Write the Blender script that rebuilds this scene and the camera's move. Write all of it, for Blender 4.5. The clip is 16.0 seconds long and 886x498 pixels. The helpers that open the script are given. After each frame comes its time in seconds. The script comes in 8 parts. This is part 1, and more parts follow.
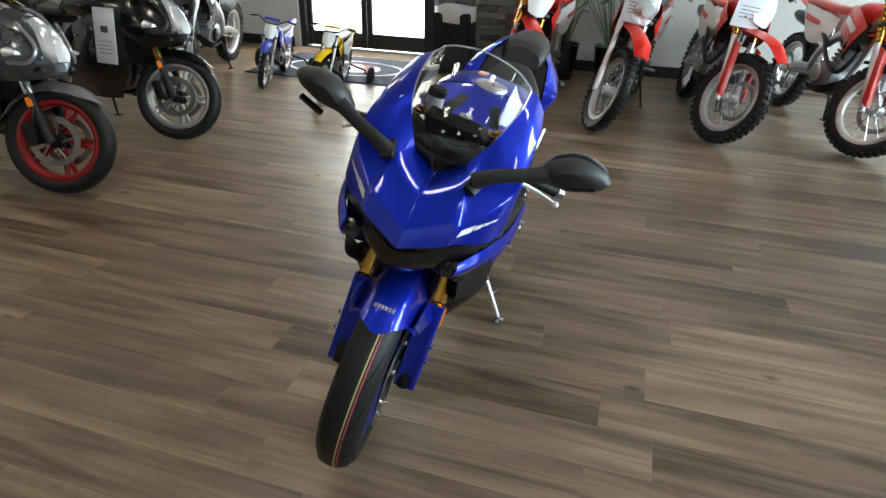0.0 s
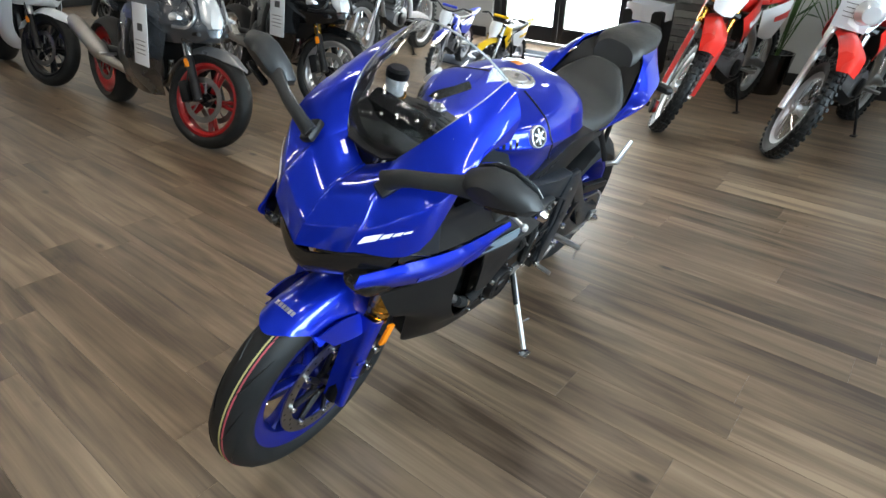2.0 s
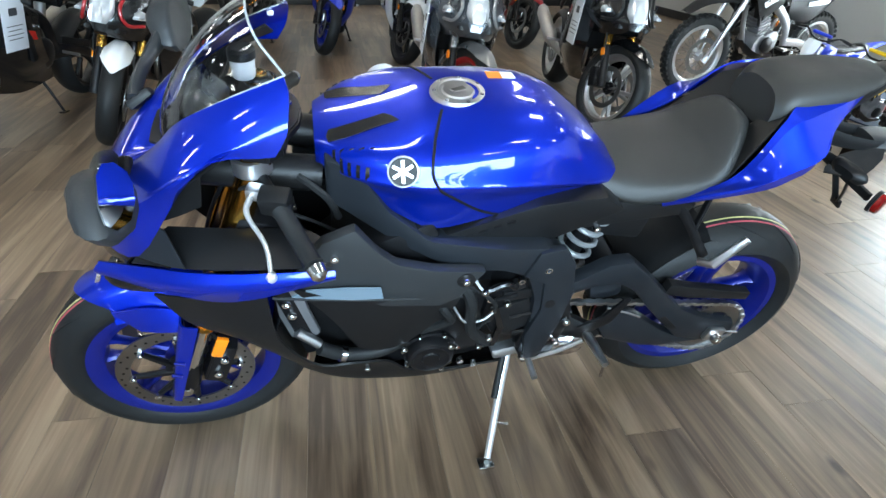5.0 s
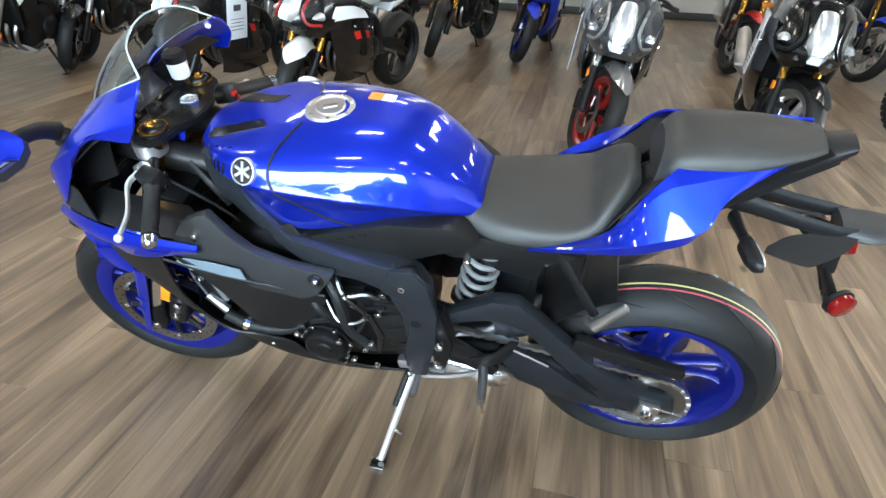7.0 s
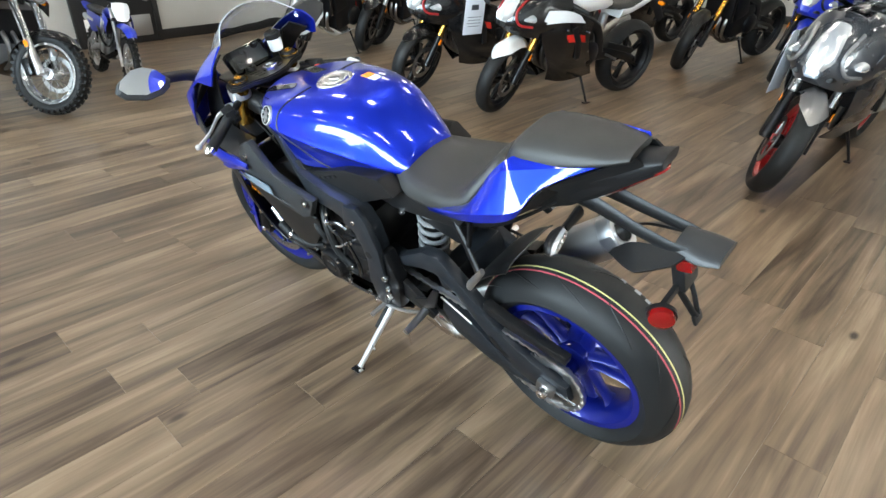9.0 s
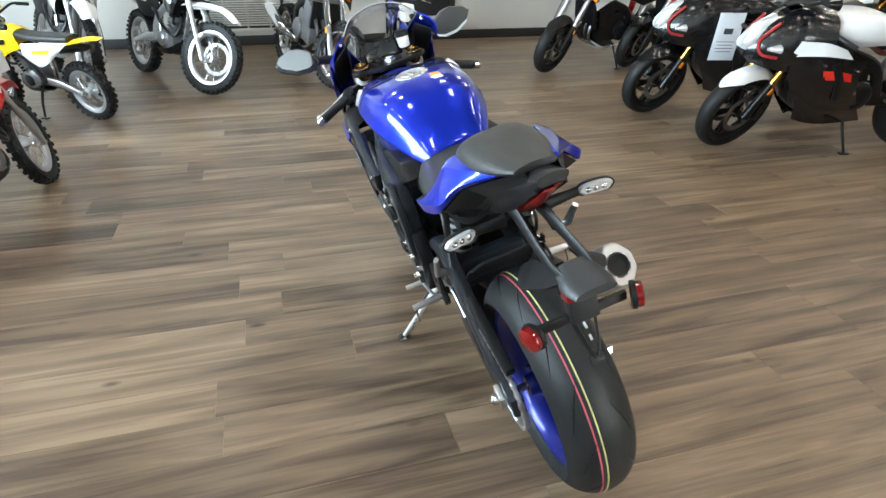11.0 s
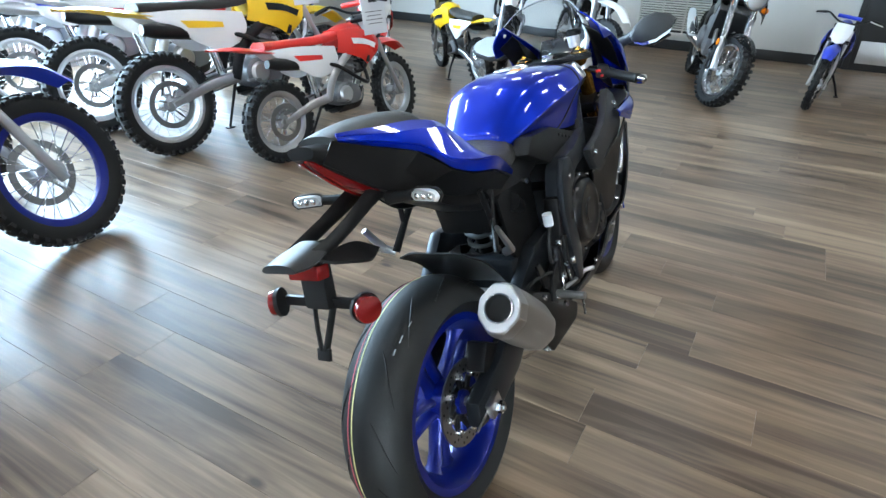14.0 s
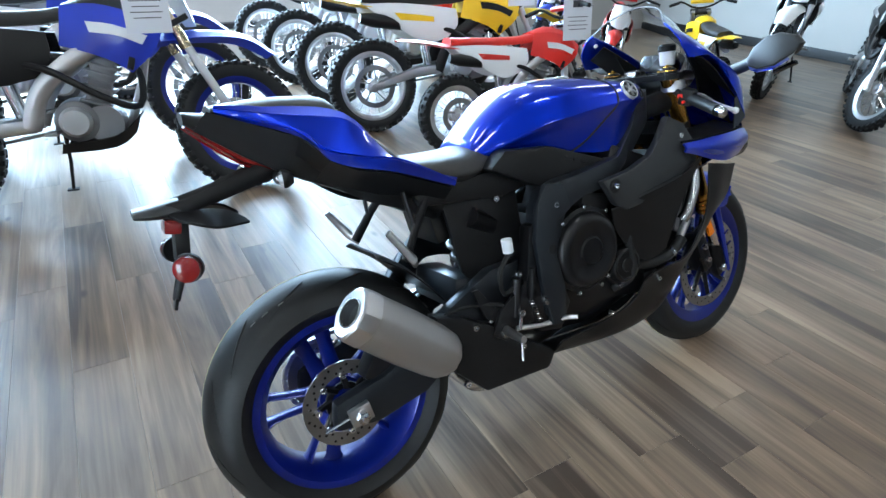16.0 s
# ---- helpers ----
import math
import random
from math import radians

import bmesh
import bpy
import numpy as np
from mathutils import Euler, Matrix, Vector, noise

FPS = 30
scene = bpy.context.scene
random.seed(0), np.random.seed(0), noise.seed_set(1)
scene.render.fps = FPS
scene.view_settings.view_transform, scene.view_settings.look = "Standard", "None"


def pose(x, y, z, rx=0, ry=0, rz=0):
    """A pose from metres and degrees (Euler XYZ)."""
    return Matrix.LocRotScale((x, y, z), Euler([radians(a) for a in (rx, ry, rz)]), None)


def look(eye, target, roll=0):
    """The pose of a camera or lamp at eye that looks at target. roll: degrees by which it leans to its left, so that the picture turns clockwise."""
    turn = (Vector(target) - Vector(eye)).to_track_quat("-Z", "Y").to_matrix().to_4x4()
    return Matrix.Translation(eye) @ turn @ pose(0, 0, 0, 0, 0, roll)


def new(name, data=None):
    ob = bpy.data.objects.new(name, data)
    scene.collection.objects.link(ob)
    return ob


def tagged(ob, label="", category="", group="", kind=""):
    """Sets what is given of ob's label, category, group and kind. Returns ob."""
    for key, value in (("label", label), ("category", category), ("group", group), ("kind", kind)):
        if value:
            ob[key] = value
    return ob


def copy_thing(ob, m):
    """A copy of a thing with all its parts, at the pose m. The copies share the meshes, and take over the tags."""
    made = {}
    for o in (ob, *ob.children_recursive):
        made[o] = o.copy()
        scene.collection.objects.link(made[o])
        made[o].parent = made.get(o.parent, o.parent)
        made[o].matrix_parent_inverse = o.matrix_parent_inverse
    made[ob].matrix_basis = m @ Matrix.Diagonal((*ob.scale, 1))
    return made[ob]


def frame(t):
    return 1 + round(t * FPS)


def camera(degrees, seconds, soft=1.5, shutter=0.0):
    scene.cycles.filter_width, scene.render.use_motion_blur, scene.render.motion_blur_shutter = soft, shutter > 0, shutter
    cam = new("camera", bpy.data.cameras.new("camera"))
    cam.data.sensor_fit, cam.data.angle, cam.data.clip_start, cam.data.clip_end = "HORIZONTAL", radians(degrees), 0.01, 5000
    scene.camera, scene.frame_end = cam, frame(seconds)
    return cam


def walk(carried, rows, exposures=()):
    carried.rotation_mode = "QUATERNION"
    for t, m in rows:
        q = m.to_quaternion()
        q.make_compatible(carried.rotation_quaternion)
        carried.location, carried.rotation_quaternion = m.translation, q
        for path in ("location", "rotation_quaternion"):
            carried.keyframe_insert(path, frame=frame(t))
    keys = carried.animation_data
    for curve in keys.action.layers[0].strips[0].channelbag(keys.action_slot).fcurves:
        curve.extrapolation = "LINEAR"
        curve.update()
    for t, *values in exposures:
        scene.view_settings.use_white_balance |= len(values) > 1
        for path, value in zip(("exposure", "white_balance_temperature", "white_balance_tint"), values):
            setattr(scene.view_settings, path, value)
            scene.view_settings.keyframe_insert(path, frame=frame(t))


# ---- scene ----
cam = camera(73.5, 16.0)
PATH = [
    (0, (2.675, 0.604, 1.429), (0.990, 0.107, 0.473), 1.56),
    (0.5, (2.609, 0.752, 1.411), (0.991, 0.079, 0.449), 1.49),
    (1, (2.492, 0.865, 1.392), (0.951, 0.033, 0.428), 1.55),
    (1.5, (2.345, 0.970, 1.383), (0.884, 0.010, 0.412), 1.27),
    (2, (2.169, 1.059, 1.354), (0.800, -0.022, 0.376), 1.67),
    (2.5, (1.980, 1.116, 1.326), (0.728, -0.095, 0.344), 1.65),
    (3, (1.791, 1.130, 1.323), (0.665, -0.200, 0.342), 1.81),
    (3.5, (1.573, 1.199, 1.294), (0.628, -0.266, 0.314), 1.56),
    (4, (1.369, 1.257, 1.269), (0.618, -0.323, 0.299), 1.41),
    (4.2, (1.292, 1.273, 1.259), (0.627, -0.347, 0.294), 1.41),
    (6.3, (0.584, 1.369, 1.318), (0.717, -0.373, 0.345), 1.71),
    (6.5, (0.497, 1.359, 1.327), (0.704, -0.376, 0.355), 1.63),
    (7, (0.257, 1.344, 1.332), (0.660, -0.359, 0.362), 1.45),
    (7.5, (0.061, 1.320, 1.315), (0.647, -0.328, 0.345), 1.44),
    (8, (-0.152, 1.308, 1.344), (0.645, -0.249, 0.372), 1.09),
    (8.5, (-0.407, 1.290, 1.369), (0.601, -0.139, 0.399), 0.84),
    (9, (-0.628, 1.232, 1.388), (0.569, -0.040, 0.413), 0.68),
    (9.2, (-0.716, 1.195, 1.384), (0.547, -0.012, 0.411), 0.61),
    (11.3, (-1.176, 0.527, 1.403), (0.545, 0.151, 0.454), 1.22),
    (11.5, (-1.205, 0.428, 1.402), (0.535, 0.149, 0.456), 1.30),
    (12, (-1.226, 0.209, 1.397), (0.534, 0.163, 0.447), 1.24),
    (12.5, (-1.210, 0.010, 1.392), (0.539, 0.165, 0.437), 1.29),
    (13, (-1.187, -0.204, 1.388), (0.524, 0.183, 0.427), 1.46),
    (13.5, (-1.123, -0.404, 1.377), (0.515, 0.221, 0.416), 1.45),
    (14, (-0.998, -0.577, 1.387), (0.527, 0.283, 0.421), 1.42),
    (14.5, (-0.863, -0.767, 1.388), (0.514, 0.318, 0.426), 1.17),
    (15, (-0.712, -0.942, 1.398), (0.482, 0.340, 0.434), 1.04),
    (15.5, (-0.527, -1.068, 1.374), (0.493, 0.359, 0.412), 0.80),
    (16, (-0.360, -1.133, 1.371), (0.543, 0.367, 0.404), 1.47),
]
# the clip's camera opens up as it turns from the bright door
EXPOSURES = [(0, -0.80, 7600, 9), (2.0, -0.38, 7250, 9), (4.2, -0.40, 6550, 5), (6.3, 0.12, 6950, 9), (9, 0.10, 7400, 10), (12.5, 0.05, 6850, 7), (14.5, -0.04, 6100, 6), (16, -0.14, 5980, 6)]
walk(cam, [(t, look(eye, target, roll)) for t, eye, target, roll in PATH], EXPOSURES)

# ---- world, daylight, lamps ----
world = bpy.data.worlds.new("world")
scene.world = world
world.use_nodes = True
wn = world.node_tree
sky = wn.nodes.new("ShaderNodeTexSky")
sky.sky_type, sky.sun_disc = "NISHITA", False
sky.sun_elevation, sky.sun_rotation = radians(57), radians(324)
wn.links.new(sky.outputs[0], wn.nodes["Background"].inputs[0])
wn.nodes["Background"].inputs[1].default_value = 0.12
sun = new("sun", bpy.data.lights.new("sun", "SUN"))
sun.data.energy, sun.data.angle, sun.data.color = 3.0, radians(0.5), (1.0, 0.95, 0.88)
sun.matrix_basis = look((0, 0, 9), (1.6, -2.2, 4.8))


def area_lamp(name, eye, target, w, h, power, color=(1, 1, 1)):
    d = bpy.data.lights.new(name, "AREA")
    d.shape, d.size, d.size_y, d.energy, d.color = "RECTANGLE", w, h, power, color
    ob = new(name, d)
    ob.matrix_basis = look(eye, target)
    return ob


# the sky's light in the openings of the shop windows and of the glass door
area_lamp("window_daylight", (0.6, 5.62, 1.62), (0.6, 0.0, 0.9), 7.2, 2.6, 2080, (0.58, 0.79, 1.0))
area_lamp("door_daylight", (-4.74, -2.61, 1.12), (0, -2.61, 1.12), 1.84, 2.24, 300, (0.80, 0.91, 1.0))

CEILING_LIGHT = 30.0

# ---- materials ----
def mat(name, color, rough=0.5, metal=0.0, coat=0.0, grain=0.0, scale=40.0, bump=0.0, var=0.0, trans=0.0, emit=0.0, ior=1.45, alpha=1.0, spec=0.5, dirt=0.0, coat_rough=0.03):
    """A principled material with variation at two scales: fine grain and broad wear, in colour, roughness and relief."""
    m = bpy.data.materials.new(name)
    m.use_nodes = True
    nt = m.node_tree
    b = nt.nodes["Principled BSDF"]
    b.inputs["Base Color"].default_value = (*color, 1)
    b.inputs["Roughness"].default_value = rough
    b.inputs["Metallic"].default_value = metal
    b.inputs["Coat Weight"].default_value = coat
    b.inputs["Coat Roughness"].default_value = coat_rough
    b.inputs["Transmission Weight"].default_value = trans
    b.inputs["IOR"].default_value = ior
    b.inputs["Alpha"].default_value = alpha
    b.inputs["Specular IOR Level"].default_value = spec
    if emit:
        b.inputs["Emission Color"].default_value = (*color, 1)
        b.inputs["Emission Strength"].default_value = emit
    if grain or bump or var:
        co = nt.nodes.new("ShaderNodeTexCoord")
        fine = nt.nodes.new("ShaderNodeTexNoise")
        fine.inputs["Scale"].default_value, fine.inputs["Detail"].default_value = scale * 8, 4
        broad = nt.nodes.new("ShaderNodeTexNoise")
        broad.inputs["Scale"].default_value, broad.inputs["Detail"].default_value = max(scale / 6, 2.0), 3
        for n in (fine, broad):
            nt.links.new(co.outputs["Object"], n.inputs["Vector"])
        if var or grain:
            mx = nt.nodes.new("ShaderNodeMix")
            mx.data_type = "RGBA"
            mx.inputs[6].default_value = (*[c * (1 - var) for c in color], 1)
            mx.inputs[7].default_value = (*[min(c * (1 + var) + var * 0.01, 1) for c in color], 1)
            nt.links.new(broad.outputs[0], mx.inputs[0])
            nt.links.new(mx.outputs[2], b.inputs["Base Color"])
            mr = nt.nodes.new("ShaderNodeMapRange")
            mr.inputs[1].default_value, mr.inputs[2].default_value = 0.3, 0.7
            mr.inputs[3].default_value, mr.inputs[4].default_value = max(rough - grain, 0.02), min(rough + grain, 1)
            nt.links.new(broad.outputs[0], mr.inputs[0])
            nt.links.new(mr.outputs[0], b.inputs["Roughness"])
        if bump:
            bp = nt.nodes.new("ShaderNodeBump")
            bp.inputs["Strength"].default_value, bp.inputs["Distance"].default_value = bump, 0.002
            nt.links.new(fine.outputs[0], bp.inputs["Height"])
            nt.links.new(bp.outputs[0], b.inputs["Normal"])
    return m


BLUE = mat("blue_metallic_paint", (0.0009, 0.022, 0.45), 0.32, 0.70, 1.0, 0.03, 60, 0.015, 0.08, spec=0.2, coat_rough=0.02)
BLUE_WHEEL = mat("blue_wheel_paint", (0.001, 0.009, 0.18), 0.34, 0.35, 0.4, 0.04, 30, 0.02, 0.10)
BLACK_GLOSS = mat("black_gloss", (0.004, 0.004, 0.0045), 0.22, 0, 0.5, 0.04, 20, 0.0, 0.2)
BLACK_MATTE = mat("black_matte_plastic", (0.0065, 0.0065, 0.007), 0.42, 0, 0, 0.06, 30, 0.10, 0.2, spec=0.30)
BLACK_SATIN = mat("black_satin_metal", (0.006, 0.006, 0.007), 0.34, 0.3, 0, 0.07, 25, 0.05, 0.25)
CHARCOAL = mat("charcoal_frame_paint", (0.023, 0.027, 0.033), 0.34, 0.5, 0, 0.05, 25, 0.05, 0.15)
GREY_PLASTIC = mat("grey_black_plastic", (0.019, 0.0205, 0.022), 0.46, 0, 0, 0.06, 40, 0.12, 0.15)
RUBBER = mat("tyre_rubber", (0.010, 0.0105, 0.011), 0.52, 0, 0, 0.08, 18, 0.12, 0.25, spec=0.32)
SEAT_VINYL = mat("seat_vinyl", (0.021, 0.021, 0.020), 0.46, 0, 0, 0.05, 90, 0.30, 0.12)
CHROME = mat("polished_metal", (0.75, 0.75, 0.76), 0.16, 1.0, 0, 0.06, 15, 0.0, 0.08)
ALU = mat("brushed_aluminium", (0.58, 0.58, 0.59), 0.36, 1.0, 0, 0.08, 20, 0.05, 0.10)
TITAN = mat("muffler_titanium", (0.42, 0.41, 0.40), 0.42, 0.9, 0, 0.06, 30, 0.06, 0.10)
CASTING = mat("grey_casting", (0.22, 0.22, 0.23), 0.5, 0.7, 0, 0.08, 25, 0.15, 0.2)
GOLD = mat("gold_fork_anodising", (0.60, 0.31, 0.06), 0.24, 1.0, 0, 0.05, 12, 0.0, 0.12)
PALE_GOLD = mat("pale_gold_anodising", (0.62, 0.50, 0.34), 0.28, 1.0, 0, 0.05, 12, 0.0, 0.12)
SPRING = mat("silver_spring_paint", (0.20, 0.205, 0.21), 0.35, 0.2, 0, 0.05, 20, 0.0, 0.06)
LEVER = mat("silver_lever", (0.78, 0.78, 0.78), 0.32, 0.7, 0, 0.05, 20, 0.0, 0.06)
STEEL = mat("disc_steel", (0.30, 0.295, 0.29), 0.34, 1.0, 0, 0.07, 30, 0.04, 0.10)
RED = mat("red_plastic", (0.62, 0.022, 0.015), 0.30, 0, 0.3, 0.05, 20, 0.03, 0.10)
RED_DEEP = mat("deep_red_paint", (0.30, 0.008, 0.010), 0.3, 0.1, 0.5, 0.04, 20, 0.0, 0.15)
WHITE = mat("white_plastic", (0.74, 0.75, 0.76), 0.34, 0, 0.2, 0.05, 18, 0.03, 0.04)
YELLOW = mat("yellow_plastic", (0.80, 0.50, 0.012), 0.33, 0, 0.2, 0.05, 18, 0.03, 0.08)
BLUE_PLASTIC = mat("blue_plastic", (0.012, 0.035, 0.42), 0.33, 0, 0.2, 0.05, 18, 0.03, 0.12)
SILVER_PAINT = mat("silver_grey_paint", (0.25, 0.25, 0.255), 0.30, 0.6, 0.8, 0.04, 30, 0.02, 0.10)
GRAPHITE = mat("graphite_metallic_paint", (0.075, 0.08, 0.09), 0.28, 0.6, 0.9, 0.04, 30, 0.02, 0.15)
DARK_GREY_PAINT = mat("dark_grey_metallic_paint", (0.035, 0.038, 0.044), 0.28, 0.4, 0.9, 0.04, 30, 0.02, 0.15)
PAPER = mat("paper_price_tag", (0.66, 0.68, 0.72), 0.7, 0, 0, 0.05, 10, 0.05, 0.05)
INK = mat("dark_print", (0.05, 0.05, 0.055), 0.7, 0, 0, 0.02, 10, 0.0, 0.1)
RED_LENS = mat("red_lens", (0.15, 0.003, 0.003), 0.12, 0, 0.5, 0.02, 60, 0.05, 0.15)
AMBER = mat("amber_lens", (0.85, 0.22, 0.01), 0.15, 0, 0.5, 0.02, 60, 0.04, 0.1)
LAMP_GLASS = mat("lamp_glass", (0.80, 0.83, 0.88), 0.14, 0.6, 1.0, 0.05, 30, 0.25, 0.25)
CLEAR = mat("clear_screen", (0.97, 0.98, 0.99), 0.0, 0, 0, 0, 10, 0, 0, 1.0, 0, 1.48)
SMOKE = mat("smoked_screen", (0.30, 0.31, 0.33), 0.04, 0, 0, 0, 10, 0, 0, 1.0, 0, 1.15)
# pale colour for the gleam along the clear screen's edges
EDGE_GLEAM = mat("screen_edge_gleam", (0.62, 0.65, 0.68), 0.18, 0, 0, 0, 10, 0, 0, 0.5, 0, 1.3)
MIRROR = mat("mirror_glass", (0.85, 0.87, 0.90), 0.03, 1.0)
STRIPE_Y = mat("tyre_line_yellow", (0.42, 0.40, 0.16), 0.6, 0, 0, 0.05, 20, 0.0, 0.2)
STRIPE_R = mat("tyre_line_red", (0.38, 0.06, 0.08), 0.6, 0, 0, 0.05, 20, 0.0, 0.2)
GREY_MARK = mat("grey_tyre_mark", (0.22, 0.22, 0.215), 0.7, 0, 0, 0.05, 60, 0.0, 0.3)
LIGHT_BLUE = mat("grey_blue_graphic", (0.16, 0.22, 0.27), 0.35, 0.2, 0.5, 0.03, 20, 0.0, 0.05)
ORANGE = mat("orange_label", (0.75, 0.22, 0.03), 0.5, 0, 0, 0.03, 20, 0.0, 0.05)
WALL_PAINT = mat("painted_wall", (0.46, 0.455, 0.43), 0.75, 0, 0, 0.05, 6, 0.25, 0.05)
BLACK_TRIM = mat("black_trim", (0.012, 0.012, 0.013), 0.45, 0, 0, 0.06, 12, 0.05, 0.2)
# ceiling out of view, kept dark so that the paint mirrors little but lamps
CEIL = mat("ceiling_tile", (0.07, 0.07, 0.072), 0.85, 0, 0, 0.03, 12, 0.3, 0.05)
SLAB = mat("dark_subfloor", (0.02, 0.018, 0.016), 0.9, 0, 0, 0.03, 12, 0.0, 0.1)
GLASS = mat("window_glass", (0.95, 0.97, 0.98), 0.01, 0, 0, 0, 10, 0, 0, 1.0, 0, 1.05)
PANEL = mat("light_panel", (1.0, 0.97, 0.92), 0.5, 0, 0, 0, 10, 0, 0, 0.0, CEILING_LIGHT)
CONCRETE = mat("pale_concrete", (0.46, 0.46, 0.44), 0.85, 0, 0, 0.06, 4, 0.3, 0.12)
MAT_NAVY = mat("navy_door_mat", (0.018, 0.030, 0.055), 0.95, 0, 0, 0.03, 60, 0.8, 0.25)
LEAF = mat("plant_leaf", (0.045, 0.10, 0.022), 0.42, 0, 0, 0.08, 20, 0.1, 0.35)
BIN_BAG = mat("clear_bin_liner", (0.55, 0.57, 0.60), 0.4, 0, 0, 0.1, 30, 0.5, 0.1)


def wood_material():
    """Vinyl planks: long grain along y, cathedral bands, sparse knots, a tone of its own for each plank."""
    m = bpy.data.materials.new("wood_plank")
    m.use_nodes = True
    nt = m.node_tree
    N, K = nt.nodes.new, nt.links.new
    b = nt.nodes["Principled BSDF"]
    geo, info = N("ShaderNodeNewGeometry"), N("ShaderNodeObjectInfo")
    rnd = N("ShaderNodeMath")
    rnd.operation = "ADD"
    K(info.outputs["Random"], rnd.inputs[0])
    K(geo.outputs["Random Per Island"], rnd.inputs[1])
    fr = N("ShaderNodeMath")
    fr.operation = "FRACT"
    K(rnd.outputs[0], fr.inputs[0])
    shift = N("ShaderNodeCombineXYZ")
    big = N("ShaderNodeMath")
    big.operation, big.inputs[1].default_value = "MULTIPLY", 37.0
    K(fr.outputs[0], big.inputs[0])
    K(big.outputs[0], shift.inputs[2])
    add = N("ShaderNodeVectorMath")
    K(geo.outputs["Position"], add.inputs[0])
    K(shift.outputs[0], add.inputs[1])

    def noise_at(sx, sy, detail, rough=0.6, distort=0.0):
        mp = N("ShaderNodeMapping")
        mp.inputs["Scale"].default_value = (sx, sy, 1)
        K(add.outputs[0], mp.inputs["Vector"])
        n = N("ShaderNodeTexNoise")
        n.inputs["Scale"].default_value, n.inputs["Detail"].default_value = 1.0, detail
        n.inputs["Roughness"].default_value, n.inputs["Distortion"].default_value = rough, distort
        K(mp.outputs[0], n.inputs["Vector"])
        return n

    grain = noise_at(70, 1.9, 4, 0.62, 0.6)
    band = noise_at(9.0, 0.60, 4, 0.55, 1.5)
    cloud = noise_at(2.4, 0.9, 3)
    ramp = N("ShaderNodeValToRGB")
    e = ramp.color_ramp.elements
    e[0].position, e[0].color = 0.29, (0.056, 0.037, 0.025, 1)
    e[1].position, e[1].color = 0.70, (0.325, 0.240, 0.162, 1)
    mid = ramp.color_ramp.elements.new(0.5)
    mid.color = (0.182, 0.127, 0.084, 1)
    total = N("ShaderNodeMath")
    total.operation = "MULTIPLY_ADD"
    total.inputs[1].default_value = 0.22
    K(grain.outputs[0], total.inputs[0])
    s2 = N("ShaderNodeMath")
    s2.operation, s2.inputs[1].default_value = "MULTIPLY_ADD", 0.80
    K(band.outputs[0], s2.inputs[0])
    s3 = N("ShaderNodeMath")
    s3.operation, s3.inputs[1].default_value = "MULTIPLY_ADD", 0.50
    K(cloud.outputs[0], s3.inputs[0])
    tone = N("ShaderNodeMapRange")
    tone.inputs[3].default_value, tone.inputs[4].default_value = -0.375, -0.245
    sq = N("ShaderNodeMath")
    sq.operation, sq.inputs[1].default_value = "POWER", 0.45
    K(fr.outputs[0], sq.inputs[0])
    K(sq.outputs[0], tone.inputs[0])
    K(tone.outputs[0], s3.inputs[2])
    K(s3.outputs[0], s2.inputs[2])
    K(s2.outputs[0], total.inputs[2])
    K(total.outputs[0], ramp.inputs[0])
    vor = N("ShaderNodeTexVoronoi")
    mp = N("ShaderNodeMapping")
    mp.inputs["Scale"].default_value = (4.2, 1.9, 1)
    K(add.outputs[0], mp.inputs["Vector"])
    K(mp.outputs[0], vor.inputs["Vector"])
    vor.inputs["Scale"].default_value = 1.0
    knot = N("ShaderNodeMapRange")
    knot.inputs[1].default_value, knot.inputs[2].default_value = 0.03, 0.085
    K(vor.outputs["Distance"], knot.inputs[0])
    mx = N("ShaderNodeMix")
    mx.data_type = "RGBA"
    mx.inputs[6].default_value = (0.045, 0.032, 0.024, 1)
    K(knot.outputs[0], mx.inputs[0])
    K(ramp.outputs[0], mx.inputs[7])
    K(mx.outputs[2], b.inputs["Base Color"])
    rr = N("ShaderNodeMapRange")
    rr.inputs[3].default_value, rr.inputs[4].default_value = 0.27, 0.42
    K(band.outputs[0], rr.inputs[0])
    K(rr.outputs[0], b.inputs["Roughness"])
    bp = N("ShaderNodeBump")
    bp.inputs["Strength"].default_value, bp.inputs["Distance"].default_value = 0.10, 0.001
    K(grain.outputs[0], bp.inputs["Height"])
    K(bp.outputs[0], b.inputs["Normal"])
    return m


WOOD = wood_material()


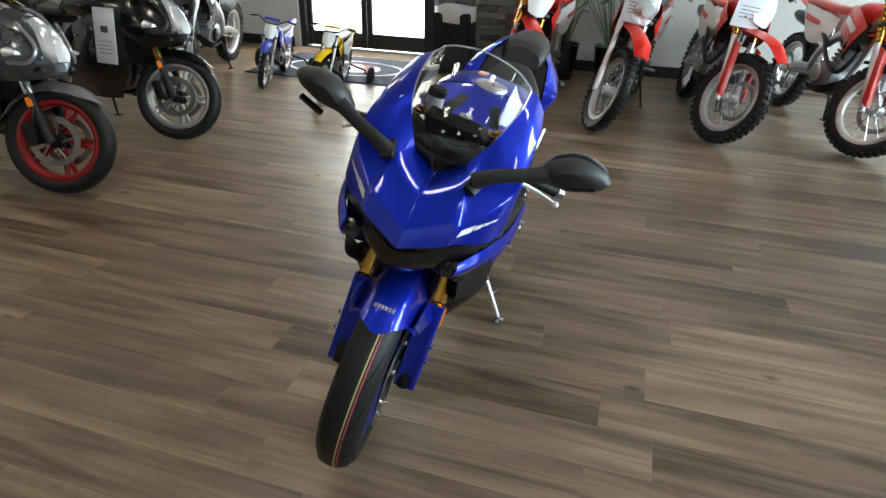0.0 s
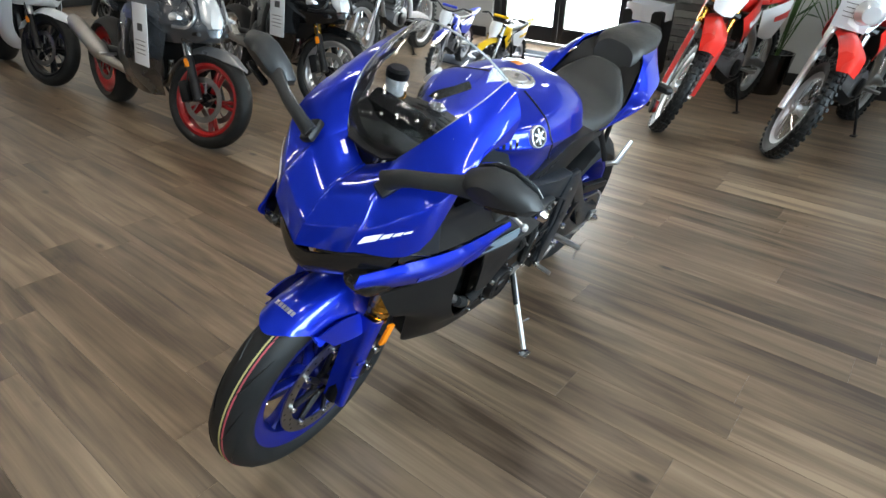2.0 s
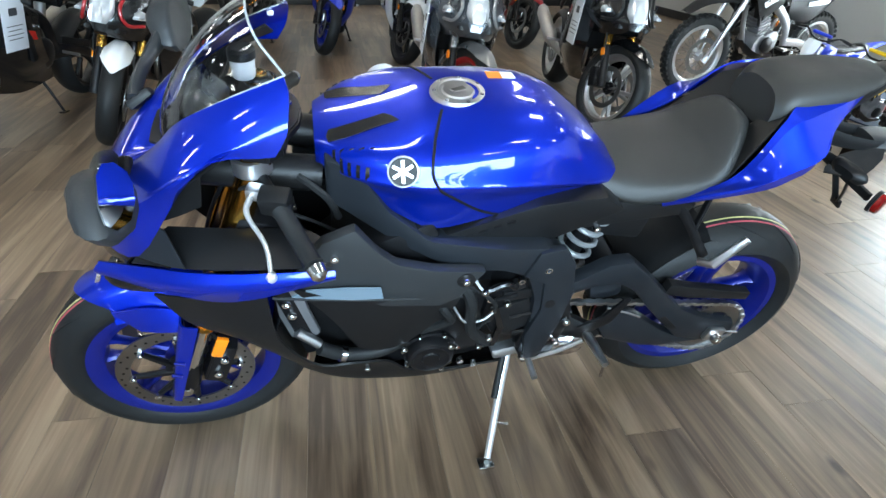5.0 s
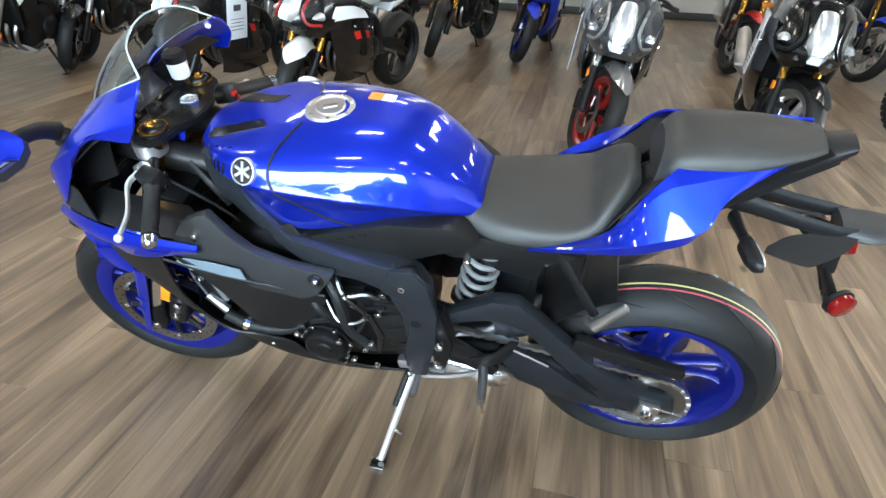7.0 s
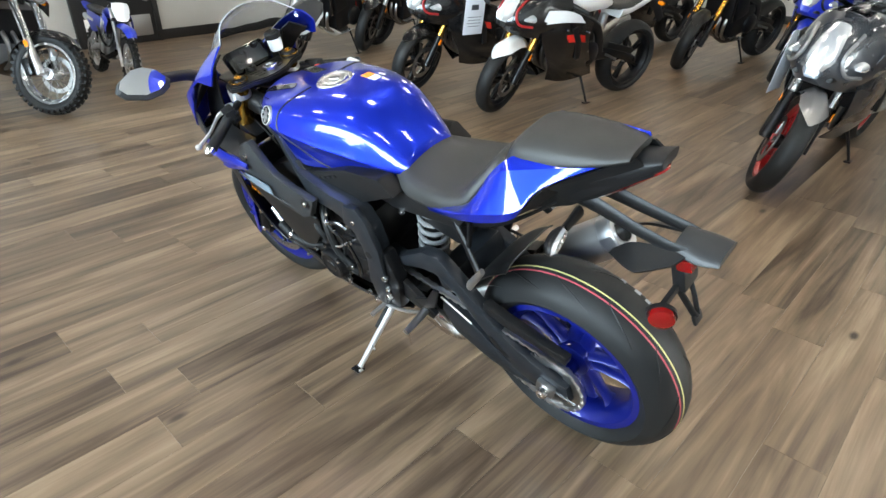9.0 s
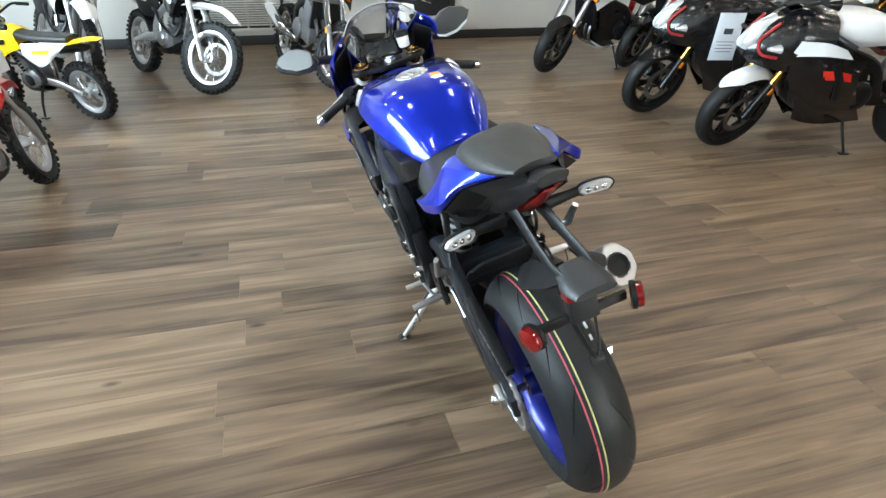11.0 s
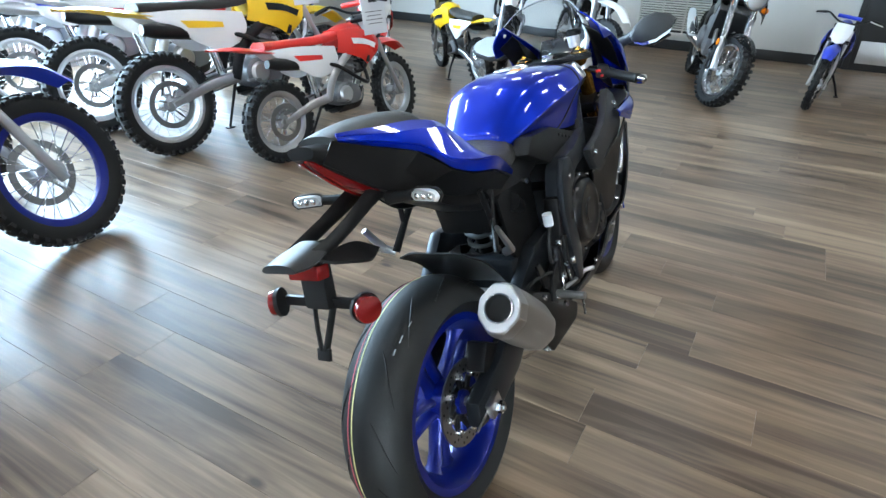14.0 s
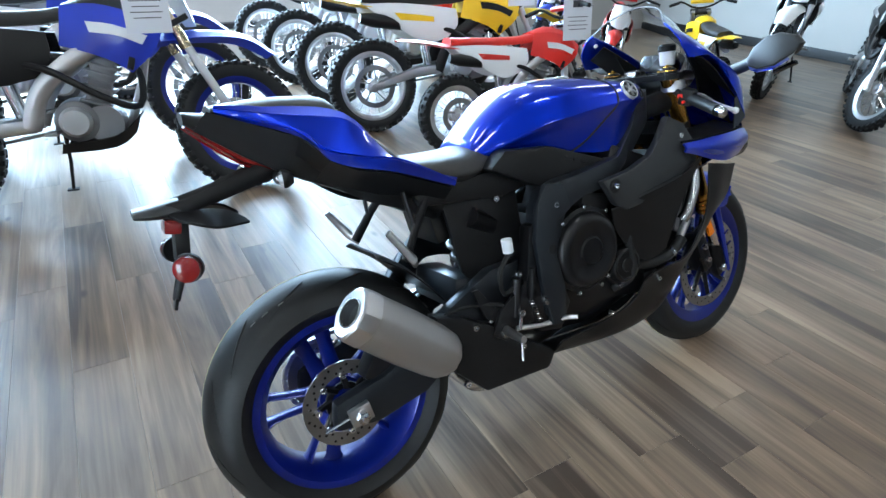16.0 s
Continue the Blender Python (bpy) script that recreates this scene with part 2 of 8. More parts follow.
def stone_material():
    m = mat("stacked_stone", (0.20, 0.195, 0.185), 0.8, 0, 0, 0.06, 12, 0.6, 0.25)
    nt = m.node_tree
    b = nt.nodes["Principled BSDF"]
    info = nt.nodes.new("ShaderNodeObjectInfo")
    ramp = nt.nodes.new("ShaderNodeValToRGB")
    ramp.color_ramp.elements[0].color = (0.085, 0.082, 0.080, 1)
    ramp.color_ramp.elements[1].color = (0.34, 0.325, 0.30, 1)
    nt.links.new(info.outputs["Random"], ramp.inputs[0])
    mul = nt.nodes.new("ShaderNodeMix")
    mul.data_type, mul.blend_type = "RGBA", "MULTIPLY"
    mul.inputs[0].default_value = 0.7
    src = b.inputs["Base Color"].links[0].from_socket
    nt.links.new(ramp.outputs[0], mul.inputs[6])
    nt.links.new(src, mul.inputs[7])
    gain = nt.nodes.new("ShaderNodeMix")
    gain.data_type, gain.blend_type = "RGBA", "MIX"
    gain.inputs[0].default_value = 0.35
    nt.links.new(ramp.outputs[0], gain.inputs[7])
    nt.links.new(mul.outputs[2], gain.inputs[6])
    nt.links.new(gain.outputs[2], b.inputs["Base Color"])
    return m


STONE = stone_material()

# ---- geometry helpers ----
def part(name, bm, material, parent=None, label="", sharp=38, m=None):
    """Links a bmesh as one mesh object, under a thing or a part."""
    bmesh.ops.recalc_face_normals(bm, faces=bm.faces)
    me = bpy.data.meshes.new(name)
    bm.to_mesh(me)
    bm.free()
    me.materials.append(material)
    me.polygons.foreach_set("use_smooth", [True] * len(me.polygons))
    me.set_sharp_from_angle(angle=radians(sharp))
    ob = new(name, me)
    if parent is not None:
        ob.parent = parent
    if m is not None:
        ob.matrix_basis = m
    if label:
        ob["label"] = label
    return ob


def again(name, me, parent=None, m=None, label=""):
    """One more object on a mesh that is built already."""
    ob = new(name, me)
    if parent is not None:
        ob.parent = parent
    if m is not None:
        ob.matrix_basis = m
    if label:
        ob["label"] = label
    return ob


def join(bm, other):
    me = bpy.data.meshes.new("tmp")
    other.to_mesh(me)
    other.free()
    bm.from_mesh(me)
    bpy.data.meshes.remove(me)
    return bm


def box(bm, c, s, rot=None, bev=0.0):
    o = bmesh.new()
    bmesh.ops.create_cube(o, size=1)
    m = Matrix.Translation(c) @ (rot if rot is not None else Matrix()) @ Matrix.Diagonal((*s, 1))
    bmesh.ops.transform(o, matrix=m, verts=o.verts)
    if bev:
        bmesh.ops.bevel(o, geom=list(o.edges), offset=bev, segments=2, affect="EDGES", profile=0.6)
    return join(bm, o)


def tube(bm, pts, r, n=10, flat=1.0):
    """A round bar along points; r may be one radius or one for each point."""
    P = [Vector(p) for p in pts]
    rs = r if isinstance(r, (list, tuple)) else [r] * len(P)
    rings, ref = [], None
    for i, p in enumerate(P):
        d = (P[min(i + 1, len(P) - 1)] - P[max(i - 1, 0)]).normalized()
        if ref is None:
            ref = Vector((0, 0, 1)) if abs(d.z) < 0.9 else Vector((0, 1, 0))
        a = (ref - d * ref.dot(d)).normalized()
        ref = a
        b = d.cross(a)
        rings.append([bm.verts.new(p + rs[i] * (a * math.cos(k) + b * flat * math.sin(k))) for k in (2 * math.pi * j / n for j in range(n))])
    for q0, q1 in zip(rings, rings[1:]):
        for j in range(n):
            bm.faces.new((q0[j], q0[(j + 1) % n], q1[(j + 1) % n], q1[j]))
    bm.faces.new(rings[0][::-1])
    bm.faces.new(rings[-1])
    return bm


def curve_pts(pts, n=6):
    """Catmull-Rom through points."""
    P = np.array(pts, float)
    Q = np.vstack([2 * P[0] - P[1], P, 2 * P[-1] - P[-2]])
    out = []
    for i in range(1, len(Q) - 2):
        for k in range(n):
            t = k / n
            a, b, c, d = Q[i - 1], Q[i], Q[i + 1], Q[i + 2]
            out.append(0.5 * (2 * b + (c - a) * t + (2 * a - 5 * b + 4 * c - d) * t * t + (3 * b - a - 3 * c + d) * t**3))
    out.append(P[-1])
    return np.array(out)


def lathe(bm, prof, m=None, n=28, closed=False):
    """Turns (radius, height) round the v axis (y) of m."""
    m = m if m is not None else Matrix()
    rings = []
    for r, h in prof:
        if r < 1e-6:
            rings.append([bm.verts.new(m @ Vector((0, h, 0)))])
        else:
            rings.append([bm.verts.new(m @ Vector((r * math.cos(a), h, r * math.sin(a)))) for a in (2 * math.pi * j / n for j in range(n))])
    pairs = list(zip(rings, rings[1:])) + ([(rings[-1], rings[0])] if closed else [])
    for q0, q1 in pairs:
        for j in range(n):
            k = (j + 1) % n
            if len(q0) == 1 and len(q1) == 1:
                continue
            if len(q0) == 1:
                bm.faces.new((q0[0], q1[k], q1[j]))
            elif len(q1) == 1:
                bm.faces.new((q0[j], q0[k], q1[0]))
            else:
                bm.faces.new((q0[j], q0[k], q1[k], q1[j]))
    return bm


def plate(bm, outline, v0, v1, bev=0.003, warp=None):
    """A flat piece with a given outline in (u, w), from v0 to v1, with broken edges."""
    o = bmesh.new()
    lo = [o.verts.new((u, v0, w)) for u, w in outline]
    hi = [o.verts.new((u, v1, w)) for u, w in outline]
    n = len(lo)
    o.faces.new(lo)
    o.faces.new(hi[::-1])
    for i in range(n):
        o.faces.new((lo[i], hi[i], hi[(i + 1) % n], lo[(i + 1) % n]))
    bmesh.ops.recalc_face_normals(o, faces=o.faces)
    if bev:
        bmesh.ops.bevel(o, geom=[e for e in o.edges], offset=bev, segments=2, affect="EDGES", profile=0.6)
    bmesh.ops.triangulate(o, faces=[f for f in o.faces if len(f.verts) > 4])
    if warp:
        for v in o.verts:
            v.co = Vector(warp(*v.co))
    return join(bm, o)


def patch(bm, rows, n=5, th=0.004, ends=None):
    """A curved panel through a grid of control points, with thickness (towards the right of its run)."""
    A = np.array(rows, float)
    B = np.array([curve_pts(r, n) for r in A])
    G = np.array([curve_pts(B[:, j], n) for j in range(B.shape[1])]).transpose(1, 0, 2)
    du, dv = np.gradient(G, axis=0), np.gradient(G, axis=1)
    nor = np.cross(du, dv)
    nor /= np.maximum(np.linalg.norm(nor, axis=2, keepdims=True), 1e-9)
    h, w = G.shape[:2]
    top = [[bm.verts.new(G[i, j]) for j in range(w)] for i in range(h)]
    if not th:
        for i in range(h - 1):
            for j in range(w - 1):
                bm.faces.new((top[i][j], top[i + 1][j], top[i + 1][j + 1], top[i][j + 1]))
        return bm
    low = [[bm.verts.new(G[i, j] - nor[i, j] * th) for j in range(w)] for i in range(h)]
    for i in range(h - 1):
        for j in range(w - 1):
            bm.faces.new((top[i][j], top[i + 1][j], top[i + 1][j + 1], top[i][j + 1]))
            bm.faces.new((low[i][j], low[i][j + 1], low[i + 1][j + 1], low[i + 1][j]))
    rim = [(i, 0) for i in range(h)] + [(h - 1, j) for j in range(1, w)] + [(i, w - 1) for i in range(h - 2, -1, -1)] + [(0, j) for j in range(w - 2, 0, -1)]
    for (a, b), (c, d) in zip(rim, rim[1:] + rim[:1]):
        bm.faces.new((top[a][b], low[a][b], low[c][d], top[c][d]))
    return bm


def sym(half):
    """A row over the middle from half a row: from the left side (v > 0) to v = 0."""
    return list(half) + [(u, -v, w) for u, v, w in reversed(half[:-1])]


def solid(bm, halves, n=4):
    """A body from half cross-sections (from the lowest side point up to the middle), closed below and at both ends."""
    A = np.array([sym(h) for h in halves], float)
    B = np.array([curve_pts(r, n) for r in A])
    G = np.array([curve_pts(B[:, j], n) for j in range(B.shape[1])]).transpose(1, 0, 2)
    V = [[bm.verts.new(p) for p in r] for r in G]
    h, w = G.shape[:2]
    for i in range(h - 1):
        for j in range(w - 1):
            bm.faces.new((V[i][j], V[i + 1][j], V[i + 1][j + 1], V[i][j + 1]))
        bm.faces.new((V[i][w - 1], V[i + 1][w - 1], V[i + 1][0], V[i][0]))
    bm.faces.new(V[0])
    bm.faces.new(V[-1][::-1])
    bmesh.ops.triangulate(bm, faces=[f for f in bm.faces if len(f.verts) > 4])
    return bm


def bolt(bm, p, r=0.008, h=0.006, s=1):
    """A socket-head bolt that looks along v (s: to which side)."""
    lathe(bm, [(0, h * 0.5 * s), (r * 0.5, h * 0.5 * s), (r * 0.55, h * s), (r * 0.9, h * s), (r, h * 0.7 * s), (r, -0.004 * s), (0, -0.004 * s)], Matrix.Translation(p), 10)


bolt_mesh = {}


def bolts(name, places, parent, s=1, r=0.008, material=None, m=None):
    """Bolt heads, each a part of its own on one mesh."""
    if s not in bolt_mesh:
        o = bmesh.new()
        bolt(o, (0, 0, 0), 0.008, 0.007, s)
        bmesh.ops.recalc_face_normals(o, faces=o.faces)
        me = bpy.data.meshes.new("bolt")
        o.to_mesh(me)
        o.free()
        me.materials.append(material or CHROME)
        me.polygons.foreach_set("use_smooth", [True] * len(me.polygons))
        me.set_sharp_from_angle(angle=radians(35))
        bolt_mesh[s] = me
    for q in places:
        again(name, bolt_mesh[s], parent, (m if m is not None else Matrix()) @ Matrix.Translation(q) @ Matrix.Scale(r / 0.008, 4))


def thing(name, m, label, category, group=""):
    ob = new(name)
    ob.empty_display_size = 0.1
    ob.matrix_basis = m
    return tagged(ob, label, category, group)


def B():
    return bmesh.new()

# ---- the showroom ----
X0, X1, Y0, Y1, H = -4.5, 7.4, -9.5, 5.8, 3.5
DOOR_Y0, DOOR_Y1, DOOR_H = -3.52, -1.70, 2.2


def slab(name, c, s, material, label="", bev=0.0, parent=None):
    ob = part(name, box(B(), c, s, None, bev), material, parent)
    return ob if parent is not None else tagged(ob, label, kind="structure")


T = 0.2
slab("subfloor", ((X0 + X1) / 2, (Y0 + Y1) / 2, -0.06), (X1 - X0, Y1 - Y0, 0.1), SLAB, "dark slab under the wooden planks")
slab("wall_west_a", (X0 - T / 2, (Y0 + DOOR_Y0) / 2, H / 2), (T, DOOR_Y0 - Y0, H), WALL_PAINT, "pale painted showroom wall beside the glass door")
slab("wall_west_b", (X0 - T / 2, (DOOR_Y1 + Y1) / 2, H / 2), (T, Y1 - DOOR_Y1, H), WALL_PAINT, "pale painted showroom wall behind the red bikes")
slab("wall_west_c", (X0 - T / 2, (DOOR_Y0 + DOOR_Y1) / 2, (H + DOOR_H) / 2), (T, DOOR_Y1 - DOOR_Y0, H - DOOR_H), WALL_PAINT, "pale painted wall over the glass door")
slab("wall_east", (X1 + T / 2, (Y0 + Y1) / 2, H / 2), (T, Y1 - Y0, H), WALL_PAINT, "pale painted showroom wall with a black baseboard")
slab("wall_south", ((X0 + X1) / 2, Y0 - T / 2, H / 2), (X1 - X0 + 2 * T, T, H), WALL_PAINT, "pale painted far showroom wall")
slab("ceiling", ((X0 + X1) / 2, (Y0 + Y1) / 2, H + 0.05), (X1 - X0 + 2 * T, Y1 - Y0 + 2 * T, 0.1), CEIL, "dark tiled showroom ceiling, out of view")

# the window side: low wall, header, piers, four wide panes
W0, W1 = -3.0, 4.2
slab("wall_north_low", ((X0 + X1) / 2, Y1 + T / 2, 0.15), (X1 - X0 + 2 * T, T, 0.3), WALL_PAINT, "low painted wall under the shop windows")
slab("wall_north_top", ((X0 + X1) / 2, Y1 + T / 2, (H + 2.95) / 2), (X1 - X0 + 2 * T, T, H - 2.95), WALL_PAINT, "painted wall over the shop windows")
slab("wall_north_a", ((X0 + W0) / 2 - T / 2, Y1 + T / 2, 1.625), (W0 - X0 + T, T, 2.65), WALL_PAINT, "painted wall beside the shop windows")
slab("wall_north_b", ((X1 + W1) / 2 + T / 2, Y1 + T / 2, 1.625), (X1 - W1 + T, T, 2.65), WALL_PAINT, "painted wall beside the shop windows")
for i in range(4):
    w = (W1 - W0) / 4
    x = W0 + (i + 0.5) * w
    win = tagged(part("window_%d" % (i + 1), box(B(), (x, Y1 + 0.1, 0.33), (w, 0.12, 0.06), None, 0.006), BLACK_TRIM), "wide shop window in a black frame", "window", kind="structure")
    part("window_frame", box(box(box(B(), (x, Y1 + 0.1, 2.92), (w, 0.12, 0.06), None, 0.006), (x - w / 2 + 0.03, Y1 + 0.1, 1.625), (0.06, 0.12, 2.53), None, 0.006), (x + w / 2 - 0.03, Y1 + 0.1, 1.625), (0.06, 0.12, 2.53), None, 0.006), BLACK_TRIM, win)
    pane = part("pane", box(B(), (x, Y1 + 0.1, 1.625), (w - 0.12, 0.01, 2.53)), GLASS, win, "clear window glass")
    pane.visible_shadow = False

# baseboards
for name, c, s in (
    ("baseboard_east", (X1 - 0.008, (Y0 + Y1) / 2, 0.06), (0.016, Y1 - Y0, 0.12)),
    ("baseboard_west_a", (X0 + 0.008, (Y0 + DOOR_Y0) / 2 - 0.04, 0.06), (0.016, DOOR_Y0 - Y0 - 0.08, 0.12)),
    ("baseboard_west_b", (X0 + 0.008, (-0.55 + Y1) / 2, 0.06), (0.016, Y1 + 0.55, 0.12)),
    ("baseboard_south", ((X0 + X1) / 2, Y0 + 0.008, 0.06), (X1 - X0 - 0.04, 0.016, 0.12)),
):
    slab(name, c, s, BLACK_TRIM, "black painted baseboard", 0.004)

# double glass door in a black metal frame
gd = tagged(part("door_1", box(B(), (X0 - 0.1, (DOOR_Y0 + DOOR_Y1) / 2, DOOR_H - 0.04), (0.14, DOOR_Y1 - DOOR_Y0, 0.08), None, 0.005), BLACK_TRIM), "closed double glass door in a black metal frame", "door", kind="structure")
for s, y in ((1, DOOR_Y0), (-1, DOOR_Y1)):
    part("door_frame", box(B(), (X0 - 0.1, y + s * 0.04, (DOOR_H - 0.08) / 2), (0.14, 0.08, DOOR_H - 0.08), None, 0.005), BLACK_TRIM, gd)
part("threshold", box(B(), (X0 - 0.1, (DOOR_Y0 + DOOR_Y1) / 2, 0.01), (0.16, DOOR_Y1 - DOOR_Y0 - 0.17, 0.02), None, 0.004), ALU, gd)
mid = (DOOR_Y0 + DOOR_Y1) / 2
for a, b in ((DOOR_Y0 + 0.085, mid - 0.004), (mid + 0.004, DOOR_Y1 - 0.085)):
    bm = B()
    x = X0 - 0.1
    for y in (a + 0.035, b - 0.035):
        box(bm, (x, y, 1.07), (0.045, 0.07, 2.08), None, 0.004)
    for z, h in ((0.12, 0.18), (0.72, 0.03), (1.12, 0.05), (1.60, 0.03), (2.07, 0.08)):
        box(bm, (x, (a + b) / 2, z), (0.044, b - a - 0.14, h), None, 0.003)
    leaf = part("door_leaf", bm, BLACK_TRIM, gd)
    p = part("pane", box(B(), (x, (a + b) / 2, 1.12), (0.01, b - a - 0.13, 1.86)), GLASS, leaf, "clear door glass")
    p.visible_shadow = False
    hy = b - 0.09 if a < mid - 0.2 else a + 0.09
    part("door_handle", tube(B(), [(X0 - 0.08, hy, 0.85), (X0 - 0.02, hy, 0.87), (X0 - 0.02, hy, 1.18), (X0 - 0.08, hy, 1.2)], 0.011), ALU, leaf)

# grey service door with a vent grille in the far wall
d2 = tagged(part("door_2", box(B(), (X1 - 0.02, -1.55, 1.03), (0.04, 0.86, 2.06), None, 0.004), BLACK_TRIM), "closed black service door with a metal kick plate", "door", kind="structure")
part("kick_plate", box(B(), (X1 - 0.043, -1.55, 0.20), (0.006, 0.76, 0.24), None, 0.002), ALU, d2, "brushed metal kick plate")
for y in (-2.01, -1.09):
    part("door_frame", box(B(), (X1 - 0.03, y, 1.05), (0.06, 0.06, 2.1), None, 0.004), BLACK_TRIM, d2)
part("door_frame", box(B(), (X1 - 0.03, -1.55, 2.13), (0.06, 0.98, 0.06), None, 0.004), BLACK_TRIM, d2)
vent = thing("wall_vent", pose(X1 - 0.02, 0.75, 0.55), "pale metal return air grille low on the wall", "vent")
part("vent_frame", box(box(box(box(B(), (0, -0.58, 0), (0.04, 0.04, 0.74), None, 0.004), (0, 0.58, 0), (0.04, 0.04, 0.74), None, 0.004), (0, 0, 0.36), (0.038, 1.12, 0.04), None, 0.004), (0, 0, -0.36), (0.038, 1.12, 0.04), None, 0.004), WALL_PAINT, vent)
part("backing", box(B(), (0.012, 0, 0), (0.006, 1.1, 0.68)), BLACK_TRIM, vent)
slat = part("slat", box(B(), (0, 0, -0.30), (0.02, 1.11, 0.014), pose(0, 0, 0, 0, 35, 0)), WALL_PAINT, vent)
for i in range(1, 22):
    again("slat", slat.data, vent, pose(0, 0, 0.0285 * i))
for y in (-0.28, 0.0, 0.28):
    part("divider", box(B(), (-0.012, y, 0), (0.008, 0.02, 0.68)), WALL_PAINT, vent)

# ceiling light panels, in rows
pan = thing("ceiling_light", pose(0, 0, 0), "white rectangular ceiling light panel", "ceiling light", "ceiling lights")
part("lamp_frame", box(box(box(box(B(), (0, -0.145, 0), (0.61, 0.03, 0.05)), (0, 0.145, 0), (0.61, 0.03, 0.05)), (-0.29, 0, 0), (0.03, 0.26, 0.05)), (0.29, 0, 0), (0.03, 0.26, 0.05)), WHITE, pan)
part("diffuser", box(B(), (0, 0, 0.008), (0.55, 0.26, 0.01)), PANEL, pan)
first = True
for ix in range(5):
    for iy in range(7):
        m = pose(-3.2 + ix * 2.2, -8.2 + iy * 1.95, H - 0.03)
        if first:
            pan.matrix_basis, first = m, False
        else:
            copy_thing(pan, m)

# stacked stone beside the door
stone_wall = tagged(part("wall_stone", box(B(), (X0 + 0.02, -1.10, H / 2), (0.04, 1.06, H)), SLAB), "stacked grey stone cladding beside the glass door", kind="structure")
rs = random.Random(5)
z, stone_meshes = 0.0, []
for k in range(6):
    o = bmesh.new()
    bmesh.ops.create_cube(o, size=1)
    bmesh.ops.subdivide_edges(o, edges=[e for e in o.edges if abs(e.verts[0].co.y - e.verts[1].co.y) > 0.5], cuts=2)
    for v in o.verts:
        v.co += Vector((rs.uniform(-0.12, 0.12), rs.uniform(-0.03, 0.03), rs.uniform(-0.09, 0.09)))
    me = bpy.data.meshes.new("stone")
    o.to_mesh(me)
    o.free()
    me.materials.append(STONE)
    stone_meshes.append(me)
n = 0
while z < 2.6:
    h, y = rs.uniform(0.045, 0.085), -1.63
    while y < -0.6:
        w = min(rs.uniform(0.14, 0.36), -0.565 - y)
        d = rs.uniform(0.05, 0.085)
        if w > 0.05:
            again("stone", rs.choice(stone_meshes), stone_wall, Matrix.Translation((X0 + 0.04 + d / 2 - 0.01, y + w / 2, z + h / 2)) @ Matrix.Diagonal((d, w - 0.006, h - 0.006, 1)))
        y += w
    z += h

# door mat with a round printed sign
mat_ob = thing("door_mat", pose(-3.52, -2.42, 0.0), "navy door mat with a printed oval sign", "door mat")
part("carpet", box(B(), (0, 0, 0.006), (1.2, 1.8, 0.012), None, 0.004), MAT_NAVY, mat_ob)
for nm, r0, r1, zz, mm in (("ring", 0.38, 0.41, 0.013, PAPER), ("badge", 0.0, 0.24, 0.0135, RED_DEEP)):
    o = lathe(B(), [(max(r0, 0.001), 0.0), (r1, 0.0), (r1, 0.0008), (max(r0, 0.001), 0.0008)], pose(0, 0, zz, 90), 40, True)
    bmesh.ops.transform(o, matrix=Matrix.Diagonal((0.9, 1.7, 1, 1)), verts=o.verts)
    part(nm, o, mm, mat_ob)
for i in range(3):
    part("print_bar", box(B(), (0.1 - 0.1 * i, 0, 0.0152), (0.05, 0.5 - 0.12 * abs(i - 1), 0.0015)), PAPER, mat_ob)

# ground outside
tagged(part("ground", box(B(), (0, 0, -0.25), (400, 400, 0.1)), CONCRETE), "pale concrete parking ground outside", kind="structure")

# waste bin with a clear liner
bin_ob = thing("waste_bin", pose(-3.95, -1.28, 0), "black waste bin with a clear liner, beside the door", "waste bin")
part("bin_body", box(B(), (0, 0, 0.31), (0.34, 0.40, 0.62), None, 0.03), BLACK_MATTE, bin_ob)
part("liner", patch(B(), [[(0.19 * math.cos(a) * 1.02, 0.22 * math.sin(a) * 1.02, zz + 0.015 * math.sin(5 * a)) for a in (i * math.pi / 4 for i in range(9))] for zz in (0.52, 0.60, 0.67)], 3, 0.003), BIN_BAG, bin_ob, "crumpled clear plastic liner")


def potted_plant(m, seed):
    rp = random.Random(seed)
    pl = thing("potted_plant", m, "leafy green houseplant in a black pot", "plant", "potted plants")
    part("pot", lathe(B(), [(0, 0), (0.15, 0), (0.19, 0.30), (0.20, 0.36), (0.18, 0.36), (0.17, 0.31), (0, 0.31)], pose(0, 0, 0, 90) , 24), BLACK_GLOSS, pl)
    for i in range(34):
        a, lean, hgt = rp.uniform(0, 6.28), rp.uniform(0.1, 0.42), rp.uniform(0.35, 0.95)
        base = Vector((0.05 * math.cos(a), 0.05 * math.sin(a), 0.31))
        tip = Vector((lean * math.cos(a), lean * math.sin(a), 0.31 + hgt))
        part("stalk", tube(B(), [base, base.lerp(tip, 0.5) + Vector((0, 0, 0.05)), tip], 0.004, 5), LEAF, pl)
        side = Vector((-math.sin(a), math.cos(a), 0)) * rp.uniform(0.035, 0.065)
        out = Vector((math.cos(a), math.sin(a), rp.uniform(-0.9, 0.2))) * rp.uniform(0.16, 0.28)
        rows = [[tip - side * 0.1, tip + Vector((0, 0, 0.002)), tip + side * 0.1], [tip + out * 0.4 - side, tip + out * 0.45 + Vector((0, 0, 0.012)), tip + out * 0.4 + side], [tip + out - side * 0.1, tip + out, tip + out + side * 0.1]]
        part("leaf", patch(B(), [[tuple(p) for p in r] for r in rows], 2, 0.0012), LEAF, pl)
    return pl


potted_plant(pose(-4.05, -0.12, 0), 3)
potted_plant(pose(-4.1, 0.42, 0, 0, 0, 70), 8)

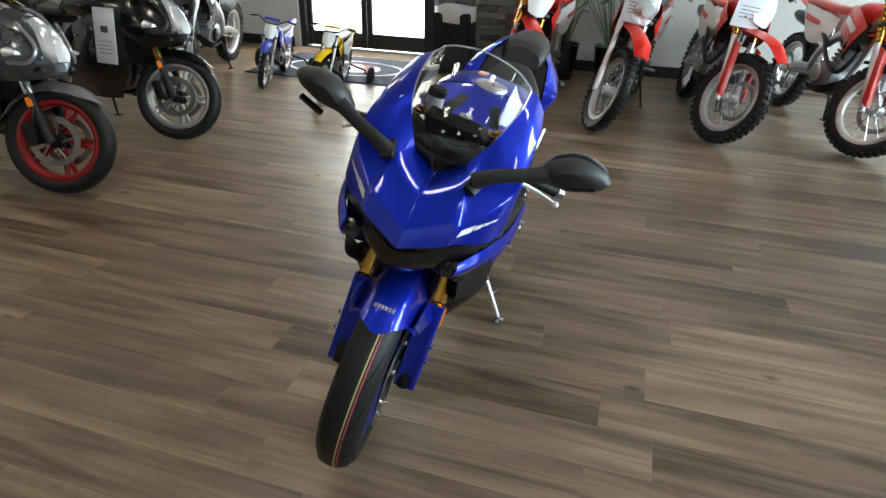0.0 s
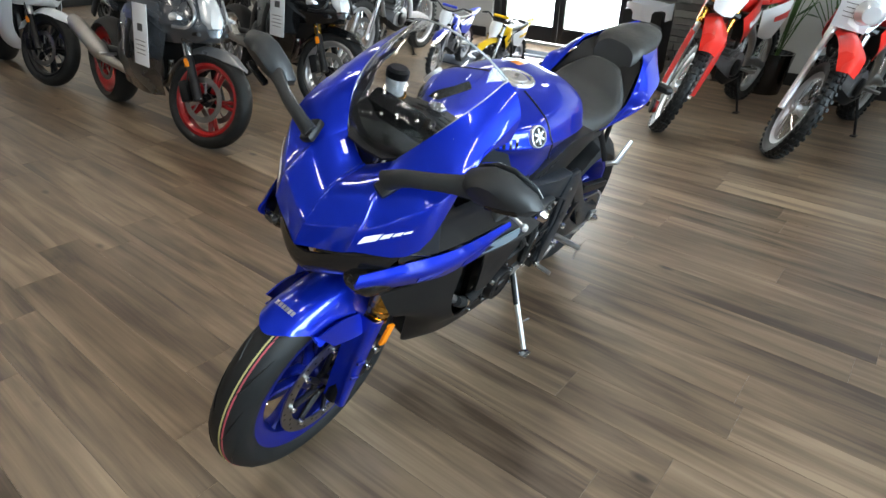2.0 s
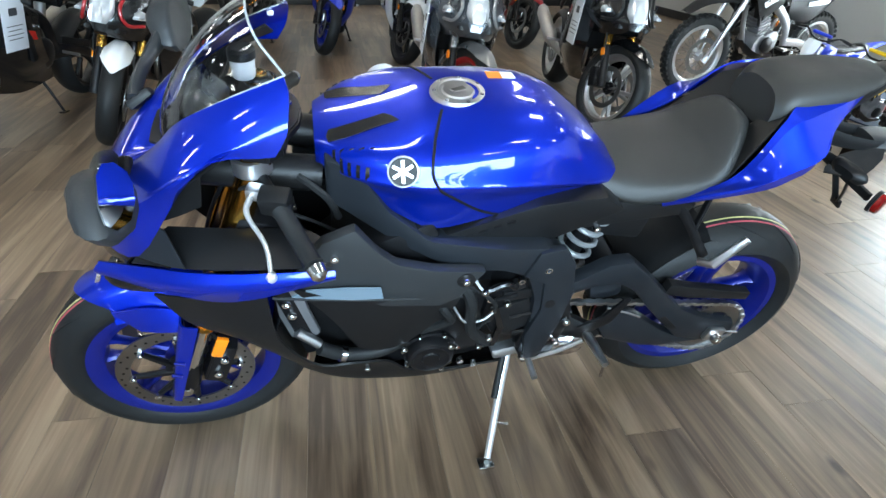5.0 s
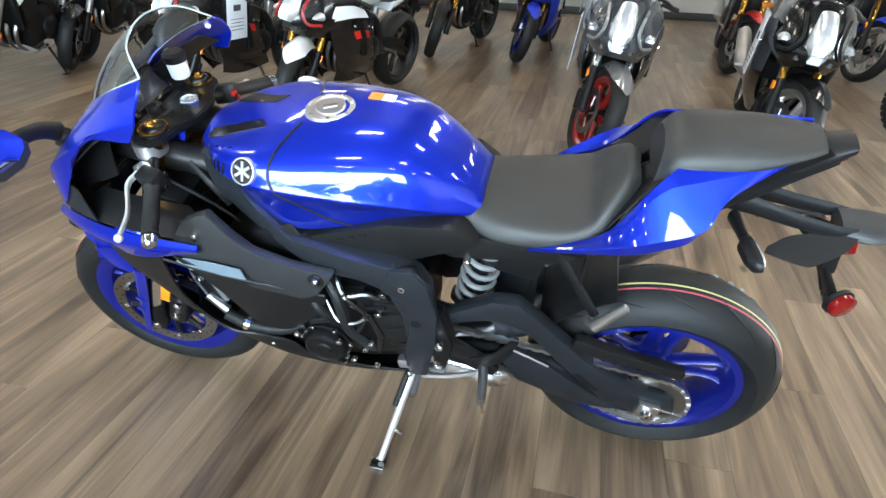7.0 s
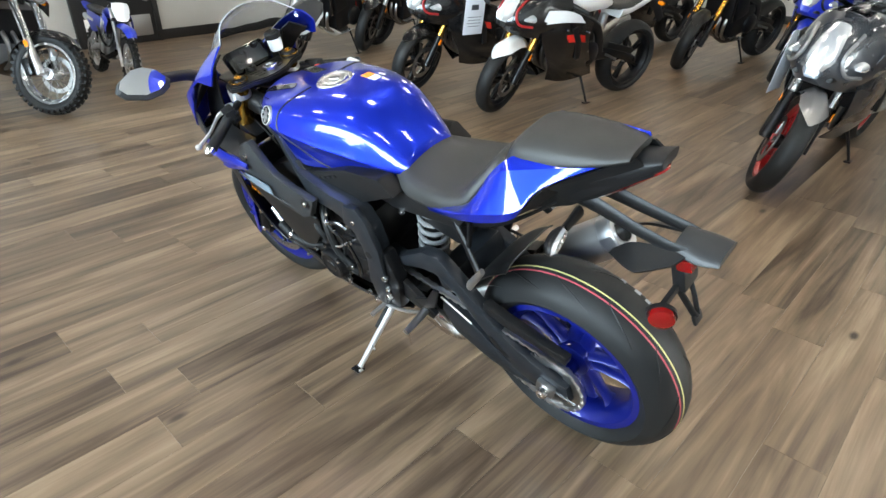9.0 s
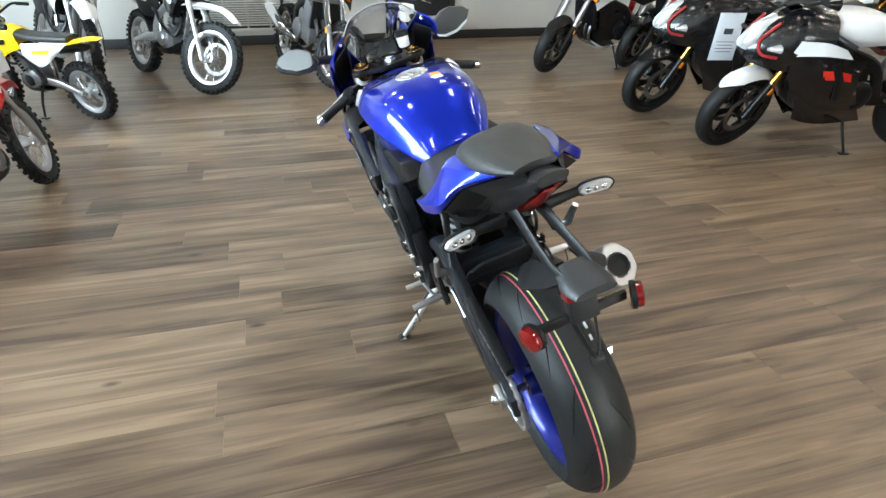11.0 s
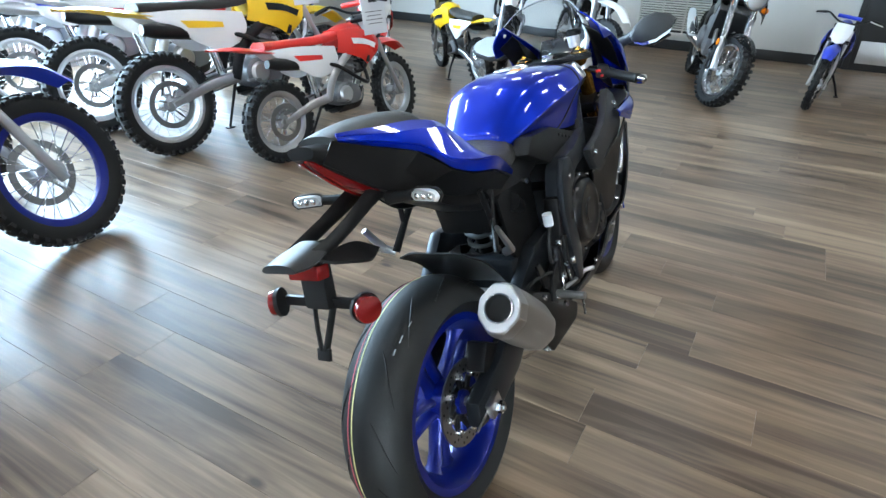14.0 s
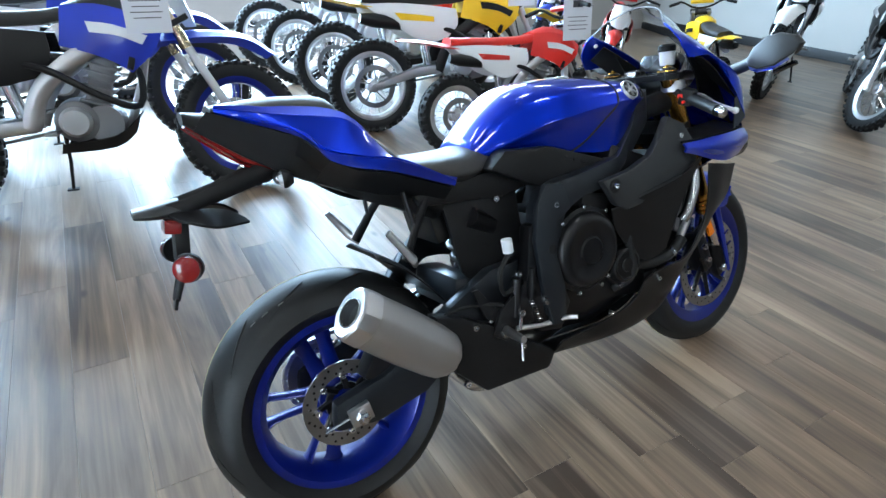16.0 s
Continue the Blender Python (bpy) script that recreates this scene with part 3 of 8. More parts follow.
# ---- motorcycles: shared parts ----
wheel_cache = {}


def wheel_meshes(key, r, w, kind):
    """Tyre, rim, spokes, hub and disc, round the origin, axle along v; built once for each size."""
    if key in wheel_cache:
        return wheel_cache[key]
    out = {}
    c = w / 2
    rr = r - 0.075 * (r / 0.3) if kind == "cast" else r - 0.085 * (r / 0.34)

    def keep(name, bm, sharp=38):
        bmesh.ops.recalc_face_normals(bm, faces=bm.faces)
        me = bpy.data.meshes.new(name)
        bm.to_mesh(me)
        bm.free()
        me.polygons.foreach_set("use_smooth", [True] * len(me.polygons))
        me.set_sharp_from_angle(angle=radians(sharp))
        out[name] = me

    prof = [(rr, -c * 0.62), (rr + 0.25 * (r - rr), -c * 0.92)]
    prof += [(r - c * 0.78 * (1 - math.cos(a)), c * math.sin(a)) for a in (radians(d) for d in range(-75, 76, 15))]
    prof += [(rr + 0.25 * (r - rr), c * 0.92), (rr, c * 0.62)]
    bm = lathe(B(), prof + [(rr - 0.004, 0)], None, 44, True)
    if kind == "spoke":
        keep("tyre", bm)
        bm = B()
        n = int(2 * math.pi * r / 0.052)
        for i in range(n):
            for lat, off in ((-0.62, 0.0), (0.62, 0.0), (-0.2, 0.5), (0.2, 0.5)):
                a = 2 * math.pi * (i + off) / n
                y = lat * c * 1.35
                rad = r - (0.006 if abs(lat) < 0.3 else 0.016)
                m = pose(0, 0, 0, 0, -math.degrees(a), 0) @ Matrix.Translation((rad, y, 0)) @ pose(0, 0, 0, 0, 0, 22 * lat / 0.62)
                box(bm, m.translation, (0.028, c * 0.42, 0.024), m.to_3x3().to_4x4())
    keep("tread" if kind == "spoke" else "tyre", bm)
    keep("rim", lathe(B(), [(rr + 0.006, -c * 0.66), (rr + 0.006, -c * 0.55), (rr - 0.012, -c * 0.45), (rr - 0.016, 0), (rr - 0.012, c * 0.45), (rr + 0.006, c * 0.55), (rr + 0.006, c * 0.66), (rr - 0.014, c * 0.66), (rr - 0.032, c * 0.4), (rr - 0.034, 0), (rr - 0.032, -c * 0.4), (rr - 0.014, -c * 0.66)], None, 44, True))
    bm = B()
    if kind == "spoke":
        for i in range(32):
            a0 = 2 * math.pi * i / 32
            a1 = a0 + (0.42 if i % 4 < 2 else -0.42)
            s = 0.035 if i % 2 else -0.035
            tube(bm, [(0.035 * math.cos(a1), s, 0.035 * math.sin(a1)), ((rr - 0.02) * math.cos(a0), s * 0.15, (rr - 0.02) * math.sin(a0))], 0.0022, 5)
    else:
        for i in range(5):
            a = 2 * math.pi * i / 5
            for da in (-0.13, 0.13):
                p0 = (0.05 * math.cos(a), 0, 0.05 * math.sin(a))
                p1 = ((rr - 0.02) * math.cos(a + da), 0, (rr - 0.02) * math.sin(a + da))
                tube(bm, [p0, p1], [0.016, 0.012], 6, 1.3)
    keep("spokes", bm)
    keep("hub", lathe(B(), [(0, -0.06), (0.02, -0.06), (0.02, -0.045), (0.045, -0.04), (0.04, -0.02), (0.028, 0), (0.04, 0.02), (0.045, 0.04), (0.02, 0.045), (0.02, 0.06), (0, 0.06)], None, 20))
    rd = min(0.155, rr * 0.62)
    bm = lathe(B(), [(rd - 0.034, -0.0025), (rd, -0.0025), (rd, 0.0025), (rd - 0.034, 0.0025)], None, 32, True)
    for i in range(5):
        a = 2 * math.pi * i / 5
        tube(bm, [(0.04 * math.cos(a), 0, 0.04 * math.sin(a)), ((rd - 0.03) * math.cos(a + 0.3), 0, (rd - 0.03) * math.sin(a + 0.3))], 0.006, 5)
    keep("disc", bm)
    wheel_cache[key] = out
    return out


def bike_wheel(parent, name, at, r, w, kind, rim_mat, disc_sides, steer=None, hub_mat=None):
    key = (round(r, 3), round(w, 3), kind)
    ms = wheel_meshes(key, r, w, kind)
    m = (steer if steer is not None else Matrix()) @ Matrix.Translation(at)

    def piece(nm, mname, material, par, mm):
        me = ms[mname]
        if not me.materials:
            me.materials.append(material)
        ob = again(nm, me, par, mm)
        ob.material_slots[0].link = "OBJECT"
        ob.material_slots[0].material = material
        return ob

    wh = piece(name, "rim", rim_mat, parent, m)
    piece("tyre", "tyre", RUBBER, wh, Matrix())
    if kind == "spoke":
        tagged(piece("tread", "tread", RUBBER, wh, Matrix()), kind="stuff")
    piece("spokes", "spokes", CHROME if kind == "spoke" else rim_mat, wh, Matrix())
    piece("hub", "hub", hub_mat or (ALU if kind == "spoke" else BLACK_SATIN), wh, Matrix())
    for s in disc_sides:
        piece("brake_disc", "disc", STEEL, wh, Matrix.Translation((0, s * 0.065, 0)))
    return wh


def about(axis_pt, axis_dir, deg):
    return Matrix.Translation(axis_pt) @ Matrix.Rotation(radians(deg), 4, Vector(axis_dir).normalized()) @ Matrix.Translation(-Vector(axis_pt))


def stand_at(fx, fy, rx, ry, wb, lean=9.0):
    """The pose of a parked bike from the points at which its wheels meet the floor; it leans on its side stand."""
    yaw = math.degrees(math.atan2(fy - ry, fx - rx))
    mx, my = (fx + rx) / 2, (fy + ry) / 2
    c, s = math.cos(radians(yaw)), math.sin(radians(yaw))
    return pose(mx - wb / 2 * c, my - wb / 2 * s, 0.0, 0, 0, yaw) @ pose(0, 0, 0.004, -lean)


def price_tag(parent, m, w=0.20, h=0.36):
    t = part("price_tag", box(B(), (0, 0, 0), (w, 0.003, h), None, 0.001), PAPER, parent, "white paper price tag", m=m)
    part("print", box(B(), (0, 0.0024, h * 0.12), (w * 0.35, 0.0012, h * 0.12)), INK, t)
    for i in range(4):
        part("print", box(B(), (0, 0.0022, -h * (0.10 + 0.07 * i)), (w * (0.7 - 0.1 * (i % 2)), 0.001, h * 0.012)), INK, t)
    return t


def side_stand(parent, u, w, lean, material=ALU):
    c, s = math.cos(radians(lean)), math.sin(radians(lean))
    v = 0.20
    foot_w = v * s / c + 0.006
    bm = tube(B(), [(u, 0.08, w), (u - 0.02, 0.15, (w + foot_w) / 2), (u - 0.05, v, foot_w + 0.012)], [0.012, 0.010, 0.009], 8)
    box(bm, (u - 0.05, v, foot_w + 0.006), (0.06, 0.04, 0.010), pose(0, 0, 0, lean), 0.003)
    part("side_stand", bm, material, parent)


def dirt_bike(m, k, main, panel, seat_mat, label, steer=0.0, fork=ALU, guard=None, rim=ALU, plate_mat=WHITE, tag=None, lean=9.0, trainers=False, tail_mat=None, fender_mat=None, name="dirt_motorcycle", headlight=False, lower=None):
    """An off-road motorcycle; k scales it from the full size (wheelbase 1.48 m)."""
    bk = thing(name, m, label, "dirt bike", "parked dirt bikes")
    wb, rf, rb = 1.48 * k, 0.345 * k, 0.335 * k
    S = lambda pts: [tuple(q * k for q in p) for p in pts]
    ax = ((1.13 * k, 0, 1.0 * k), (0.445, 0, -0.895))
    st = about(*ax, steer)
    wf = bike_wheel(bk, "front_wheel", (wb, 0, rf), rf, 0.085 * k, "spoke", rim, (1,), st)
    bike_wheel(bk, "rear_wheel", (0, 0, rb), rb, 0.115 * k, "spoke", rim, (-1,))
    for s in (1, -1):
        part("fork_tube", tube(B(), S([(1.10, 0.10 * s, 1.06), (1.24, 0.10 * s, 0.75)]), 0.027 * k, 12), fork, bk, m=st)
        part("fork_leg", tube(B(), S([(1.23, 0.10 * s, 0.78), (1.265, 0.10 * s, 0.70), (1.46, 0.10 * s, 0.30)]), [0.022 * k, 0.021 * k, 0.024 * k], 12), lower or (fork if guard is None else ALU), bk, m=st)
        if guard is not None:
            part("fork_guard", patch(B(), [S([(1.29, 0.125 * s, 0.74), (1.34, 0.135 * s, 0.72), (1.36, 0.10 * s, 0.71)]), S([(1.36, 0.127 * s, 0.56), (1.41, 0.137 * s, 0.54), (1.43, 0.10 * s, 0.53)]), S([(1.43, 0.125 * s, 0.36), (1.48, 0.13 * s, 0.34), (1.50, 0.10 * s, 0.34)])], 3, 0.004 * k), guard, bk, m=st)
    for w in (1.05, 0.88):
        part("triple_clamp", box(B(), (k * (1.14 + (1.05 - w) * 0.44), 0, k * w), (0.10 * k, 0.26 * k, 0.03 * k), pose(0, 0, 0, 0, -26, 0), 0.006), BLACK_SATIN, bk, m=st)
    part("handlebar", tube(B(), curve_pts(S([(1.02, 0.40, 1.16), (1.07, 0.26, 1.19), (1.12, 0.12, 1.12), (1.13, 0, 1.10), (1.12, -0.12, 1.12), (1.07, -0.26, 1.19), (1.02, -0.40, 1.16)]), 4), 0.013 * k, 8), BLACK_SATIN, bk, m=st)
    part("crossbar_pad", tube(B(), S([(1.10, 0.14, 1.18), (1.10, -0.14, 1.18)]), 0.024 * k, 8), main, bk, m=st)
    for s in (1, -1):
        part("grip", tube(B(), S([(1.055, 0.29 * s, 1.185), (1.015, 0.41 * s, 1.155)]), 0.019 * k, 10), RUBBER, bk, m=st)
        part("lever", tube(B(), S([(1.08, 0.24 * s, 1.18), (1.12, 0.29 * s, 1.17), (1.08, 0.40 * s, 1.15)]), 0.006 * k, 6), ALU, bk, m=st)
    part("front_fender", patch(B(), [S([(1.12, 0.085, 0.78), (1.13, 0, 0.83), (1.12, -0.085, 0.78)]), S([(1.33, 0.085, 0.80), (1.34, 0, 0.85), (1.33, -0.085, 0.80)]), S([(1.56, 0.085, 0.785), (1.58, 0, 0.825), (1.56, -0.085, 0.785)]), S([(1.72, 0.055, 0.70), (1.75, 0, 0.72), (1.72, -0.055, 0.70)])], 5, 0.005 * k), fender_mat or main, bk, m=st)
    if headlight:
        part("headlight", lathe(B(), [(0, 0.06), (0.05, 0.055), (0.085, 0.02), (0.09, 0), (0.07, -0.06), (0, -0.09)], Matrix.Scale(k, 4) @ pose(1.30, 0, 0.98, 0, 0, -90), 20), LAMP_GLASS, bk, m=st)
    part("number_plate", patch(B(), [S([(1.20, 0.10, 1.10), (1.235, 0, 1.11), (1.20, -0.10, 1.10)]), S([(1.25, 0.11, 1.0), (1.29, 0, 1.0), (1.25, -0.11, 1.0)]), S([(1.30, 0.07, 0.88), (1.33, 0, 0.87), (1.30, -0.07, 0.88)])], 4, 0.004 * k), plate_mat, bk, m=st)
    # bodywork
    frame_mat = ALU if main is not YELLOW else BLACK_SATIN
    for s in (1, -1):
        part("shroud", patch(B(), [S([(0.74, 0.09 * s, 0.98), (0.90, 0.14 * s, 0.98), (1.06, 0.17 * s, 0.93), (1.17, 0.16 * s, 0.86)]), S([(0.72, 0.10 * s, 0.88), (0.86, 0.15 * s, 0.86), (1.02, 0.19 * s, 0.82), (1.12, 0.18 * s, 0.76)]), S([(0.70, 0.09 * s, 0.80), (0.80, 0.13 * s, 0.77), (0.92, 0.15 * s, 0.72), (1.00, 0.15 * s, 0.66)])], 4, 0.005 * k), main, bk)
        part("side_panel", patch(B(), [S([(-0.06, 0.09 * s, 0.91), (0.18, 0.13 * s, 0.91), (0.42, 0.13 * s, 0.89), (0.66, 0.11 * s, 0.86)]), S([(0.04, 0.12 * s, 0.84), (0.22, 0.165 * s, 0.79), (0.44, 0.155 * s, 0.76), (0.66, 0.13 * s, 0.75)]), S([(0.16, 0.12 * s, 0.77), (0.28, 0.155 * s, 0.68), (0.42, 0.15 * s, 0.63), (0.58, 0.12 * s, 0.66)])], 4, 0.005 * k), panel, bk)
        stripe = WHITE if main is not YELLOW else BLACK_MATTE
        part("shroud_graphic", patch(B(), [S([(0.84, 0.152 * s, 0.905), (0.96, 0.184 * s, 0.885), (1.10, 0.192 * s, 0.83)]), S([(0.85, 0.158 * s, 0.855), (0.97, 0.190 * s, 0.835), (1.07, 0.196 * s, 0.79)])], 3, 0.003 * k), stripe, bk, "slanted painted stripe")
        part("panel_graphic", patch(B(), [S([(0.16, 0.155 * s, 0.845), (0.30, 0.166 * s, 0.83), (0.46, 0.157 * s, 0.81)]), S([(0.20, 0.168 * s, 0.795), (0.32, 0.170 * s, 0.785), (0.46, 0.162 * s, 0.775)])], 3, 0.003 * k), main if panel is WHITE else stripe, bk, "slanted painted stripe")
        part("frame_spar", tube(B(), curve_pts(S([(1.12, 0.045 * s, 0.90), (0.86, 0.10 * s, 0.80), (0.60, 0.11 * s, 0.62), (0.50, 0.10 * s, 0.42)]), 4), 0.043 * k, 8, 0.45), frame_mat, bk)
        part("swingarm", tube(B(), S([(0.52, 0.095 * s, 0.44), (0.30, 0.10 * s, 0.42), (0, 0.10 * s, 0.335)]), [0.04 * k, 0.038 * k, 0.025 * k], 8, 0.5), ALU, bk)
        part("foot_peg", box(B(), (0.60 * k, 0.17 * s * k, 0.40 * k), (0.05 * k, 0.11 * k, 0.018 * k), None, 0.003), STEEL, bk)
    part("tank", solid(B(), [S([(1.06, 0.05, 0.86), (1.06, 0.09, 0.90), (1.06, 0.07, 0.98), (1.06, 0, 1.0)]), S([(0.90, 0.09, 0.82), (0.90, 0.13, 0.90), (0.90, 0.10, 1.0), (0.90, 0, 1.03)]), S([(0.74, 0.07, 0.84), (0.74, 0.10, 0.90), (0.74, 0.08, 0.97), (0.74, 0, 0.99)])], 3), main if tail_mat is None else tail_mat, bk)
    part("seat", solid(B(), [S([(0.98, 0.05, 0.97), (0.98, 0.06, 0.99), (0.98, 0.04, 1.02), (0.98, 0, 1.03)]), S([(0.66, 0.085, 0.90), (0.66, 0.09, 0.93), (0.66, 0.07, 0.96), (0.66, 0, 0.965)]), S([(0.30, 0.10, 0.90), (0.30, 0.105, 0.93), (0.30, 0.085, 0.96), (0.30, 0, 0.965)]), S([(-0.06, 0.085, 0.92), (-0.06, 0.09, 0.95), (-0.06, 0.06, 0.975), (-0.06, 0, 0.98)])], 3), seat_mat, bk)
    part("rear_fender", patch(B(), [S([(0.22, 0.10, 0.86), (0.22, 0, 0.90), (0.22, -0.10, 0.86)]), S([(-0.06, 0.11, 0.90), (-0.06, 0, 0.93), (-0.06, -0.11, 0.90)]), S([(-0.30, 0.09, 0.95), (-0.30, 0, 0.975), (-0.30, -0.09, 0.95)]), S([(-0.50, 0.05, 0.97), (-0.52, 0, 0.985), (-0.50, -0.05, 0.97)])], 4, 0.005 * k), tail_mat or main, bk)
    # engine and the rest
    eng = lathe(B(), [(0, -0.12), (0.07, -0.12), (0.10, -0.10), (0.11, 0), (0.10, 0.10), (0.07, 0.12), (0, 0.12)], Matrix.Scale(k, 4) @ pose(0.70, 0, 0.44), 22)
    lathe(eng, [(0, -0.10), (0.09, -0.10), (0.10, 0), (0.09, 0.10), (0, 0.10)], Matrix.Scale(k, 4) @ pose(0.82, 0, 0.42), 22)
    part("engine", eng, CASTING, bk)
    barrel = part("cylinder", box(B(), (k * 0.84, 0, k * 0.64), (0.11 * k, 0.12 * k, 0.26 * k), pose(0, 0, 0, 0, 18, 0), 0.012), CASTING, bk)
    fin = part("cooling_fin", box(B(), (0, 0, 0), (0.15 * k, 0.16 * k, 0.014 * k), pose(0, 0, 0, 0, 18, 0), 0.004), CASTING, barrel, m=pose(k * 0.80, 0, k * 0.52))
    for i in range(1, 7):
        again("cooling_fin", fin.data, barrel, pose(k * (0.80 + 0.012 * i), 0, k * (0.52 + 0.035 * i)))
    part("crank_cover", lathe(B(), [(0, 0.14), (0.05, 0.14), (0.068, 0.13), (0.07, 0.11), (0, 0.11)], Matrix.Scale(k, 4) @ pose(0.76, 0, 0.43), 20), BLACK_SATIN, bk)
    part("carburettor", tube(B(), S([(0.70, 0.0, 0.72), (0.56, 0.0, 0.75)]), [0.045 * k, 0.035 * k], 10), BLACK_SATIN, bk)
    part("cylinder_head", box(B(), (k * 0.885, 0, k * 0.785), (0.13 * k, 0.14 * k, 0.08 * k), pose(0, 0, 0, 0, 18, 0), 0.012 * k), BLACK_SATIN, bk)
    part("down_tube", tube(B(), S([(1.10, 0, 0.88), (1.02, 0, 0.60), (0.90, 0, 0.33)]), 0.022 * k, 8), frame_mat, bk)
    for s in (1, -1):
        part("case_guard", patch(B(), [S([(0.98, 0.06 * s, 0.44), (0.86, 0.135 * s, 0.36), (0.62, 0.13 * s, 0.34)]), S([(0.95, 0.05 * s, 0.36), (0.85, 0.10 * s, 0.30), (0.60, 0.09 * s, 0.29)])], 3, 0.005 * k), BLACK_MATTE, bk)
        part("radiator_hose", tube(B(), curve_pts(S([(1.02, 0.13 * s, 0.70), (0.97, 0.12 * s, 0.62), (0.90, 0.07 * s, 0.60)]), 4), 0.014 * k, 7), RUBBER, bk)
    part("frame_loop", tube(B(), curve_pts(S([(0.58, -0.10, 0.70), (0.36, -0.10, 0.82), (0.10, -0.08, 0.90)]), 3), 0.012 * k, 7), frame_mat, bk)
    part("clutch_cover", lathe(B(), [(0, -0.145), (0.06, -0.145), (0.075, -0.13), (0.075, -0.11), (0, -0.11)], Matrix.Scale(k, 4) @ pose(0.70, 0, 0.44), 20), ALU, bk)
    part("exhaust_pipe", tube(B(), curve_pts(S([(0.92, -0.04, 0.72), (1.02, -0.05, 0.66), (1.0, -0.12, 0.50), (0.84, -0.16, 0.56), (0.62, -0.14, 0.70), (0.40, -0.10, 0.745)]), 4), 0.018 * k, 9), BLACK_SATIN, bk)
    part("muffler", tube(B(), S([(0.42, -0.10, 0.74), (0.36, -0.105, 0.75), (0.00, -0.115, 0.80), (-0.09, -0.115, 0.815)]), [0.03 * k, 0.046 * k, 0.050 * k, 0.034 * k], 12), BLACK_SATIN if main in (RED, YELLOW) else ALU, bk)
    for s in (1, -1):
        part("radiator", box(B(), (1.03 * k, 0.12 * s * k, 0.78 * k), (0.03 * k, 0.10 * k, 0.22 * k), pose(0, 0, 0, 0, 20, 0), 0.004), BLACK_SATIN, bk)
    part("shock_absorber", tube(B(), S([(0.46, 0, 0.44), (0.40, 0, 0.78)]), 0.032 * k, 10), CHROME, bk)
    part("skid_plate", patch(B(), [S([(1.0, 0.05, 0.46), (0.86, 0.07, 0.32), (0.60, 0.07, 0.30)]), S([(1.0, 0, 0.45), (0.86, 0, 0.30), (0.60, 0, 0.28)]), S([(1.0, -0.05, 0.46), (0.86, -0.07, 0.32), (0.60, -0.07, 0.30)])], 3, 0.004), BLACK_SATIN, bk)
    for w in (0.055, -0.055):
        part("chain", tube(B(), S([(0.62, 0.06, 0.44 + w), (0.31, 0.06, 0.39 + 0.9 * w), (0.0, 0.06, 0.335 + 0.8 * w)]), 0.009 * k, 6), STEEL, bk)
    part("front_hose", tube(B(), curve_pts(S([(1.08, 0.05, 1.12), (1.22, 0.06, 0.92), (1.36, 0.13, 0.60), (1.45, 0.12, 0.36)]), 4), 0.005 * k, 5), RUBBER, bk, m=st)
    if trainers:
        for s in (1, -1):
            part("trainer_arm", tube(B(), S([(0.05, 0.12 * s, 0.36), (0.0, 0.40 * s, 0.30), (0.0, 0.46 * s, 0.22)]), 0.018 * k, 6), BLACK_SATIN, bk)
            part("trainer_wheel", lathe(B(), [(0.05, -0.05), (0.16, -0.05), (0.19, -0.03), (0.19, 0.03), (0.16, 0.05), (0.05, 0.05)], Matrix.Translation((0, 0.54 * s * k, 0.19 * k)) @ Matrix.Scale(k, 4), 20, True), RUBBER, bk)
    else:
        side_stand(bk, 0.60 * k, 0.38 * k, lean, BLACK_SATIN)
    if tag:
        price_tag(bk, tag)
    return bk


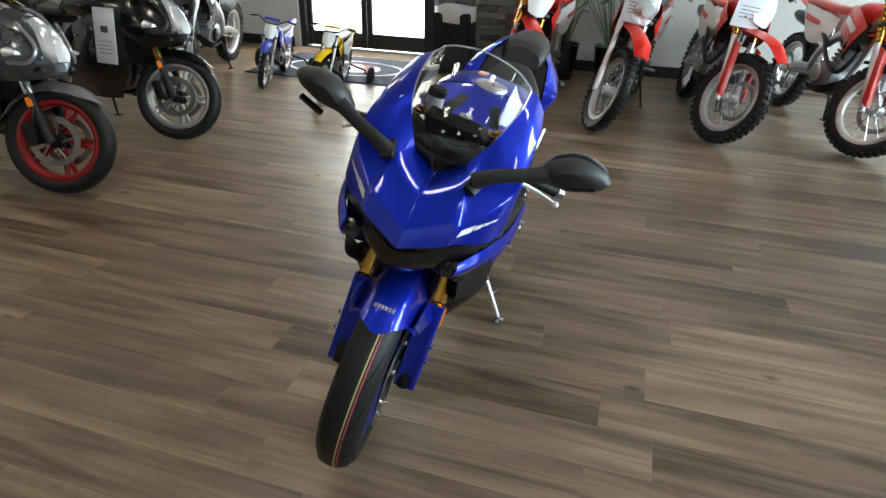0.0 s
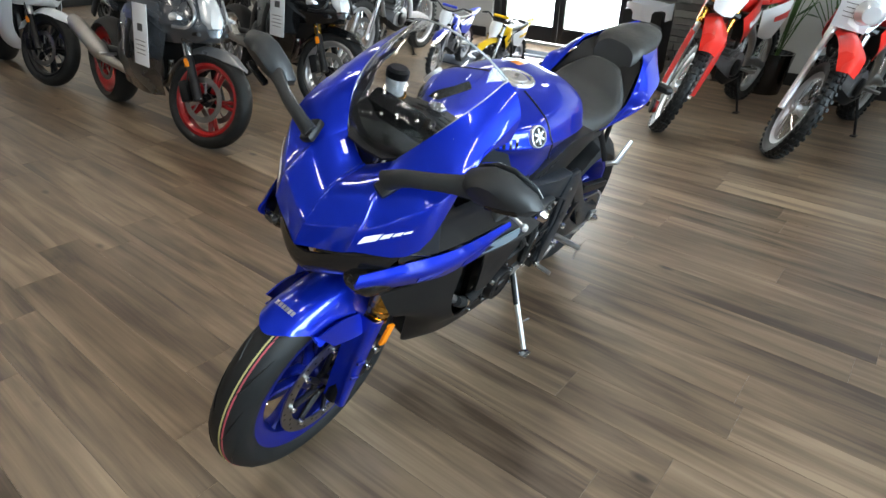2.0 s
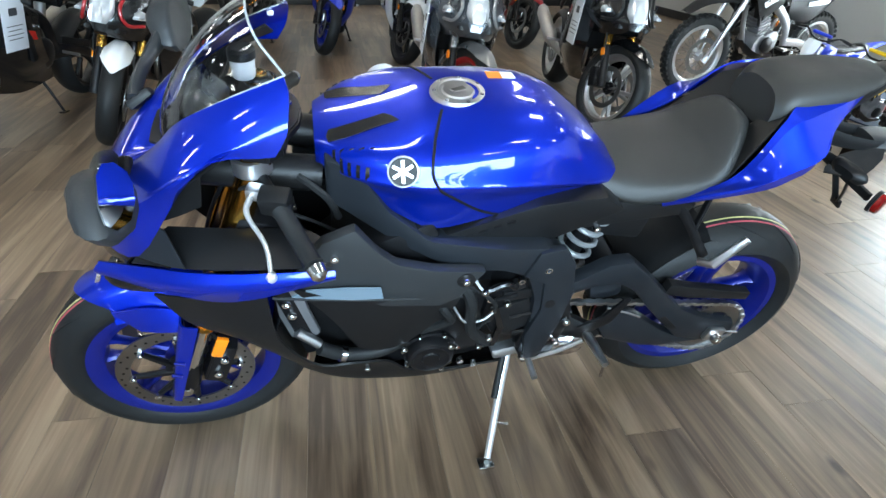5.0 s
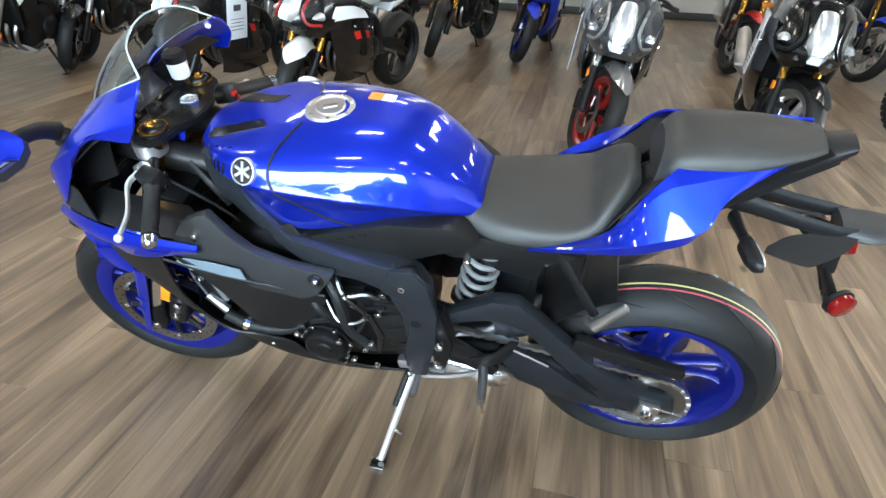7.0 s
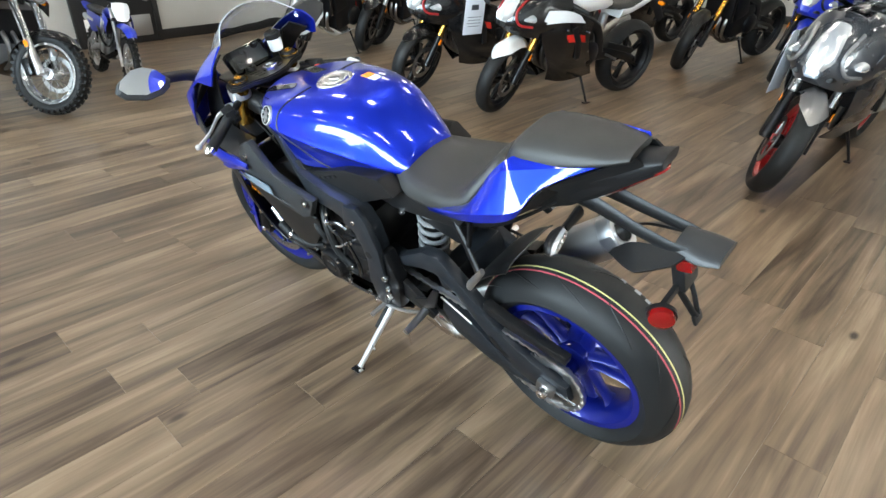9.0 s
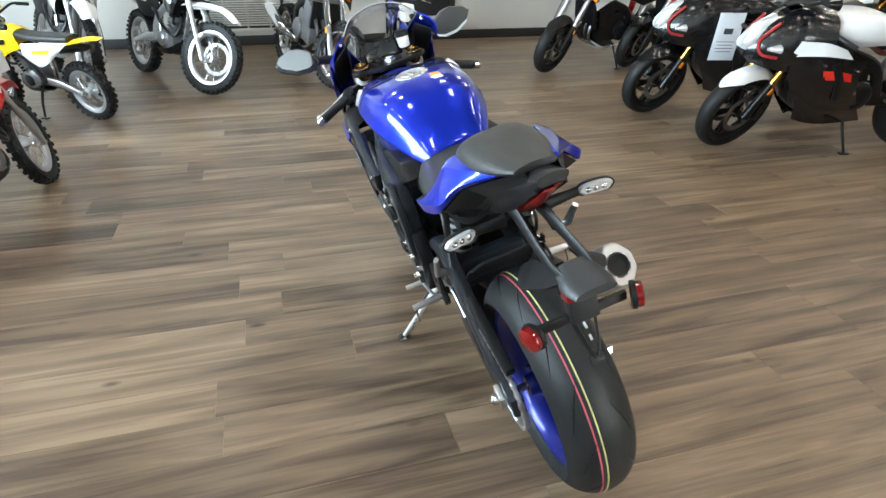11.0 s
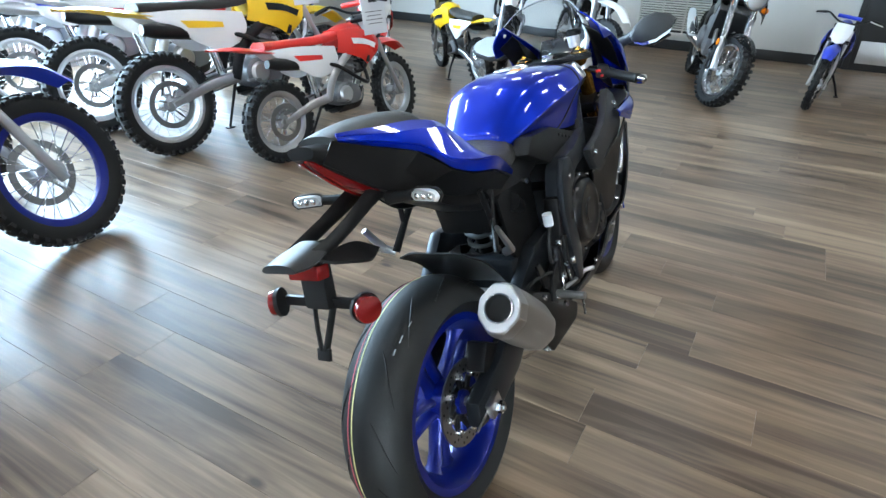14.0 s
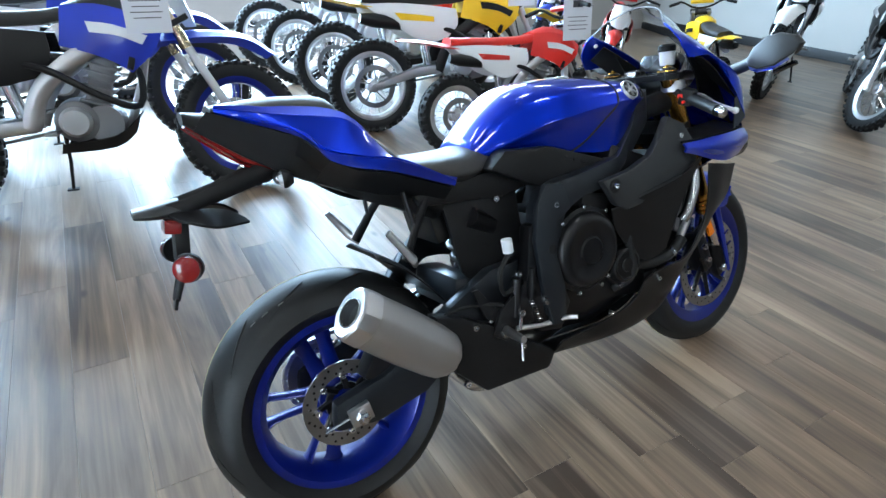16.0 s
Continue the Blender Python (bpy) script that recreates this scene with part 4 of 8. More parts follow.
def street_bike(m, body, accent, label, style="sport", steer=0.0, wb=1.42, rim=BLACK_SATIN, fork=GOLD, fender=None, tag=None, lean=9.0, tail_mat=None, lower=None, spoke=False, k=1.0, nose=1.0, graphics=None, category="motorcycle"):
    """A road motorcycle: style sport (full fairing), naked or classic."""
    bk = thing("parked_motorcycle", m, label, category, "parked road motorcycles")
    rf, rb = 0.30, 0.318
    wt = (0.12, 0.185) if style != "classic" else (0.11, 0.15)
    kind = "spoke" if spoke else "cast"
    ax = ((wb - 0.32, 0, 0.95), (0.42, 0, -0.9))
    st = about(*ax, steer)
    d = wb - 1.42
    bike_wheel(bk, "front_wheel", (wb, 0, rf), rf, wt[0], kind, rim, (1, -1) if style != "classic" else (1,), st)
    bike_wheel(bk, "rear_wheel", (0, 0, rb), rb, wt[1], kind, rim, (-1,))
    for s in (1, -1):
        part("fork_tube", tube(B(), [(1.12 + d, 0.105 * s, 0.96), (1.31 + d, 0.105 * s, 0.54)], 0.028, 12), fork, bk, m=st)
        part("fork_leg", tube(B(), [(1.30 + d, 0.105 * s, 0.56), (1.42 + d, 0.105 * s, 0.29)], [0.024, 0.03], 12), ALU if style == "classic" else BLACK_SATIN, bk, m=st)
        part("brake_caliper", box(B(), (1.32 + d, 0.10 * s, 0.33), (0.06, 0.06, 0.13), pose(0, 0, 0, 0, -24, 0), 0.012), BLACK_SATIN, bk, m=st)
        part("grip", tube(B(), [(1.08 + d, 0.21 * s, 0.98 if style != "sport" else 0.90), (1.02 + d, 0.34 * s, 0.97 if style != "sport" else 0.87)], 0.017, 8), RUBBER, bk, m=st)
        part("swingarm", tube(B(), [(0.52, 0.11 * s, 0.42), (0.26, 0.12 * s, 0.42), (0, 0.115 * s, 0.318)], [0.05, 0.045, 0.03], 8, 0.45), BLACK_SATIN, bk)
        part("foot_peg", tube(B(), [(0.42, 0.12 * s, 0.42), (0.42, 0.25 * s, 0.42)], 0.011, 6), ALU, bk)
        part("frame_spar", tube(B(), curve_pts([(1.06 + d, 0.07 * s, 0.86), (0.86, 0.14 * s, 0.76), (0.62, 0.15 * s, 0.66), (0.50, 0.13 * s, 0.44)], 4), 0.04, 8, 0.5), BLACK_SATIN, bk)
        part("turn_signal", lathe(B(), [(0, -0.03), (0.014, -0.028), (0.02, 0), (0.014, 0.028), (0, 0.03)], pose(-0.12, 0.13 * s, 0.80), 10), AMBER, bk)
        part("fork_reflector", box(B(), (1.33 + d, 0.142 * s, 0.50), (0.03, 0.008, 0.05), pose(0, 0, 0, 0, -24, 0), 0.002), AMBER, bk, m=st)
    part("front_fender", patch(B(), [[(1.42 + d + (0.328 - abs(v) * 0.35) * math.cos(a), v, 0.30 + (0.328 - max(abs(v) - 0.03, 0) * 1.1) * math.sin(a)) for v in (0.078, 0.058, 0.03, 0, -0.03, -0.058, -0.078) for a in (radians(x + max(75 - x, 0) * (abs(v) / 0.078) ** 2 * 0.8),)] for x in (42, 70, 105, 140, 158)], 3, 0.004), fender or body, bk, m=st)
    part("handlebar", tube(B(), curve_pts([(1.03 + d, 0.32, 0.97), (1.10 + d, 0.18, 1.0), (1.12 + d, 0, 0.98), (1.10 + d, -0.18, 1.0), (1.03 + d, -0.32, 0.97)], 3) if style != "sport" else [(1.06 + d, 0.28, 0.885), (1.12 + d, 0.11, 0.92), (1.12 + d, -0.11, 0.92), (1.06 + d, -0.28, 0.885)], 0.012, 8), BLACK_SATIN, bk, m=st)
    part("tank", solid(B(), [[(1.02 + d, 0.06, 0.82), (1.02 + d, 0.10, 0.87), (1.02 + d, 0.08, 0.93), (1.02 + d, 0, 0.95)], [(0.84, 0.12, 0.78), (0.84, 0.165, 0.86), (0.84, 0.13, 0.97), (0.84, 0, 0.995)], [(0.62, 0.12, 0.79), (0.62, 0.15, 0.86), (0.62, 0.12, 0.95), (0.62, 0, 0.97)], [(0.44, 0.08, 0.79), (0.44, 0.09, 0.82), (0.44, 0.07, 0.85), (0.44, 0, 0.855)]], 4), body, bk)
    part("seat", solid(B(), [[(0.50, 0.07, 0.78), (0.50, 0.09, 0.80), (0.50, 0.06, 0.82), (0.50, 0, 0.825)], [(0.30, 0.12, 0.77), (0.30, 0.13, 0.79), (0.30, 0.10, 0.82), (0.30, 0, 0.82)], [(0.13, 0.11, 0.80), (0.13, 0.12, 0.83), (0.13, 0.09, 0.86), (0.13, 0, 0.87)], [(-0.10, 0.08, 0.90), (-0.10, 0.09, 0.92), (-0.10, 0.06, 0.945), (-0.10, 0, 0.95)]], 3), SEAT_VINYL, bk)
    part("tail", solid(B(), [[(0.34, 0.10, 0.70), (0.34, 0.125, 0.74), (0.34, 0.12, 0.78), (0.34, 0, 0.78)], [(0.10, 0.09, 0.76), (0.10, 0.12, 0.80), (0.10, 0.11, 0.84), (0.10, 0, 0.85)], [(-0.12, 0.06, 0.84), (-0.12, 0.085, 0.87), (-0.12, 0.08, 0.90), (-0.12, 0, 0.91)], [(-0.24, 0.03, 0.90), (-0.24, 0.045, 0.915), (-0.24, 0.04, 0.93), (-0.24, 0, 0.935)]], 3), tail_mat or body, bk)
    part("tail_light", box(B(), (-0.245, 0, 0.905), (0.02, 0.09, 0.035), pose(0, 0, 0, 0, 25, 0), 0.006), RED_LENS, bk)
    part("rear_fender", tube(B(), [(-0.12, 0, 0.82), (-0.24, 0, 0.74), (-0.34, 0, 0.62)], [0.05, 0.045, 0.04], 8, 0.35), BLACK_MATTE, bk)
    eng = box(B(), (0.78, 0, 0.50), (0.36, 0.30, 0.30), pose(0, 0, 0, 0, 12, 0), 0.04)
    box(eng, (0.90, 0, 0.66), (0.20, 0.32, 0.26), pose(0, 0, 0, 0, 20, 0), 0.02)
    lathe(eng, [(0, -0.19), (0.07, -0.19), (0.10, -0.17), (0.105, -0.13), (0.105, 0.13), (0.10, 0.17), (0.07, 0.19), (0, 0.19)], pose(0.66, 0, 0.46), 20)
    part("engine", eng, BLACK_SATIN if style != "classic" else CASTING, bk)
    part("radiator", box(B(), (1.06 + d, 0, 0.62), (0.04, 0.32, 0.26), pose(0, 0, 0, 0, 12, 0), 0.006), BLACK_SATIN, bk)
    for v in (-0.11, -0.04, 0.04, 0.11):
        part("header_pipe", tube(B(), curve_pts([(1.0, v, 0.58), (1.06, v, 0.48), (1.0, v * 0.8, 0.34), (0.80, v * 0.5, 0.28), (0.60, v * 0.2, 0.29)], 3), 0.018, 7), STEEL, bk)
    for s in ((-1,) if style != "hyper" else (1, -1)):
        part("muffler", tube(B(), [(0.50, -0.10 * -s, 0.32), (0.34, 0.17 * s, 0.38), (0.26, 0.19 * s, 0.42), (-0.10, 0.21 * s, 0.56), (-0.16, 0.21 * s, 0.58)], [0.028, 0.04, 0.065, 0.06, 0.045], 12, 0.85), TITAN if style != "classic" else CHROME, bk)
    part("chain_guard", box(B(), (0.26, 0.13, 0.46), (0.34, 0.02, 0.05), pose(0, 0, 0, 0, -14, 0), 0.008), BLACK_MATTE, bk)
    part("shock_absorber", tube(B(), [(0.44, 0, 0.42), (0.40, 0, 0.72)], 0.035, 10), RED if style == "naked" else ALU, bk)
    side_stand(bk, 0.64, 0.30, lean, BLACK_SATIN)
    if style in ("sport", "hyper"):
        z = nose
        nose_rows = [(1.02, 0.165, 0.62, 0.222, 0.78, 0.16, 0.95, 0.99), (1.20, 0.150, 0.62, 0.208, 0.76, 0.145, 0.96, 1.01), (1.34, 0.115, 0.63, 0.172, 0.74, 0.105, 0.92, 0.965), (1.45, 0.060, 0.655, 0.105, 0.735, 0.062, 0.85, 0.885), (1.50, 0.030, 0.69, 0.050, 0.735, 0.030, 0.79, 0.81)]
        part("nose_fairing", solid(B(), [[(u + d, v1 * z, w1), (u + d, v2 * z, w2), (u + d - 0.01, v3 * z, w3), (u + d - 0.02, 0, w4)] for u, v1, w1, v2, w2, v3, w3, w4 in nose_rows], 4), BLACK_GLOSS if graphics is not None else body, bk)
        hl = part("headlight", solid(B(), [[(1.38 + d, 0.045, 0.745), (1.38 + d, 0.072, 0.82), (1.36 + d, 0.052, 0.93), (1.35 + d, 0, 0.955)], [(1.475 + d, 0.045, 0.73), (1.475 + d, 0.070, 0.79), (1.45 + d, 0.046, 0.885), (1.44 + d, 0, 0.905)], [(1.53 + d, 0.028, 0.742), (1.53 + d, 0.040, 0.775), (1.51 + d, 0.026, 0.83), (1.50 + d, 0, 0.845)]], 3), LAMP_GLASS, bk, "large clear headlight")
        for s in (1, -1):
            part("brow_trim", tube(B(), curve_pts([(1.36 + d, 0.108 * s * z, 0.925), (1.455 + d, 0.098 * s, 0.815), (1.44 + d, 0.128 * s * z, 0.735), (1.35 + d, 0.178 * s * z, 0.725)], 4), 0.010, 8), SILVER_PAINT if body is GRAPHITE else (RED_DEEP if graphics is not None else BLACK_SATIN), bk)
            part("air_intake", solid(B(), [[(0.0, 0.022, -0.022), (0.0, 0.030, 0), (0.0, 0.020, 0.022), (0.0, 0, 0.026)], [(0.075, 0.012, -0.010), (0.078, 0.018, 0), (0.072, 0.012, 0.012), (0.07, 0, 0.014)]], 3), BLACK_MATTE, bk, m=pose(1.40 + d, 0.085 * s, 0.70))
            part("front_signal", solid(B(), [[(0.0, 0.032, -0.020), (0.0, 0.042, 0), (0.0, 0.032, 0.022), (0.0, 0, 0.030)], [(0.075, 0.012, -0.006), (0.075, 0.016, 0), (0.075, 0.010, 0.008), (0.072, 0, 0.012)]], 3), LAMP_GLASS, bk, "clear front signal", m=pose(1.345 + d, 0.152 * s * z, 0.775, 0, 0, 10 * s))
            part("fairing_vent", plate(B(), [(0.98, 0.70), (0.93, 0.72), (0.86, 0.60), (0.84, 0.47), (0.88, 0.46), (0.91, 0.58)], 0.222 * s, 0.243 * s, 0.004), BLACK_MATTE, bk)
            bolts("fairing_bolt", [(1.05 + d, 0.243 * s, 0.70), (0.78, 0.226 * s, 0.66), (0.72, 0.20 * s, 0.50)], bk, s, 0.009)
        part("windscreen", patch(B(), [sym([(1.30 + d, 0.07, 0.99), (1.31 + d, 0.04, 1.0), (1.32 + d, 0, 1.005)]), sym([(1.19 + d, 0.13, 1.06), (1.17 + d, 0.08, 1.11), (1.165 + d, 0, 1.125)]), sym([(1.08 + d, 0.13, 1.10), (1.05 + d, 0.08, 1.16), (1.04 + d, 0, 1.175)])], 4, 0.004), SMOKE, bk)
        for s in (1, -1):
            part("side_fairing", patch(B(), [[(1.26 + d, 0.17 * s, 0.74), (1.08 + d, 0.22 * s, 0.80), (0.90, 0.225 * s, 0.80), (0.72, 0.20 * s, 0.72)], [(1.22 + d, 0.18 * s, 0.58), (1.08 + d, 0.225 * s, 0.60), (0.90, 0.235 * s, 0.60), (0.74, 0.21 * s, 0.58)], [(1.10 + d, 0.15 * s, 0.40), (0.98, 0.20 * s, 0.40), (0.84, 0.205 * s, 0.40), (0.66, 0.19 * s, 0.42)], [(0.98, 0.05 * s, 0.24), (0.88, 0.11 * s, 0.235), (0.74, 0.12 * s, 0.24), (0.52, 0.11 * s, 0.26)]], 5, 0.005), lower or body, bk)
            if graphics is not None:
                part("graphic", patch(B(), [[(1.02, 0.2335 * s, 0.66), (0.92, 0.2385 * s, 0.66), (0.82, 0.232 * s, 0.64)], [(1.0, 0.2325 * s, 0.60), (0.90, 0.240 * s, 0.60), (0.80, 0.2315 * s, 0.585)]], 3, 0.002), graphics, bk, "bold painted graphic")
            part("upper_panel", patch(B(), [[(1.24 + d, 0.205 * z * s, 0.84), (1.08 + d, 0.235 * s, 0.84), (0.92, 0.235 * s, 0.80)], [(1.27 + d, 0.19 * s, 0.74), (1.08 + d, 0.245 * s, 0.76), (0.86, 0.24 * s, 0.74)]], 4, 0.005), body, bk)
            part("mirror", solid(B(), [[(1.20 + d, 0.06, -0.03), (1.20 + d, 0.075, 0), (1.20 + d, 0.05, 0.04), (1.20 + d, 0, 0.045)], [(1.26 + d, 0.03, -0.015), (1.26 + d, 0.05, 0), (1.26 + d, 0.03, 0.025), (1.26 + d, 0, 0.03)]], 3), BLACK_GLOSS, bk, m=pose(0, 0.30 * s, 1.10))
            part("mirror_stalk", tube(B(), [(1.25 + d, 0.11 * s, 1.03), (1.24 + d, 0.20 * s, 1.07), (1.22 + d, 0.26 * s, 1.10)], 0.012, 7), BLACK_MATTE, bk)
    else:
        if style == "classic":
            part("headlight", lathe(B(), [(0, 0.07), (0.06, 0.06), (0.088, 0.03), (0.092, 0.0), (0.075, -0.06), (0, -0.10)], pose(1.29 + d, 0, 0.90, 0, 0, -90), 24), LAMP_GLASS, bk, m=st)
            part("headlight_rim", lathe(B(), [(0.088, 0.035), (0.098, 0.03), (0.098, -0.01), (0.088, -0.01)], pose(1.29 + d, 0, 0.90, 0, 0, -90), 24, True), CHROME, bk, m=st)
        else:
            part("headlight", solid(B(), [[(1.24 + d, 0.06, 0.80), (1.24 + d, 0.10, 0.86), (1.22 + d, 0.07, 0.97), (1.21 + d, 0, 0.98)], [(1.33 + d, 0.04, 0.80), (1.33 + d, 0.075, 0.84), (1.30 + d, 0.05, 0.92), (1.29 + d, 0, 0.94)]], 3), LAMP_GLASS, bk, m=st)
            part("headlight_cowl", patch(B(), [sym([(1.20 + d, 0.11, 0.84), (1.19 + d, 0.09, 0.98), (1.18 + d, 0, 1.04)]), sym([(1.28 + d, 0.105, 0.80), (1.28 + d, 0.085, 0.95), (1.27 + d, 0, 1.0)])], 4, 0.005), body, bk, m=st)
        for s in (1, -1):
            part("tank_shroud", patch(B(), [[(0.90, 0.16 * s, 0.90), (1.04, 0.19 * s, 0.88), (1.14, 0.19 * s, 0.80)], [(0.86, 0.17 * s, 0.80), (1.0, 0.20 * s, 0.76), (1.10, 0.20 * s, 0.70)]], 4, 0.005), accent, bk)
            part("turn_signal_front", lathe(B(), [(0, -0.03), (0.02, -0.025), (0.028, 0), (0.02, 0.025), (0, 0.03)], pose(1.20 + d, 0.19 * s, 0.84), 10), AMBER, bk, m=st)
            part("mirror", lathe(B(), [(0, -0.012), (0.05, -0.01), (0.055, 0), (0.05, 0.012), (0, 0.014)], pose(1.05 + d, 0.30 * s, 1.16, 0, 0, -75 * s), 16), BLACK_GLOSS, bk, m=st)
            part("mirror_stalk", tube(B(), [(1.08 + d, 0.20 * s, 0.99), (1.06 + d, 0.26 * s, 1.08), (1.05 + d, 0.295 * s, 1.15)], 0.006, 6), BLACK_SATIN, bk, m=st)
        part("belly_pan", patch(B(), [[(1.0, 0.12, 0.36), (0.80, 0.13, 0.28), (0.58, 0.12, 0.30)], [(1.02, 0, 0.34), (0.80, 0, 0.22), (0.56, 0, 0.26)], [(1.0, -0.12, 0.36), (0.80, -0.13, 0.28), (0.58, -0.12, 0.30)]], 3, 0.004), accent, bk)
    part("front_hose", tube(B(), curve_pts([(1.10 + d, -0.12, 0.92), (1.24 + d, -0.15, 0.74), (1.34 + d, -0.14, 0.50), (1.33 + d, -0.12, 0.36)], 4), 0.005, 5), RUBBER, bk, m=st)
    if tag:
        price_tag(bk, tag)
    return bk

# ---- the parked motorcycles round it ----
# row behind its right side, noses towards it
street_bike(stand_at(0.24, -2.42, 0.14, -3.89, 1.48), GRAPHITE, BLACK_GLOSS, "graphite grey sport touring motorcycle with red wheels and a price tag", "hyper", -24, 1.48, RED_DEEP, CHROME, SILVER_PAINT, pose(1.15, -0.262, 0.64, 0, 0, 180), lower=DARK_GREY_PAINT, nose=1.05)
street_bike(stand_at(-0.81, -2.46, -0.99, -3.92, 1.48), BLACK_GLOSS, BLACK_GLOSS, "black sport touring motorcycle with silver wheels and a price tag", "hyper", -26, 1.48, ALU, GOLD, BLACK_GLOSS, pose(1.12, -0.262, 0.68, 0, 0, 180), nose=1.05)
street_bike(stand_at(2.35, -2.55, 2.03, -3.91, 1.40), WHITE, WHITE, "white and black sport motorcycle with red graphics", "sport", -22, 1.40, BLACK_SATIN, GOLD, WHITE, lower=BLACK_GLOSS, graphics=RED)
street_bike(stand_at(3.28, -2.52, 2.95, -3.88, 1.40), BLACK_GLOSS, BLACK_GLOSS, "black sport motorcycle with red graphics", "sport", -22, 1.40, BLACK_SATIN, GOLD, BLACK_GLOSS, pose(1.02, 0.25, 0.74), graphics=RED)
street_bike(stand_at(1.98, -5.2, 1.72, -6.58, 1.40), BLACK_MATTE, BLACK_MATTE, "matte black naked motorcycle in the second row", "naked", -22)
street_bike(stand_at(1.05, -5.26, 0.88, -6.65, 1.40), BLUE_PLASTIC, BLUE_PLASTIC, "blue sport motorcycle with gold forks in the second row", "sport", -22, 1.40, BLUE_WHEEL, GOLD, BLUE_PLASTIC, pose(1.05, 0.25, 0.74))
street_bike(stand_at(0.28, -4.72, 0.20, -6.1, 1.38), WHITE, WHITE, "white road motorcycle with a price tag in the second row", "sport", -22, 1.38, BLACK_SATIN, ALU, WHITE, pose(1.12, -0.265, 0.72, 0, 0, 180), lower=WHITE)
street_bike(stand_at(-1.12, -5.5, -1.25, -6.9, 1.40), RED_DEEP, RED_DEEP, "red naked motorcycle with a price tag in the second row", "naked", -22, tag=pose(1.0, 0.22, 0.80))
street_bike(stand_at(-2.3, -5.5, -2.4, -6.9, 1.42), BLUE_PLASTIC, BLACK_GLOSS, "blue touring motorcycle in the second row", "naked", -22, rim=ALU)
street_bike(stand_at(3.1, -5.3, 2.85, -6.7, 1.40), RED_DEEP, BLACK_GLOSS, "dark red and black motorcycle in the second row", "sport", -22, lower=BLACK_GLOSS)
street_bike(stand_at(4.2, -5.4, 3.95, -6.8, 1.40), BLACK_GLOSS, RED_DEEP, "black motorcycle in the second row", "naked", -22)
street_bike(stand_at(4.98, -2.41, 5.28, -3.76, 1.40), BLACK_MATTE, WHITE, "black and white naked motorcycle with a silver front disc", "naked", -22, fork=ALU)
street_bike(stand_at(5.05, -3.45, 5.3, -4.82, 1.40), BLACK_GLOSS, BLACK_GLOSS, "black naked motorcycle with an amber reflector", "naked", -22, fork=ALU)
# along the far wall
street_bike(stand_at(4.76, -0.02, 6.08, 0.35, 1.36), BLACK_GLOSS, BLACK_GLOSS, "small black classic motorcycle with chrome spoked wheels", "classic", -22, 1.36, CHROME, CHROME, BLACK_GLOSS, spoke=True)
dirt_bike(stand_at(5.14, -0.76, 6.09, -0.82, 0.95), 0.64, BLUE_PLASTIC, BLUE_PLASTIC, SEAT_VINYL, "small blue dirt bike by the far wall", 4)
dirt_bike(stand_at(4.80, 1.13, 5.97, 1.84, 1.36), 0.92, BLACK_GLOSS, BLACK_MATTE, SEAT_VINYL, "black dual-sport motorcycle with a white front fender", -24, headlight=True, rim=ALU, fender_mat=WHITE)
dirt_bike(stand_at(5.0, 2.16, 6.2, 2.78, 1.36), 0.95, WHITE, BLACK_MATTE, SEAT_VINYL, "white and black dual-sport motorcycle by the far wall", 8, headlight=True)
dirt_bike(stand_at(4.78, 2.74, 4.16, 1.94, 1.0), 0.68, YELLOW, WHITE, SEAT_VINYL, "small yellow dirt bike with a black muffler", 6)
# row of dirt bikes at the window side, tails towards the camera
dirt_bike(stand_at(2.79, 1.98, 1.67, 2.11, 1.11), 0.75, RED, WHITE, RED, "small red dirt bike with white side panels and a price tag", -10, tag=pose(0.83, -0.16, 0.86, 0, 0, 170), plate_mat=WHITE)
dirt_bike(stand_at(2.78, 2.59, 1.40, 2.79, 1.40), 0.95, YELLOW, WHITE, SEAT_VINYL, "yellow dirt bike with a white tail panel and a price tag", -8, tag=pose(1.08, -0.24, 1.0, 0, 0, 170))
dirt_bike(stand_at(2.80, 3.40, 1.42, 3.60, 1.40), 0.96, RED, WHITE, SEAT_VINYL, "red and white dirt bike in the row", -8, tail_mat=WHITE)
dirt_bike(stand_at(2.75, 4.18, 1.38, 4.39, 1.40), 0.96, BLUE_PLASTIC, WHITE, SEAT_VINYL, "blue and white dirt bike in the row", -8, tail_mat=WHITE)
dirt_bike(stand_at(2.7, 4.95, 1.32, 5.19, 1.40), 0.96, RED, BLACK_MATTE, SEAT_VINYL, "red dirt bike at the end of the row", -8)
dirt_bike(stand_at(3.55, 2.75, 4.3, 3.5, 1.02), 0.70, RED, WHITE, RED, "small red and white dirt bike among the others", 8)
dirt_bike(stand_at(3.7, 3.9, 4.6, 4.7, 1.02), 0.78, BLUE_PLASTIC, WHITE, SEAT_VINYL, "blue trail bike among the others", 8)
dirt_bike(stand_at(0.32, 2.19, -1.14, 2.42, 1.48), 1.0, BLUE_PLASTIC, BLACK_MATTE, SEAT_VINYL, "blue dirt bike with gold forks, blue rims and a price tag", -20, fork=PALE_GOLD, rim=BLUE_WHEEL, tag=pose(1.12, -0.24, 1.02, 0, 0, 180), tail_mat=BLACK_MATTE, lower=ALU)
dirt_bike(stand_at(0.20, 3.14, -1.19, 3.29, 1.40), 1.0, BLUE_PLASTIC, WHITE, SEAT_VINYL, "blue dirt bike with gold forks beside another", -20, fork=PALE_GOLD, rim=BLUE_WHEEL, tail_mat=WHITE, lower=ALU)
